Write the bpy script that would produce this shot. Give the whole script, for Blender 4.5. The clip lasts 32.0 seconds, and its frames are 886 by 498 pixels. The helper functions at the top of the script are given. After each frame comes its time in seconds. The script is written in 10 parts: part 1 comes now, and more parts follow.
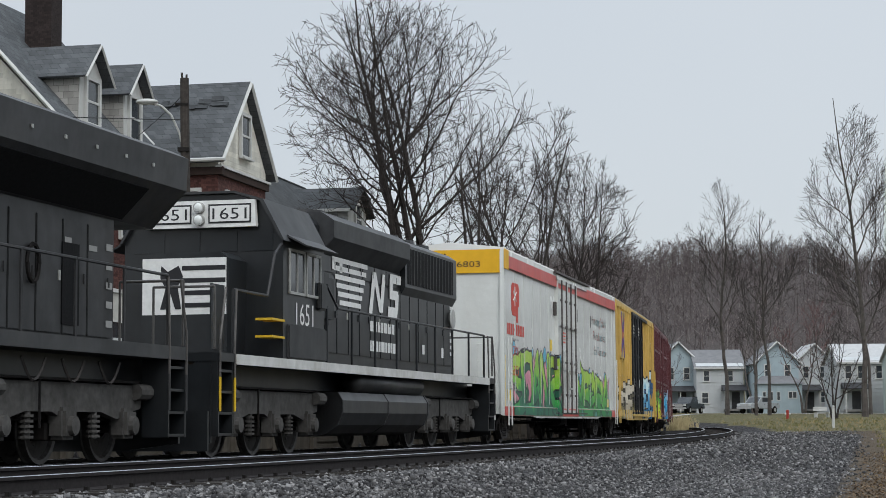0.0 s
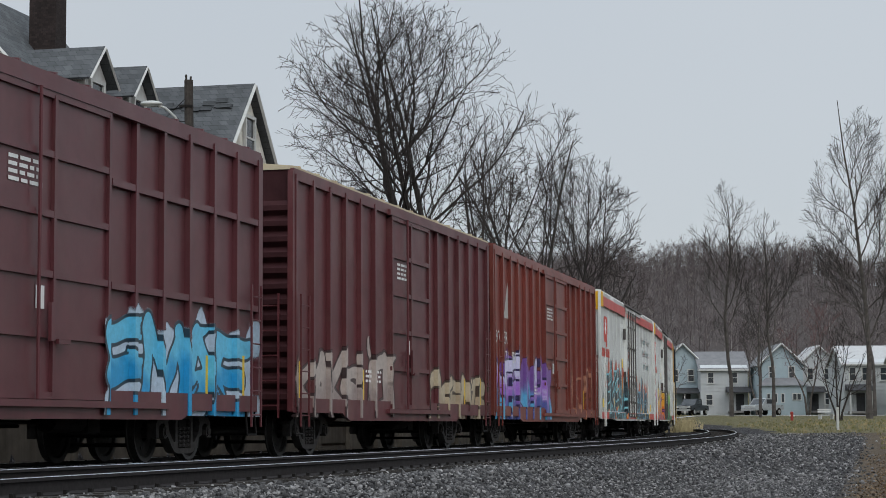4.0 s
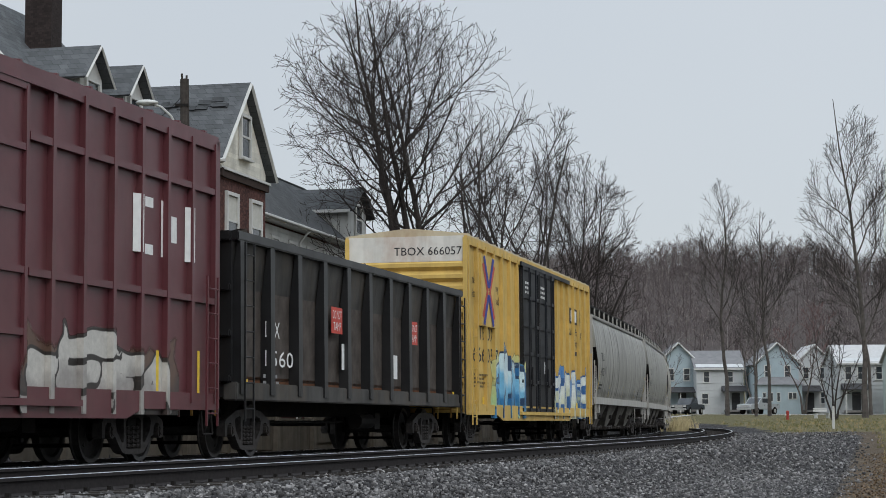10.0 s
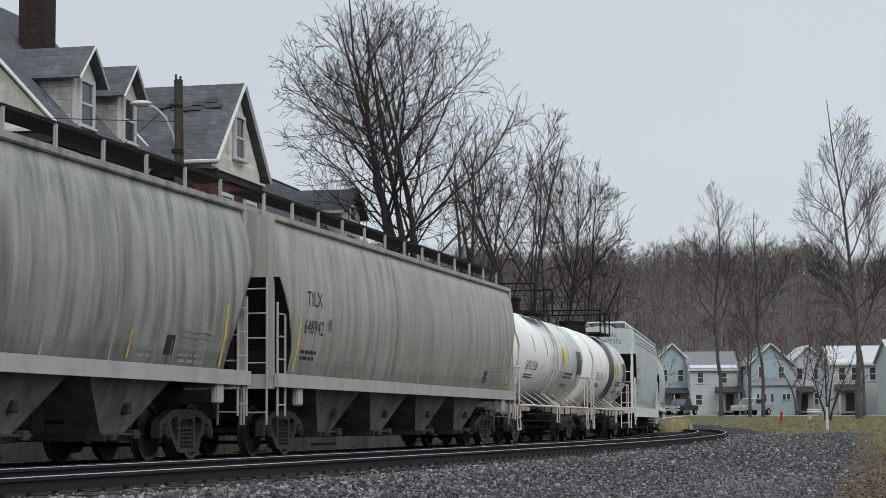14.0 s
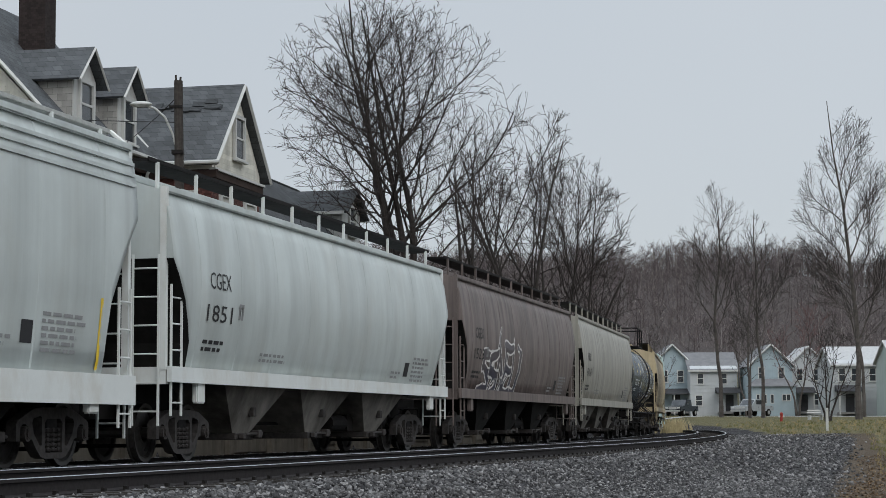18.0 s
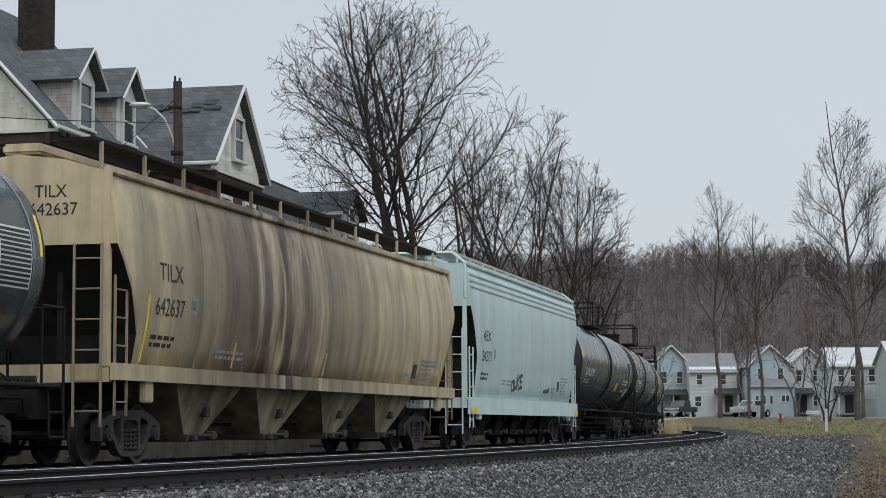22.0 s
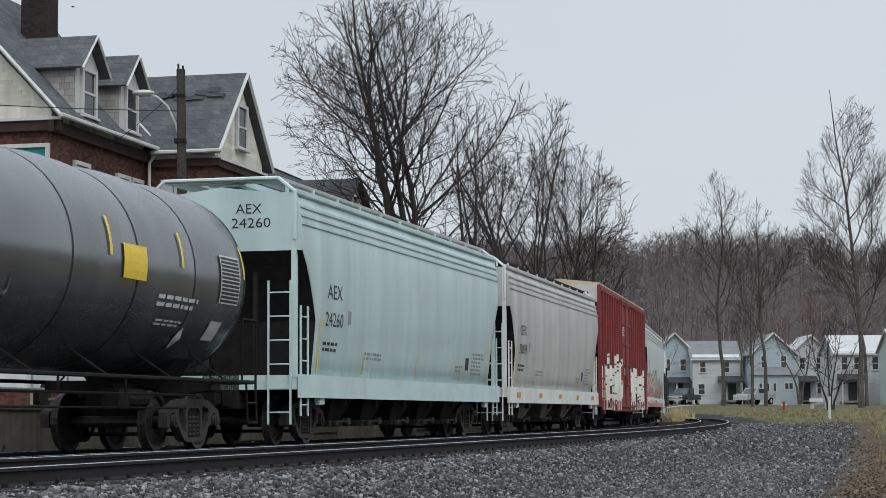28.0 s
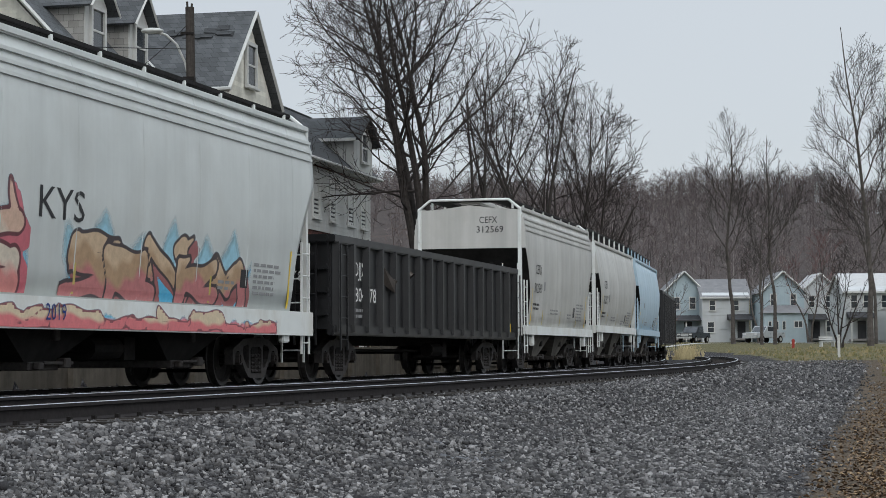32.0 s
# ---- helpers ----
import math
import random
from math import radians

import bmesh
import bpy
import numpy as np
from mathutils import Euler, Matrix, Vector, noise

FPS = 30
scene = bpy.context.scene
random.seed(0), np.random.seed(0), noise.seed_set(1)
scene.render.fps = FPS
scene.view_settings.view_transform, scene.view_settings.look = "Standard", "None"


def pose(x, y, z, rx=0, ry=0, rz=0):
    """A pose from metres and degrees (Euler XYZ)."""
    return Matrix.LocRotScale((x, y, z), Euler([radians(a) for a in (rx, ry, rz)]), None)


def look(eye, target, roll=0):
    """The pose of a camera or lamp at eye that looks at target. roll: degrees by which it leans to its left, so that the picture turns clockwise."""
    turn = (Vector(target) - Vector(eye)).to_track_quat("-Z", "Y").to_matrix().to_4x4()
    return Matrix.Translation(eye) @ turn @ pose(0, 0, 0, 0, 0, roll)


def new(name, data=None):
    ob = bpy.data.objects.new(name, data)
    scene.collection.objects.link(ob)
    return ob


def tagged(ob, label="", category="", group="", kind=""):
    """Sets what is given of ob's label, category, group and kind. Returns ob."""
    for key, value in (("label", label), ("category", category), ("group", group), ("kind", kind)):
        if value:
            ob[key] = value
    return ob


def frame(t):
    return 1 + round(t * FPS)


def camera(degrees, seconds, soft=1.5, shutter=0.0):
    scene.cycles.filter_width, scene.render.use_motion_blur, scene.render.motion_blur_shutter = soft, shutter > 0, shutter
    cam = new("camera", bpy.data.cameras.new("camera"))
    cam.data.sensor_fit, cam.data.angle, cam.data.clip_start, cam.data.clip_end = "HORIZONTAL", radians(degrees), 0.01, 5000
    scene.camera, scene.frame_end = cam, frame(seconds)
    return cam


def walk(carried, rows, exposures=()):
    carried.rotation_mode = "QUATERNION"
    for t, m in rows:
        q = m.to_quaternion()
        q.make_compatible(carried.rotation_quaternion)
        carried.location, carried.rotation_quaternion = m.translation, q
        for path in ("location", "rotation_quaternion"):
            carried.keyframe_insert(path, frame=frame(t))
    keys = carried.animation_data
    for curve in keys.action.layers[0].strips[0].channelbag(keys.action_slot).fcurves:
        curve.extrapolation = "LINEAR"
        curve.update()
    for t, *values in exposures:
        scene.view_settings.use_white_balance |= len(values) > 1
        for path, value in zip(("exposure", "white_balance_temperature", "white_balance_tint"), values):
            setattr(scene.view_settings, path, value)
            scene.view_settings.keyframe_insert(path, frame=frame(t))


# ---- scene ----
# ---- camera: a hand-held telephoto view from beside the line; it only pans and tilts ----
EYE = Vector((0.0, 0.0, 0.415))
FOCAL = 3534.7 / 1568.0
cam = camera(2 * math.degrees(math.atan(0.5 / FOCAL)), 32.0, soft=0.25)
# seconds, pan and tilt in thousandths of the picture's width
SWAY = [(0.0, 10.7, -3.0), (0.5, 5.4, -0.1), (1.0, 4.6, 1.3), (1.5, 8.4, 0.8), (2.0, 13.1, 0.9), (2.5, 16.8, 2.2), (3.0, 16.2, 1.6), (3.5, 18.4, 1.3),
        (5.5, 14.3, -3.4), (6.0, 13.1, -2.5), (6.5, 11.2, -1.5), (7.0, 9.3, -2.4), (7.5, 6.9, -1.5), (8.0, 5.5, -1.5), (8.5, 9.8, -1.1), (9.0, 12.6, -3.6),
        (9.5, 12.3, -6.1), (10.0, 10.7, -1.4), (10.5, 12.3, 1.6), (11.0, 12.4, 1.7), (11.5, 10.3, 1.6), (12.0, 6.1, 0.9), (12.5, 3.1, 0.0), (13.0, 0.0, 0.0),
        (14.5, 0.0, 0.1), (16.5, 0.0, 1.6), (19.0, -0.1, 1.6), (20.0, -0.6, 1.6), (21.0, -1.4, 2.3), (22.0, -1.5, 3.1), (23.5, -1.5, 3.1), (24.0, -1.4, 5.4), (24.1, -1.4, 3.9),
        (24.2, -1.3, 2.8), (24.3, -1.0, 1.0), (24.4, 0.6, -19.0), (24.5, 2.4, -49.2), (24.6, 2.6, -54.3), (24.8, 2.8, -54.3), (25.0, 2.8, -45.4), (25.2, 1.6, -32.7), (25.5, 0.1, -16.8),
        (27.5, 2.2, -6.2), (28.0, 4.6, -18.6), (28.2, 6.0, -28.4), (28.3, 6.9, -36.8), (28.4, 7.8, -50.2), (28.5, 8.8, -73.2), (28.6, 8.9, -93.9), (28.7, 8.9, -106.4), (28.8, 8.9, -113.7), (29.0, 8.9, -120.1),
        (29.5, 13.9, -126.1), (30.0, 19.5, -127.0), (30.5, 23.3, -126.7), (31.0, 24.1, -126.3), (31.5, 20.5, -127.0), (32.0, 22.2, -128.2)]


def view(pan, tilt):
    """The camera's pose for a sway of that much against its middle aim."""
    side = -pan / 1568.0 / FOCAL
    rise = (318.07 + tilt) / 1568.0 / FOCAL
    return look(EYE, EYE + Vector((side * math.hypot(1, rise), 1.0, rise)) * 100, -0.271)


walk(cam, [(t, view(a, b)) for t, a, b in SWAY], [(0.0, -0.07), (1.0, -0.12), (1.8, -0.25), (3.5, -0.26), (5.5, -0.16), (6.2, -0.17), (7.0, -0.27), (9.2, -0.27), (9.9, -0.13), (14.5, -0.10), (16.5, -0.21), (19.2, -0.22), (20.0, -0.13), (24.0, -0.11), (24.7, 0.0), (25.5, 0.0), (27.5, -0.06), (32.0, -0.09)])

# ---- light: a bright overcast winter sky ----
world = bpy.data.worlds.new("overcast_sky")
scene.world = world
world.use_nodes = True
wn, wl = world.node_tree.nodes, world.node_tree.links
wn.clear()
w_out = wn.new("ShaderNodeOutputWorld")
w_sky = wn.new("ShaderNodeTexSky")
w_sky.sky_type, w_sky.sun_disc = "NISHITA", False
w_sky.sun_elevation, w_sky.sun_rotation = radians(38), radians(200)
w_hsv = wn.new("ShaderNodeHueSaturation")
w_hsv.inputs["Saturation"].default_value = 0.25
w_clear = wn.new("ShaderNodeBackground")
w_clear.inputs["Strength"].default_value = 0.05
wl.new(w_sky.outputs["Color"], w_hsv.inputs["Color"])
wl.new(w_hsv.outputs["Color"], w_clear.inputs["Color"])
# the cloud layer: pale at the horizon, brighter overhead, as under any closed cloud
w_geo = wn.new("ShaderNodeTexCoord")
w_sep = wn.new("ShaderNodeSeparateXYZ")
wl.new(w_geo.outputs["Generated"], w_sep.inputs["Vector"])
w_pow = wn.new("ShaderNodeMath")
w_pow.operation, w_pow.use_clamp = "MULTIPLY", True
wl.new(w_sep.outputs["Z"], w_pow.inputs[0])
wl.new(w_sep.outputs["Z"], w_pow.inputs[1])
w_mul = wn.new("ShaderNodeMath")
w_mul.operation = "MULTIPLY_ADD"
w_mul.inputs[1].default_value, w_mul.inputs[2].default_value = 3.0, 0.60
wl.new(w_pow.outputs[0], w_mul.inputs[0])
w_noise = wn.new("ShaderNodeTexNoise")
w_noise.inputs["Scale"].default_value, w_noise.inputs["Detail"].default_value = 3.0, 3.0
w_ramp = wn.new("ShaderNodeValToRGB")
w_ramp.color_ramp.elements[0].position, w_ramp.color_ramp.elements[1].position = 0.3, 0.7
w_ramp.color_ramp.elements[0].color, w_ramp.color_ramp.elements[1].color = (0.490, 0.558, 0.630, 1), (0.540, 0.596, 0.652, 1)
wl.new(w_geo.outputs["Generated"], w_noise.inputs["Vector"])
wl.new(w_noise.outputs["Fac"], w_ramp.inputs["Fac"])
w_cloud = wn.new("ShaderNodeBackground")
wl.new(w_ramp.outputs["Color"], w_cloud.inputs["Color"])
wl.new(w_mul.outputs[0], w_cloud.inputs["Strength"])
w_add = wn.new("ShaderNodeAddShader")
wl.new(w_clear.outputs[0], w_add.inputs[0])
wl.new(w_cloud.outputs[0], w_add.inputs[1])
wl.new(w_add.outputs[0], w_out.inputs["Surface"])

sun_data = bpy.data.lights.new("sun", "SUN")
sun_data.energy, sun_data.angle, sun_data.color = 1.15, radians(35), (1.0, 0.97, 0.93)
sun = new("sun", sun_data)
sun.matrix_world = look((0, 0, 0), (-0.35, 0.75, -0.75))
# ---- materials ----
MATS = {}


def ramp_node(nt, fac, stops):
    r = nt.nodes.new("ShaderNodeValToRGB")
    while len(r.color_ramp.elements) < len(stops):
        r.color_ramp.elements.new(0.5)
    for e, (pos, col) in zip(r.color_ramp.elements, stops):
        e.position, e.color = pos, (*col, 1)
    nt.links.new(fac, r.inputs["Fac"])
    return r.outputs["Color"]


def noise_node(nt, scale, detail=4, stretch=(1, 1, 1), coord="Object", rough=0.6):
    tc = nt.nodes.new("ShaderNodeTexCoord")
    mp = nt.nodes.new("ShaderNodeMapping")
    mp.inputs["Scale"].default_value = stretch
    nz = nt.nodes.new("ShaderNodeTexNoise")
    nz.inputs["Scale"].default_value, nz.inputs["Detail"].default_value, nz.inputs["Roughness"].default_value = scale, detail, rough
    nt.links.new(tc.outputs[coord], mp.inputs["Vector"])
    nt.links.new(mp.outputs["Vector"], nz.inputs["Vector"])
    return nz.outputs["Fac"]


def mix_node(nt, fac, a, b, mode="MIX"):
    m = nt.nodes.new("ShaderNodeMix")
    m.data_type, m.blend_type = "RGBA", mode
    for key, val in (("Factor", fac), ("A", a), ("B", b)):
        socket = [i for i in m.inputs if i.name == key and i.type in ("VALUE", "RGBA") and (key == "Factor") == (i.type == "VALUE")][0]
        if isinstance(val, (int, float)):
            socket.default_value = val
        elif isinstance(val, tuple):
            socket.default_value = (*val, 1)
        else:
            nt.links.new(val, socket)
    return [o for o in m.outputs if o.type == "RGBA"][0]


def mat(name, color, rough=0.6, metal=0.0, vary=0.12, grain=6.0, streak=0.0, dirt=None, dirt_amount=0.0, bump=0.0, bump_scale=30.0, per_object=0.0, coord="Object", ior=None, streak_scale=1.3, bands=0.0, stain=None):
    """A weathered surface: base colour with broad and fine variation, optional run-down streaks, dirt patches and relief."""
    if name in MATS:
        return MATS[name]
    m = bpy.data.materials.new(name)
    m.use_nodes = True
    nt = m.node_tree
    b = nt.nodes["Principled BSDF"]
    dark = tuple(c * (1 - vary) for c in color)
    light = tuple(min(1, c * (1 + vary)) for c in color)
    col = ramp_node(nt, noise_node(nt, grain, 5, coord=coord), [(0.3, dark), (0.7, light)])
    if streak:
        s = noise_node(nt, streak_scale, 6, (1.6, 1.6, 0.07), coord)
        sc = ramp_node(nt, s, [(0.40, (1 + streak * 0.15,) * 3), (0.66, (1 - streak,) * 3)])
        col = mix_node(nt, 1.0, col, sc, "MULTIPLY")
    if stain:
        # broad sooty runs with soft edges, thickest round one spot along the side
        amount, centre, width = stain
        sx = nt.nodes.new("ShaderNodeSeparateXYZ")
        nt.links.new(nt.nodes.new("ShaderNodeTexCoord").outputs[coord], sx.inputs[0])
        mr = nt.nodes.new("ShaderNodeMapRange")
        mr.inputs["From Min"].default_value, mr.inputs["From Max"].default_value = centre - width, centre + width
        mr.inputs["To Min"].default_value, mr.inputs["To Max"].default_value = 0.0, 1.0
        nt.links.new(sx.outputs["X"], mr.inputs["Value"])
        spot = ramp_node(nt, mr.outputs["Result"], [(0.0, (0, 0, 0)), (0.36, (0.8, 0.8, 0.8)), (0.5, (1, 1, 1)), (1.0, (0, 0, 0))])
        runs = ramp_node(nt, noise_node(nt, 0.55, 7, (1.6, 1.6, 0.14), coord, 0.66), [(0.36, (0, 0, 0)), (0.50, (1, 1, 1))])
        soot = mix_node(nt, 1.0, spot, runs, "MULTIPLY")
        col = mix_node(nt, 1.0, col, mix_node(nt, soot, (1.0, 1.0, 1.0), (1 - amount, 1 - amount * 1.02, 1 - amount * 0.98)), "MULTIPLY")
    if bands:
        bn = ramp_node(nt, noise_node(nt, 1.1, 3, (1, 0, 0), coord), [(0.38, (1 - bands,) * 3), (0.62, (1 + bands,) * 3)])
        col = mix_node(nt, 1.0, col, bn, "MULTIPLY")
    if dirt is not None:
        d = noise_node(nt, 0.9, 8, (1, 1, 0.6), coord, 0.7)
        dv = ramp_node(nt, d, [(0.48, (0, 0, 0)), (0.72, (dirt_amount,) * 3)])
        col = mix_node(nt, dv, col, dirt)
    if per_object:
        oi = nt.nodes.new("ShaderNodeObjectInfo")
        ov = ramp_node(nt, oi.outputs["Random"], [(0.0, (1 - per_object,) * 3), (1.0, (1 + per_object,) * 3)])
        col = mix_node(nt, 1.0, col, ov, "MULTIPLY")
    nt.links.new(col, b.inputs["Base Color"])
    rv = nt.nodes.new("ShaderNodeMapRange")
    rv.inputs["To Min"].default_value, rv.inputs["To Max"].default_value = max(0.03, rough - 0.12), min(1, rough + 0.12)
    nt.links.new(noise_node(nt, grain * 0.4, 3, coord=coord), rv.inputs["Value"])
    nt.links.new(rv.outputs["Result"], b.inputs["Roughness"])
    b.inputs["Metallic"].default_value = metal
    # porous, dusty surfaces have little gloss
    b.inputs["Specular IOR Level"].default_value = 0.12 if rough >= 0.7 else 0.25 if rough >= 0.5 else 0.5
    if ior:
        b.inputs["IOR"].default_value = ior
    if bump:
        bp = nt.nodes.new("ShaderNodeBump")
        bp.inputs["Strength"].default_value, bp.inputs["Distance"].default_value = min(1, bump * 10), 0.02
        nt.links.new(noise_node(nt, bump_scale, 6, coord=coord), bp.inputs["Height"])
        nt.links.new(bp.outputs["Normal"], b.inputs["Normal"])
    MATS[name] = m
    return m


# ---- mesh helpers ----
def part(name, bm, material, parent=None, label="", smooth=False):
    """Links a bmesh as one mesh object, under a thing or a part."""
    me = bpy.data.meshes.new(name)
    bm.to_mesh(me)
    bm.free()
    if smooth:
        me.polygons.foreach_set("use_smooth", [True] * len(me.polygons))
    return part_mesh(name, me, material, parent, label)


def part_mesh(name, me, material, parent=None, label=""):
    if material and not me.materials:
        me.materials.append(material)
    ob = new(name, me)
    ob.parent = parent
    if label:
        ob["label"] = label
    return ob


def thing(name, m, label, category, group=""):
    ob = new(name)
    ob.empty_display_size = 0.3
    ob.matrix_world = m
    return tagged(ob, label, category, group)


def add_box(bm, c, size, rz=0.0, ry=0.0, rx=0.0):
    m = Matrix.Translation(c) @ Euler((rx, ry, rz)).to_matrix().to_4x4() @ Matrix.Diagonal((*size, 1))
    return bmesh.ops.create_cube(bm, size=1.0, matrix=m)["verts"]


def box(c, size, bevel=0.0, **k):
    bm = bmesh.new()
    add_box(bm, c, size, **k)
    if bevel:
        bmesh.ops.bevel(bm, geom=bm.edges[:], offset=bevel, segments=2, affect="EDGES")
    return bm


def boxes(rows, bevel=0.0):
    bm = bmesh.new()
    for c, s in rows:
        add_box(bm, c, s)
    if bevel:
        bmesh.ops.bevel(bm, geom=bm.edges[:], offset=bevel, segments=1, affect="EDGES")
    return bm


def add_rod(bm, a, b, r, n=6, r2=None):
    a, b = Vector(a), Vector(b)
    d = b - a
    if d.length < 1e-6:
        return
    m = Matrix.Translation((a + b) / 2) @ d.to_track_quat("Z", "Y").to_matrix().to_4x4()
    bmesh.ops.create_cone(bm, cap_ends=True, segments=n, radius1=r, radius2=r if r2 is None else r2, depth=d.length, matrix=m)


def rods(paths, r, n=6):
    bm = bmesh.new()
    for pts in paths:
        for a, b in zip(pts, pts[1:]):
            add_rod(bm, a, b, r, n)
    return bm


def prism(outline, x0, x1, axis="x"):
    """A closed outline (pairs) drawn out along an axis: x takes (y, z), y takes (x, z), z takes (x, y)."""
    bm = bmesh.new()
    add_prism(bm, outline, x0, x1, axis)
    return bm


def add_prism(bm, outline, x0, x1, axis="x"):
    def at(q, w):
        return {"x": (w, q[0], q[1]), "y": (q[0], w, q[1]), "z": (q[0], q[1], w)}[axis]
    a = [bm.verts.new(at(q, x0)) for q in outline]
    b = [bm.verts.new(at(q, x1)) for q in outline]
    n = len(outline)
    fs = [bm.faces.new(a), bm.faces.new(b[::-1])]
    for i in range(n):
        fs.append(bm.faces.new((a[i], b[i], b[(i + 1) % n], a[(i + 1) % n])))
    bmesh.ops.recalc_face_normals(bm, faces=fs)
    return fs


def loft(rings, cap=True):
    """A skin over rings of equal point counts."""
    bm = bmesh.new()
    vs = [[bm.verts.new(q) for q in r] for r in rings]
    n = len(rings[0])
    for a, b in zip(vs, vs[1:]):
        for i in range(n):
            bm.faces.new((a[i], a[(i + 1) % n], b[(i + 1) % n], b[i]))
    if cap:
        bm.faces.new(vs[0])
        bm.faces.new(vs[-1])
    bmesh.ops.recalc_face_normals(bm, faces=bm.faces[:])
    return bm


def fast_mesh(name, verts, faces):
    me = bpy.data.meshes.new(name)
    me.from_pydata(verts, [], faces)
    me.update()
    return me


# ---- the line: a plan curve by arc length ----
KNOTS, BENDS = [10, 40, 70, 100, 135], [0.00069, -0.000712, -0.002266, -0.001253, -0.001986]
S_MIN, S_MAX = -640, 800
ARC = np.arange(S_MIN, S_MAX + 1, 1.0)
bend = np.interp(ARC, KNOTS, BENDS)
bend[ARC < 0] *= np.maximum(0, 1 + ARC[ARC < 0] / 60)
turn_s = np.concatenate([[0], np.cumsum((bend[1:] + bend[:-1]) / 2)])
turn_s += 0.238267 - turn_s[-S_MIN]
LINE_X = np.concatenate([[0], np.cumsum((np.sin(turn_s[1:]) + np.sin(turn_s[:-1])) / 2)])
LINE_Y = np.concatenate([[0], np.cumsum((np.cos(turn_s[1:]) + np.cos(turn_s[:-1])) / 2)])
LINE_X += -LINE_X[-S_MIN] - 8.64323 * math.cos(0.238267)
LINE_Y += -LINE_Y[-S_MIN] + 8.64323 * math.sin(0.238267)
TRAIN_OFF, GAUGE = 4.248, 1.505


def rise(s):
    c = np.clip(s, -40, 140)
    return 0.000145 * c + 1.362e-5 * c * np.abs(c)


def on_line(s, off=0.0, dz=0.0):
    """The point of the line at arc length s, off metres to its left."""
    th = np.interp(s, ARC, turn_s)
    return Vector((np.interp(s, ARC, LINE_X) - off * math.cos(th), np.interp(s, ARC, LINE_Y) + off * math.sin(th), float(rise(s)) + dz))
# ---- ground: one sheet with the railway bed, the lane, the meadow, the street terrace and the wooded hill ----
def smooth01(x):
    x = np.clip(x, 0, 1)
    return x * x * (3 - 2 * x)


def near_line(x, y):
    """Arc length and signed distance to the right of the near track's middle, for arrays of points."""
    step = 4
    lx, ly, ls, lt = LINE_X[::step], LINE_Y[::step], ARC[::step], turn_s[::step]
    best = np.full(x.shape, 1e12)
    s, p = np.zeros(x.shape), np.zeros(x.shape)
    for ax, ay, a, th in zip(lx, ly, ls, lt):
        dx, dy = x - ax, y - ay
        q = dx * dx + dy * dy
        m = q < best
        best[m] = q[m]
        s[m] = a + dx[m] * math.sin(th) + dy[m] * math.cos(th)
        p[m] = dx[m] * math.cos(th) - dy[m] * math.sin(th)
    return s, p


WALL_P = -10.2
BASE_Y = [-100, 28, 60, 95, 110, 125, 160, 185, 210, 235, 290, 360, 430, 520, 560, 900]
BASE_Z = [-1.05, -1.05, -0.85, -0.35, 0.0, 0.25, 0.75, 1.25, 1.6, 1.85, 3.0, 13.0, 27.5, 38.6, 38.2, 42.0]


def height(x, y):
    s, p = near_line(x, y)
    base = np.interp(y, BASE_Y, BASE_Z)
    hillside = base > 3
    base = np.where(hillside, base + 3.0 * np.sin(x * 0.021 + 1.2) + 2.0 * np.sin(x * 0.05 + y * 0.02) + 0.8 * np.sin(x * 0.23 + 0.6 * np.sin(x * 0.09)), base)
    bed = rise(s) - 0.205
    right = bed + (base - bed) * np.where(p > 1.3, 0.62 * smooth01((p - 1.3) / 2.4) + 0.38 * smooth01((p - 2.2) / 6.0), 0)
    ditch = bed - 0.10 * smooth01((-p - 2.0) / 1.0) - 0.35 * smooth01((-p - 6.2) / 2.0)
    terrace = np.maximum(rise(s) + 0.62, np.where(hillside, base, 0))
    left = np.where(p < WALL_P, terrace, ditch)
    z = np.where(p > 0, right, left)
    return z, s, p


def grid_lines(stops):
    out = []
    for (a, b, step) in stops:
        out += list(np.arange(a, b, step))
    return np.array(out)


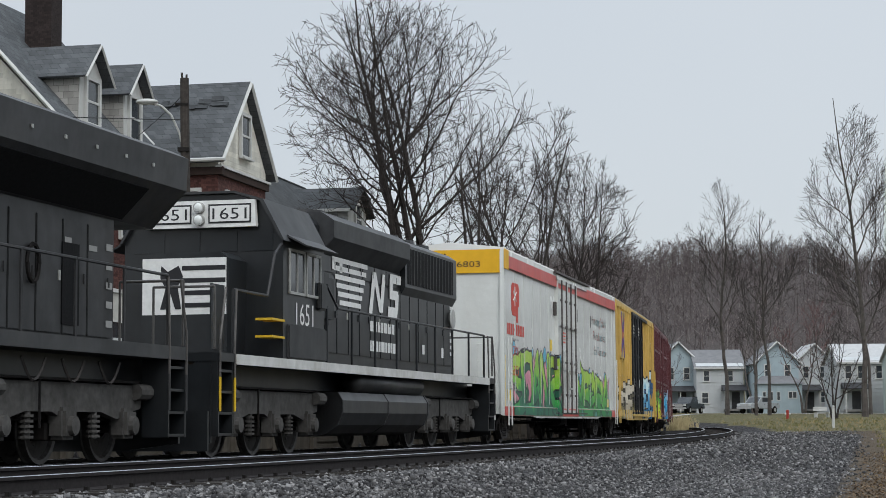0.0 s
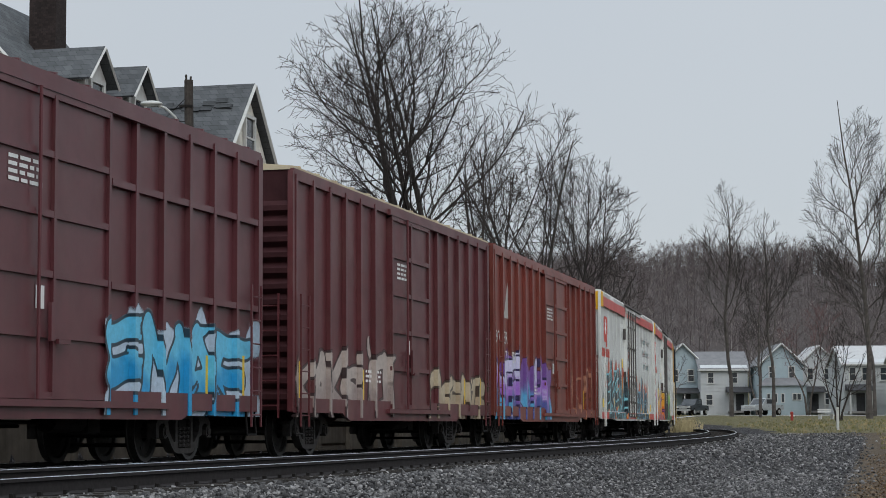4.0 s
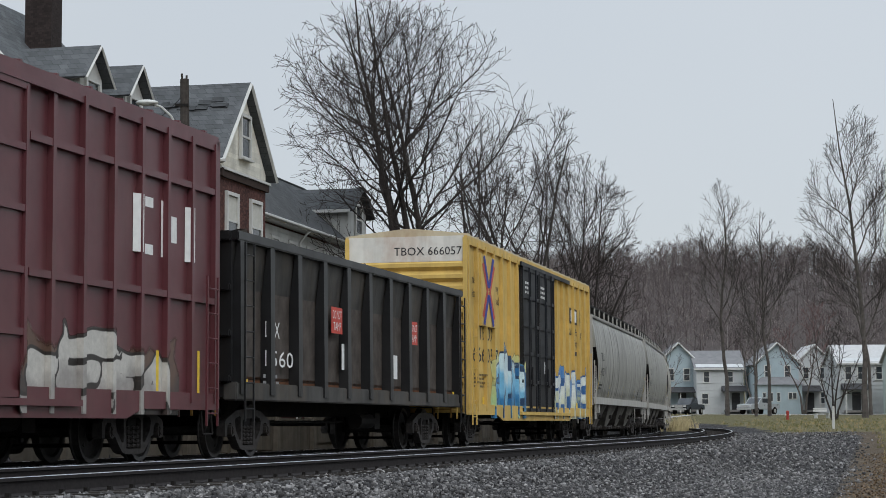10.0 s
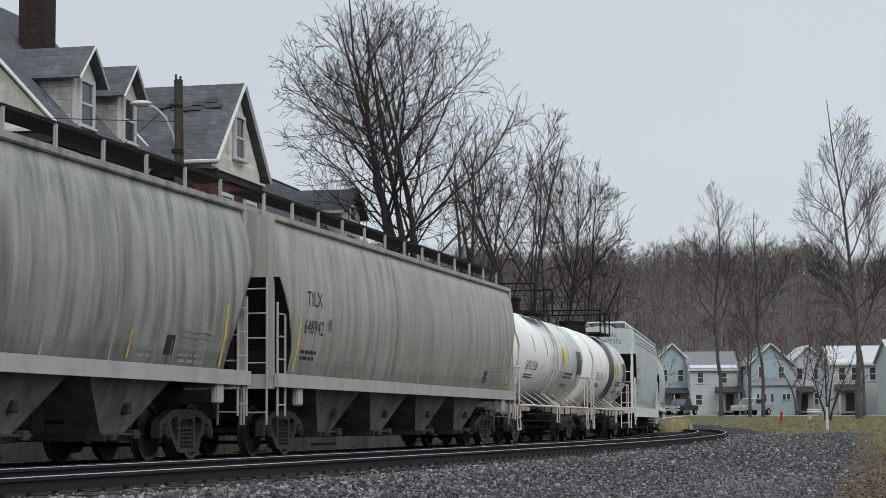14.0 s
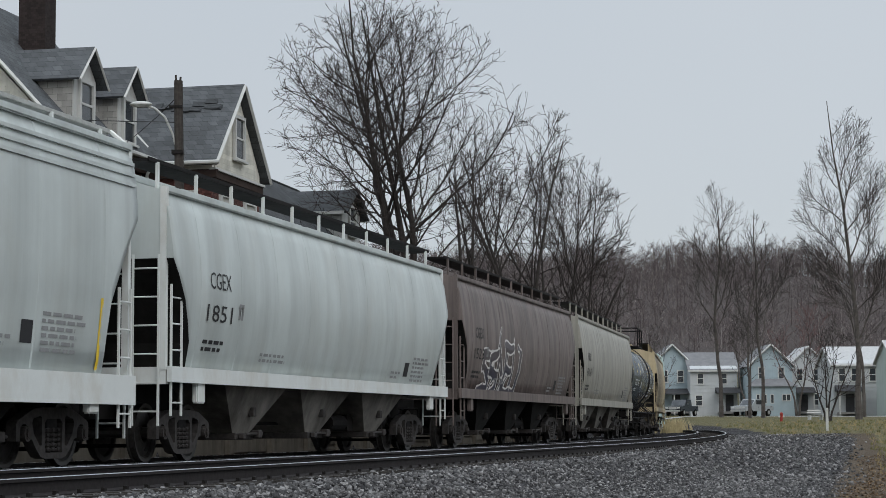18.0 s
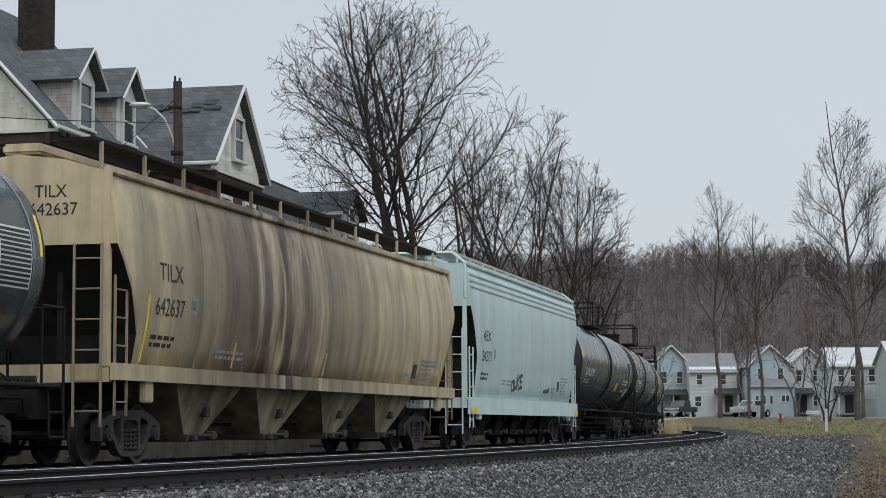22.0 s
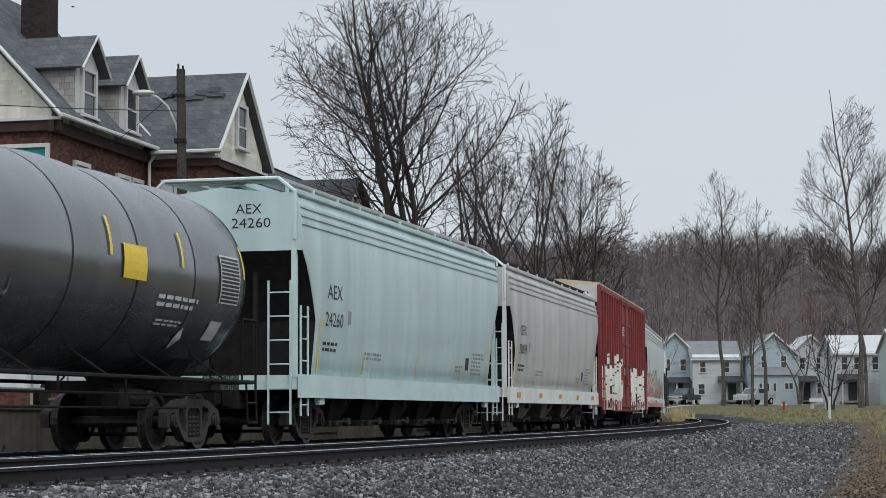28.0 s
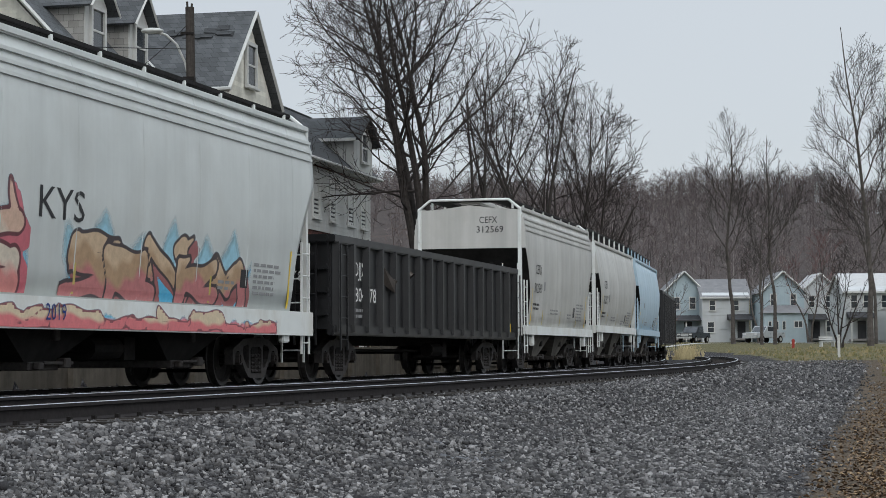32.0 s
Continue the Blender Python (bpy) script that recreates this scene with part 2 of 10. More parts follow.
def build_ground():
    gy = grid_lines([(-640, -20, 60), (-20, 6, 3), (6, 62, 0.45), (62, 130, 1.0), (130, 260, 3.0), (260, 560, 7.0), (560, 1000, 22)])
    gx = grid_lines([(-700, -60, 40), (-60, -24, 3), (-24, -12, 0.8), (-12, 14, 0.4), (14, 34, 0.7), (34, 70, 2.5), (70, 190, 5.0), (190, 760, 30)])
    X, Y = np.meshgrid(gx, gy)
    Z, s, p = height(X, Y)
    rng = np.random.default_rng(4)
    near = (Y > 5) & (Y < 130) & (np.abs(p) > 1.6)
    Z = Z + np.where(near, rng.normal(0, 0.012, Z.shape), 0)
    nx, ny = len(gx), len(gy)
    verts = np.stack([X, Y, Z], -1).reshape(-1, 3)
    i = np.arange(nx * ny).reshape(ny, nx)
    faces = np.stack([i[:-1, :-1], i[:-1, 1:], i[1:, 1:], i[1:, :-1]], -1).reshape(-1, 4)
    me = fast_mesh("ground", verts.tolist(), faces.tolist())
    me.polygons.foreach_set("use_smooth", [True] * len(me.polygons))
    # how grassy, how earthy and how wet each spot is
    grass = smooth01((X - 0.202 * Y - 0.9) / 1.0) * smooth01((Y - 48) / 14)
    grass = np.maximum(grass, smooth01((Y - 112) / 6) * (p > 3.2))
    grass = np.where(p < WALL_P, 0.55, grass)
    dirt = smooth01((X - 0.213 * Y + 1.5) / 1.3) * (Y > 5) * (p > 2)
    dirt = np.maximum(dirt, smooth01((Y - 106) / 3) * (1 - smooth01((Y - 122) / 5)) * (p > 3.2) * 0.8)
    wet = smooth01(1 - ((X - 0.35) / 1.0) ** 2 - ((Y - 22.5) / 2.0) ** 2)
    wood = smooth01((Y - 285) / 20)
    # ballast between and beside the running rails, blackened by oil and brake dust, and by painted shade under the
    # train
    oil_shade = smooth01((p + 9.5) / 1.0) * smooth01((1.5 - p) / 1.2)
    for nm, val in (("oil_shade", oil_shade), ("grass", grass), ("dirt", dirt), ("wet", wet), ("wood", wood)):
        at = me.attributes.new(nm, "FLOAT", "POINT")
        at.data.foreach_set("value", val.reshape(-1).astype(np.float32))
    m = bpy.data.materials.new("ground_cover")
    m.use_nodes = True
    nt = m.node_tree
    b = nt.nodes["Principled BSDF"]

    def attr(nm):
        a = nt.nodes.new("ShaderNodeAttribute")
        a.attribute_name = nm
        return a.outputs["Fac"]

    def ragged(nm, scale, width=0.5):
        add = nt.nodes.new("ShaderNodeMath")
        add.operation = "MULTIPLY_ADD"
        nt.links.new(noise_node(nt, scale, 6, rough=0.75), add.inputs[0])
        add.inputs[1].default_value = width * 2
        nt.links.new(attr(nm), add.inputs[2])
        mr = nt.nodes.new("ShaderNodeMapRange")
        mr.inputs["From Min"].default_value, mr.inputs["From Max"].default_value = 0.5 + width - 0.1, 0.5 + width + 0.1
        nt.links.new(add.outputs[0], mr.inputs["Value"])
        return mr.outputs["Result"]

    vor = nt.nodes.new("ShaderNodeTexVoronoi")
    vor.inputs["Scale"].default_value = 17.0
    tc = nt.nodes.new("ShaderNodeTexCoord")
    nt.links.new(tc.outputs["Object"], vor.inputs["Vector"])
    stone = ramp_node(nt, vor.outputs["Color"], [(0.1, (0.014, 0.013, 0.015)), (0.5, (0.050, 0.047, 0.051)), (0.9, (0.15, 0.145, 0.15))])
    gaps = ramp_node(nt, vor.outputs["Distance"], [(0.25, (1, 1, 1)), (0.6, (0.35, 0.35, 0.35))])
    stone = mix_node(nt, 1.0, stone, gaps, "MULTIPLY")
    broad = ramp_node(nt, noise_node(nt, 0.35, 5), [(0.3, (0.75, 0.75, 0.75)), (0.7, (1.2, 1.18, 1.15))])
    stone = mix_node(nt, 1.0, stone, broad, "MULTIPLY")
    stone = mix_node(nt, attr("oil_shade"), stone, mix_node(nt, 1.0, stone, (0.42, 0.41, 0.40), "MULTIPLY"))
    wetcol = mix_node(nt, ragged("wet", 0.6, 0.35), stone, (0.085, 0.088, 0.098))
    earth = ramp_node(nt, noise_node(nt, 3.0, 8, rough=0.75), [(0.3, (0.04, 0.03, 0.021)), (0.55, (0.09, 0.068, 0.047)), (0.75, (0.14, 0.112, 0.082))])
    turf = ramp_node(nt, noise_node(nt, 2.2, 9, rough=0.8), [(0.25, (0.045, 0.046, 0.02)), (0.5, (0.105, 0.094, 0.046)), (0.75, (0.20, 0.165, 0.092))])
    litter = ramp_node(nt, noise_node(nt, 0.4, 9, rough=0.8), [(0.3, (0.04, 0.033, 0.032)), (0.7, (0.095, 0.078, 0.072))])
    col = mix_node(nt, ragged("dirt", 0.8), wetcol, earth)
    col = mix_node(nt, ragged("grass", 1.0), col, turf)
    col = mix_node(nt, attr("wood"), col, litter)
    nt.links.new(col, b.inputs["Base Color"])
    b.inputs["Roughness"].default_value = 0.85
    b.inputs["Specular IOR Level"].default_value = 0.15
    rw = nt.nodes.new("ShaderNodeMapRange")
    rw.inputs["To Min"].default_value, rw.inputs["To Max"].default_value = 0.9, 0.5
    nt.links.new(ragged("wet", 0.6, 0.35), rw.inputs["Value"])
    nt.links.new(rw.outputs["Result"], b.inputs["Roughness"])
    bp = nt.nodes.new("ShaderNodeBump")
    bp.inputs["Strength"].default_value, bp.inputs["Distance"].default_value = 1.0, 0.05
    bp.invert = True
    nt.links.new(vor.outputs["Distance"], bp.inputs["Height"])
    nt.links.new(bp.outputs["Normal"], b.inputs["Normal"])
    g = part_mesh("ground", me, m)
    return tagged(g, "railway ballast, gravel lane, dead winter grass and leaf litter", "ground", kind="structure")


def ground_z(x, y):
    z, _, _ = height(np.array([[float(x)]]), np.array([[float(y)]]))
    return float(z[0, 0])


build_ground()

# ---- tracks ----
RAIL_TOP = mat("polished_rail_head", (0.55, 0.56, 0.58), 0.28, 1.0, 0.1, 20)
RAIL_SIDE = mat("rail_web_rust", (0.026, 0.023, 0.023), 0.8, 0.0, 0.25, 18)
TIE_WOOD = mat("creosoted_timber", (0.04, 0.036, 0.033), 0.9, 0, 0.3, 14, bump=0.05, per_object=0.25)
STEEL_DARK = mat("dark_rusty_steel", (0.02, 0.018, 0.017), 0.7, 0.3, 0.3, 20)


def sweep_line(name, profile, s0, s1, off, dz, material, parent, step=2.0):
    n = int((s1 - s0) / step) + 1
    verts, faces = [], []
    k = len(profile)
    for j in range(n):
        s = s0 + j * step
        for (py, pz) in profile:
            verts.append(tuple(on_line(s, off + py, dz + pz)))
    for j in range(n - 1):
        for i in range(k):
            a, b2 = j * k + i, j * k + (i + 1) % k
            faces.append((a, a + k, b2 + k, b2))
    me = fast_mesh(name, verts, faces)
    return part_mesh(name, me, material, parent)


RAIL_BODY = [(-0.0745, -0.172), (0.0745, -0.172), (0.0745, -0.160), (0.012, -0.140), (0.010, -0.042), (0.0365, -0.034), (0.0365, -0.004), (-0.0365, -0.004), (-0.0365, -0.034), (-0.010, -0.042), (-0.012, -0.140), (-0.0745, -0.160)]
RAIL_HEAD = [(-0.034, -0.0038), (0.034, -0.0038), (0.030, 0.001), (-0.030, 0.001)]


def build_track(off, dz_near, dz_far, label, whole):
    tr = thing("railway_track", Matrix(), label, "railway track")
    tr["kind"] = "structure"
    for side, dz in ((-GAUGE / 2, dz_near), (GAUGE / 2, dz_far)):
        r = sweep_line("rail", RAIL_BODY, -40, 190, off + side, dz, RAIL_SIDE, tr, 1.0)
        sweep_line("rail_head", RAIL_HEAD, -40, 190, off + side, dz, RAIL_TOP, r, 1.0)
        sweep_line("rail", RAIL_BODY, 190, 790, off + side, dz, RAIL_SIDE, tr, 6.0)
        sweep_line("rail", RAIL_BODY, -630, -40, off + side, dz, RAIL_SIDE, tr, 6.0)
    tie = box((0, 0, -0.172 - 0.09), (0.225, 2.6, 0.18), 0.012)
    tie_me = bpy.data.meshes.new("tie")
    tie.to_mesh(tie_me)
    tie.free()
    tie_me.materials.append(TIE_WOOD)
    rng = random.Random(int(off * 10) + 3)
    for k in range(250 if whole else 200):
        s = 12 + k * 0.53
        a = on_line(s, off, (dz_near + dz_far) / 2)
        th = float(np.interp(s, ARC, turn_s))
        ob = part_mesh("tie", tie_me, None, tr)
        ob.matrix_basis = Matrix.Translation(a) @ Euler((0, 0, math.pi / 2 - th + rng.uniform(-0.015, 0.015))).to_matrix().to_4x4()
    # plates, spikes and clips that hold each rail foot, beside both rails
    verts, faces = [], []
    cube = [(0, 1, 3, 2), (4, 6, 7, 5), (0, 4, 5, 1), (2, 3, 7, 6), (0, 2, 6, 4), (1, 5, 7, 3)]
    for k in range(250):
        s = 12 + k * 0.53
        th = float(np.interp(s, ARC, turn_s))
        dx, dy = math.sin(th), math.cos(th)
        for side, dz in ((-GAUGE / 2, dz_near), (GAUGE / 2, dz_far)):
            for (q, l, w, h0, h1, ds) in ((0, 0.19, 0.36, -0.19, -0.1755, 0), (-0.105, 0.05, 0.04, -0.18, -0.105, -0.045), (-0.125, 0.03, 0.07, -0.18, -0.125, 0.05), (0.105, 0.05, 0.04, -0.18, -0.125, 0.045)):
                c = on_line(s + ds, off + side - q, dz)
                n = len(verts)
                for sx in (-1, 1):
                    for sy in (-1, 1):
                        for hz in (h0, h1):
                            verts.append((c.x + dx * sx * l / 2 + dy * sy * w / 2, c.y + dy * sx * l / 2 - dx * sy * w / 2, c.z + hz))
                faces += [tuple(n + i for i in f) for f in cube]
    fast = part_mesh("rail_fastenings", fast_mesh("rail_fastenings", verts, faces), STEEL_DARK, tr, "black tie plates and rail spikes")
    fast["kind"] = "stuff"
    return tr


build_track(0.0, 0.0, 0.0155, "main line track with shiny rails on dark timber ties", True)
build_track(TRAIN_OFF, -0.086, -0.076, "second track under the passing freight train", False)


def build_ballast():
    """Loose stones of crushed grey rock over the shoulder and lane nearest to the viewer."""
    rng = np.random.default_rng(11)
    # a blocky stone: a box with its corners knocked about
    oct_v = np.array([(a, b, c) for a in (-0.72, 0.72) for b in (-0.72, 0.72) for c in (-0.72, 0.72)])
    oct_f = np.array([(0, 1, 3), (0, 3, 2), (4, 6, 7), (4, 7, 5), (0, 4, 5), (0, 5, 1), (2, 3, 7), (2, 7, 6), (0, 2, 6), (0, 6, 4), (1, 5, 7), (1, 7, 3)])
    n = 84000
    y = 12 + 40 * rng.random(n * 3) ** 1.35
    x = (rng.random(n * 3) * 2 - 1) * 0.235 * y - 0.2
    z, s, p = height(x[None, :], y[None, :])
    z, s, p = z[0], s[0], p[0]
    keep = (p > 0.86) & (x < 0.215 * y - 1.15 + 0.40 * rng.standard_normal(len(x))) & ((p < 6.5) | (rng.random(len(p)) < 0.55))
    x, y, z, p = x[keep][:n], y[keep][:n], z[keep][:n], p[keep][:n]
    # thinner and coarser farther off, as far as the bend
    yf = 46 + 68 * rng.random(45000)
    xf = -6 + 30 * rng.random(45000)
    zf, sf, pf = height(xf[None, :], yf[None, :])
    far = (pf[0] > 0.9) & (xf < 0.205 * yf - 0.6 + 0.5 * rng.standard_normal(len(xf))) & (xf > -0.05 * yf)
    xf, yf, zf, pf = xf[far], yf[far], zf[0][far], pf[0][far]
    near_n = len(x)
    x, y, z, p = np.concatenate([x, xf]), np.concatenate([y, yf]), np.concatenate([z, zf]), np.concatenate([p, pf])
    n = len(x)
    size = rng.lognormal(math.log(0.0175), 0.34, n).clip(0.010, 0.04)
    size[near_n:] *= 1.7
    ang = rng.random((n, 3)) * 6.28
    ca, sa = np.cos(ang), np.sin(ang)
    V = oct_v[None] * (1 + 0.35 * rng.standard_normal((n, len(oct_v), 3)).clip(-1, 1)) * (size[:, None] * np.array([1, 1, 1]))[:, None, :]
    V = V * rng.uniform(0.65, 1.25, (n, 1, 3))
    vx = V[..., 0] * ca[:, 0:1] - V[..., 1] * sa[:, 0:1]
    vy = V[..., 0] * sa[:, 0:1] + V[..., 1] * ca[:, 0:1]
    vz = V[..., 2]
    vy2, vz2 = vy * ca[:, 1:2] - vz * sa[:, 1:2], vy * sa[:, 1:2] + vz * ca[:, 1:2]
    P = np.stack([vx + x[:, None], vy2 + y[:, None], vz2 + (z + size * 0.25)[:, None]], -1).reshape(-1, 3)
    F = (oct_f[None] + (np.arange(n) * len(oct_v))[:, None, None]).reshape(-1, 3)
    me = bpy.data.meshes.new("ballast_stones")
    me.vertices.add(len(P))
    me.vertices.foreach_set("co", P.reshape(-1).astype(np.float32))
    me.loops.add(F.size)
    me.loops.foreach_set("vertex_index", F.reshape(-1).astype(np.int32))
    me.polygons.add(len(F))
    me.polygons.foreach_set("loop_start", np.arange(0, F.size, 3, dtype=np.int32))
    me.update(calc_edges=True)
    m = bpy.data.materials.new("crushed_rock")
    m.use_nodes = True
    nt = m.node_tree
    b = nt.nodes["Principled BSDF"]
    gi = nt.nodes.new("ShaderNodeNewGeometry")
    col = ramp_node(nt, gi.outputs["Random Per Island"], [(0.0, (0.020, 0.019, 0.021)), (0.45, (0.072, 0.070, 0.070)), (0.82, (0.155, 0.150, 0.150)), (1.0, (0.30, 0.292, 0.288))])
    fine = ramp_node(nt, noise_node(nt, 45, 6, rough=0.75), [(0.3, (0.5, 0.5, 0.5)), (0.7, (1.35, 1.34, 1.33))])
    nt.links.new(mix_node(nt, 1.0, col, fine, "MULTIPLY"), b.inputs["Base Color"])
    b.inputs["Roughness"].default_value = 0.8
    b.inputs["Specular IOR Level"].default_value = 0.25
    g = part_mesh("ballast_stones", me, m)
    return tagged(g, "loose crushed grey ballast stones along the track", "ballast", kind="stuff")


build_ballast()
# ---- bare winter trees ----
BARK = mat("grey_brown_bark", (0.043, 0.037, 0.034), 0.9, 0, 0.35, 5, bump=0.06, bump_scale=12)
BARK_PALE = mat("pale_mottled_bark", (0.085, 0.075, 0.068), 0.85, 0, 0.4, 2.5, bump=0.05, bump_scale=10)
TWIG = mat("thin_twigs", (0.038, 0.031, 0.028), 0.9, 0, 0.25, 3)
TWIG_GREY = mat("pale_grey_twigs", (0.052, 0.045, 0.042), 0.9, 0, 0.25, 2)
TWIG_RED = mat("reddish_budding_twigs", (0.15, 0.085, 0.08), 0.9, 0, 0.25, 2)


def tubes(name, paths, sides):
    """Tapered tubes along paths of (point, radius)."""
    verts, faces = [], []
    ring = [(math.cos(2 * math.pi * i / sides), math.sin(2 * math.pi * i / sides)) for i in range(sides)]
    for path in paths:
        n0 = len(verts)
        for j, (q, r) in enumerate(path):
            d = (path[min(j + 1, len(path) - 1)][0] - path[max(j - 1, 0)][0])
            d = d.normalized() if d.length > 1e-6 else Vector((0, 0, 1))
            a = d.orthogonal().normalized()
            b = d.cross(a)
            for cx, cy in ring:
                verts.append(tuple(q + a * (cx * r) + b * (cy * r)))
        for j in range(len(path) - 1):
            for i in range(sides):
                k = n0 + j * sides
                faces.append((k + i, k + (i + 1) % sides, k + sides + (i + 1) % sides, k + sides + i))
    return fast_mesh(name, verts, faces)


def limb(rng, p, d, length, r, segs, wander, lift):
    out = [(p.copy(), r)]
    q, v = p.copy(), d.normalized()
    for j in range(segs):
        v = (v + Vector((rng.gauss(0, wander), rng.gauss(0, wander), rng.gauss(0, wander * 0.7) + lift))).normalized()
        q = q + v * (length / segs)
        out.append((q.copy(), max(r * (1 - (j + 1) / segs * 0.75), 0.004)))
    return out


# per order of branching: points a limb, wander, upward pull, side limbs a metre, most side limbs, spread, share of the parent's length
ORDERS = [(11, 0.060, 0.02, 0.95, 13, 0.95, 0.0), (9, 0.12, 0.045, 1.4, 9, 0.75, 0.42), (6, 0.15, 0.05, 1.8, 5, 0.80, 0.46), (4, 0.17, 0.07, 2.0, 2, 0.75, 0.55), (3, 0.18, 0.08, 0, 0, 0.7, 0.55)]


def tree(x, y, seed, label, left, right, top, low, stems=1, fork=2.0, r0=0.3, bark=None, twig=None, thin=0.0115, wide=0.55, lean=0.30, dense=1.0, orders=4, open_angle=1.0, sweep=1.0):
    """A bare tree that grows limb by limb inside a crown reaching so far to each side, from the height low to the height top."""
    rng = random.Random(seed)
    z = ground_z(x, y) - 0.1
    top, low = top - z, low - z
    t = thing("tree", Matrix.Translation((x, y, z)), label, "tree")
    depth = 0.45 * (left + right)
    ripple = [rng.uniform(0, 6.283) for _ in range(4)]

    def room(q):
        """Below one inside the crown, above one outside."""
        u = (q.z - low) / (top - low)
        if u <= 0:
            return 0.5 if q.z > fork * 0.7 else 0.2
        if u >= 1:
            return 1.2
        w = math.sin(math.pi * (u / wide * 0.5 if u < wide else 0.5 + (u - wide) / (1 - wide) * 0.5)) ** 0.6
        an = math.atan2(q.y / depth, q.x / (left if q.x < 0 else right))
        w = max(0.16, w) * (1 + 0.09 * math.sin(3 * an + 5 * u + ripple[0]) + 0.07 * math.sin(7 * an - 11 * u + ripple[1]))
        return math.hypot(q.x / (left if q.x < 0 else right), q.y / depth) / w

    def reach(p, d, lift):
        q, v, n = p.copy(), d.normalized(), 0.0
        while n < 40 and room(q) < 1.0:
            v = (v + Vector((0, 0, lift * 0.5))).normalized()
            q = q + v * 0.35
            n += 0.35
        return n
    groups = [[], [], []]

    def grow(p, d, length, r, order):
        segs, wander, lift, per_m, most, spread, share = ORDERS[order]
        lift = lift * sweep
        step = length / segs
        q, v = p.copy(), d.normalized()
        path = [(q.copy(), r)]
        for j in range(segs):
            v = (v + Vector((rng.gauss(0, wander), rng.gauss(0, wander), rng.gauss(0, wander * 0.8) + lift))).normalized()
            q = q + v * step
            path.append((q.copy(), max(thin * 0.6, r * (1 - (0.88 if order == 0 else 0.70) * (j + 1) / segs))))
            if room(q) > 1.08 and j:
                break
        groups[0 if r > 0.085 else 1 if r > 0.032 else 2].append(path)
        if order >= orders:
            return
        n = min(int(most * dense + 0.5), max(2, int(length * per_m * dense + rng.random())))
        k0 = rng.random() * 6.283
        first = 0.12 if order == 0 else 0.22
        for k in range(n):
            f = first + (1 - first) * (k + rng.random() * 0.7) / n
            f = min(f, 0.985)
            m = len(path) - 1
            j = min(int(f * m), m - 1)
            o = path[j][0].lerp(path[j + 1][0], f * m - j)
            rr = path[j][1] + (path[j + 1][1] - path[j][1]) * (f * m - j)
            ax = (path[j + 1][0] - path[j][0]).normalized()
            a = ax.orthogonal().normalized()
            b = ax.cross(a)
            an = k0 + k * 2.4 + rng.gauss(0, 0.4)
            tilt = spread * open_angle * rng.uniform(0.7, 1.25) * (1.15 - 0.35 * f)
            dd = ax * math.cos(tilt) + (a * math.cos(an) + b * math.sin(an)) * math.sin(tilt)
            if order == 0:
                dd.z = max(dd.z, 0.05 + 0.3 * f)
                ln = reach(o, dd, lift) * rng.uniform(0.82, 1.02)
            else:
                ln = length * ORDERS[order + 1][6] * rng.uniform(0.6, 1.25) * (1.2 - 0.55 * f)
            if ln < 0.22:
                continue
            cr = max(thin, min(rr * rng.uniform(0.5, 0.72), 0.008 * ln + thin)) if order else max(thin * 1.6, min(rr * 0.6, 0.0085 * ln + 0.012))
            grow(o, dd, ln, cr, order + 1)
    for k in range(stems):
        an = 6.283 * (k + 0.5 * rng.random()) / stems + ripple[2]
        out = Vector((math.cos(an), math.sin(an) * 0.8, 0)) * (lean if stems > 1 else 0.03)
        foot = Vector((out.x * 0.5, out.y * 0.5, 0))
        neck = foot + Vector((out.x * fork * 0.35, out.y * fork * 0.35, fork))
        groups[0].append([(foot.lerp(neck, j / 3), r0 * (1.35 - 0.12 * j)) for j in range(4)])
        d = Vector((out.x, out.y, 1.0))
        ln = reach(neck, d, 0.02) * (1.0 if k == 0 else rng.uniform(0.85, 0.98))
        grow(neck, d, max(ln, 2.0), r0, 0)
    part_mesh("trunk", tubes("trunk", groups[0], 8), bark or BARK, t)
    part_mesh("branchwork", tubes("branchwork", groups[1], 5), bark or BARK, t)
    part_mesh("crown", tubes("crown", groups[2], 3), twig or TWIG, t, "dense bare twigs")
    return t


BIG = "bare winter tree with spreading grey-brown limbs and fine twigs"
SCRUB = "slim bare tree with crowded upright stems in the thicket"
tree(-1.5, 84, 6, BIG, 6.4, 4.2, 19.2, 4.6, stems=4, fork=3.8, r0=0.18, wide=0.56, lean=0.10, thin=0.0125, dense=1.2)
tree(0.9, 89, 8, SCRUB, 2.4, 2.4, 14.8, 3.0, stems=2, fork=3.0, r0=0.12, wide=0.66, lean=0.08, thin=0.012, dense=1.18)
tree(3.9, 96, 18, BIG, 3.2, 2.6, 17.2, 4.0, stems=3, fork=3.0, r0=0.13, wide=0.66, lean=0.10, open_angle=0.85, thin=0.013, dense=1.18)
tree(2.2, 100, 12, SCRUB, 2.4, 2.4, 15.0, 2.6, stems=2, fork=2.4, r0=0.12, wide=0.66, lean=0.08, thin=0.013, dense=1.18)
tree(6.9, 109, 33, BIG, 3.4, 3.0, 16.0, 2.6, stems=4, fork=2.2, r0=0.11, wide=0.62, lean=0.16, open_angle=0.8, thin=0.014, dense=1.18)
tree(5.0, 112, 21, SCRUB, 2.4, 2.4, 14.6, 2.4, stems=2, fork=2.4, r0=0.11, wide=0.66, lean=0.10, thin=0.014, dense=0.9)
tree(9.0, 118, 41, BIG, 2.6, 2.6, 11.8, 2.0, stems=4, fork=1.8, r0=0.09, wide=0.6, lean=0.24, thin=0.013, dense=0.9)
TALL = "tall slender bare sycamore with pale mottled trunk beside the road"
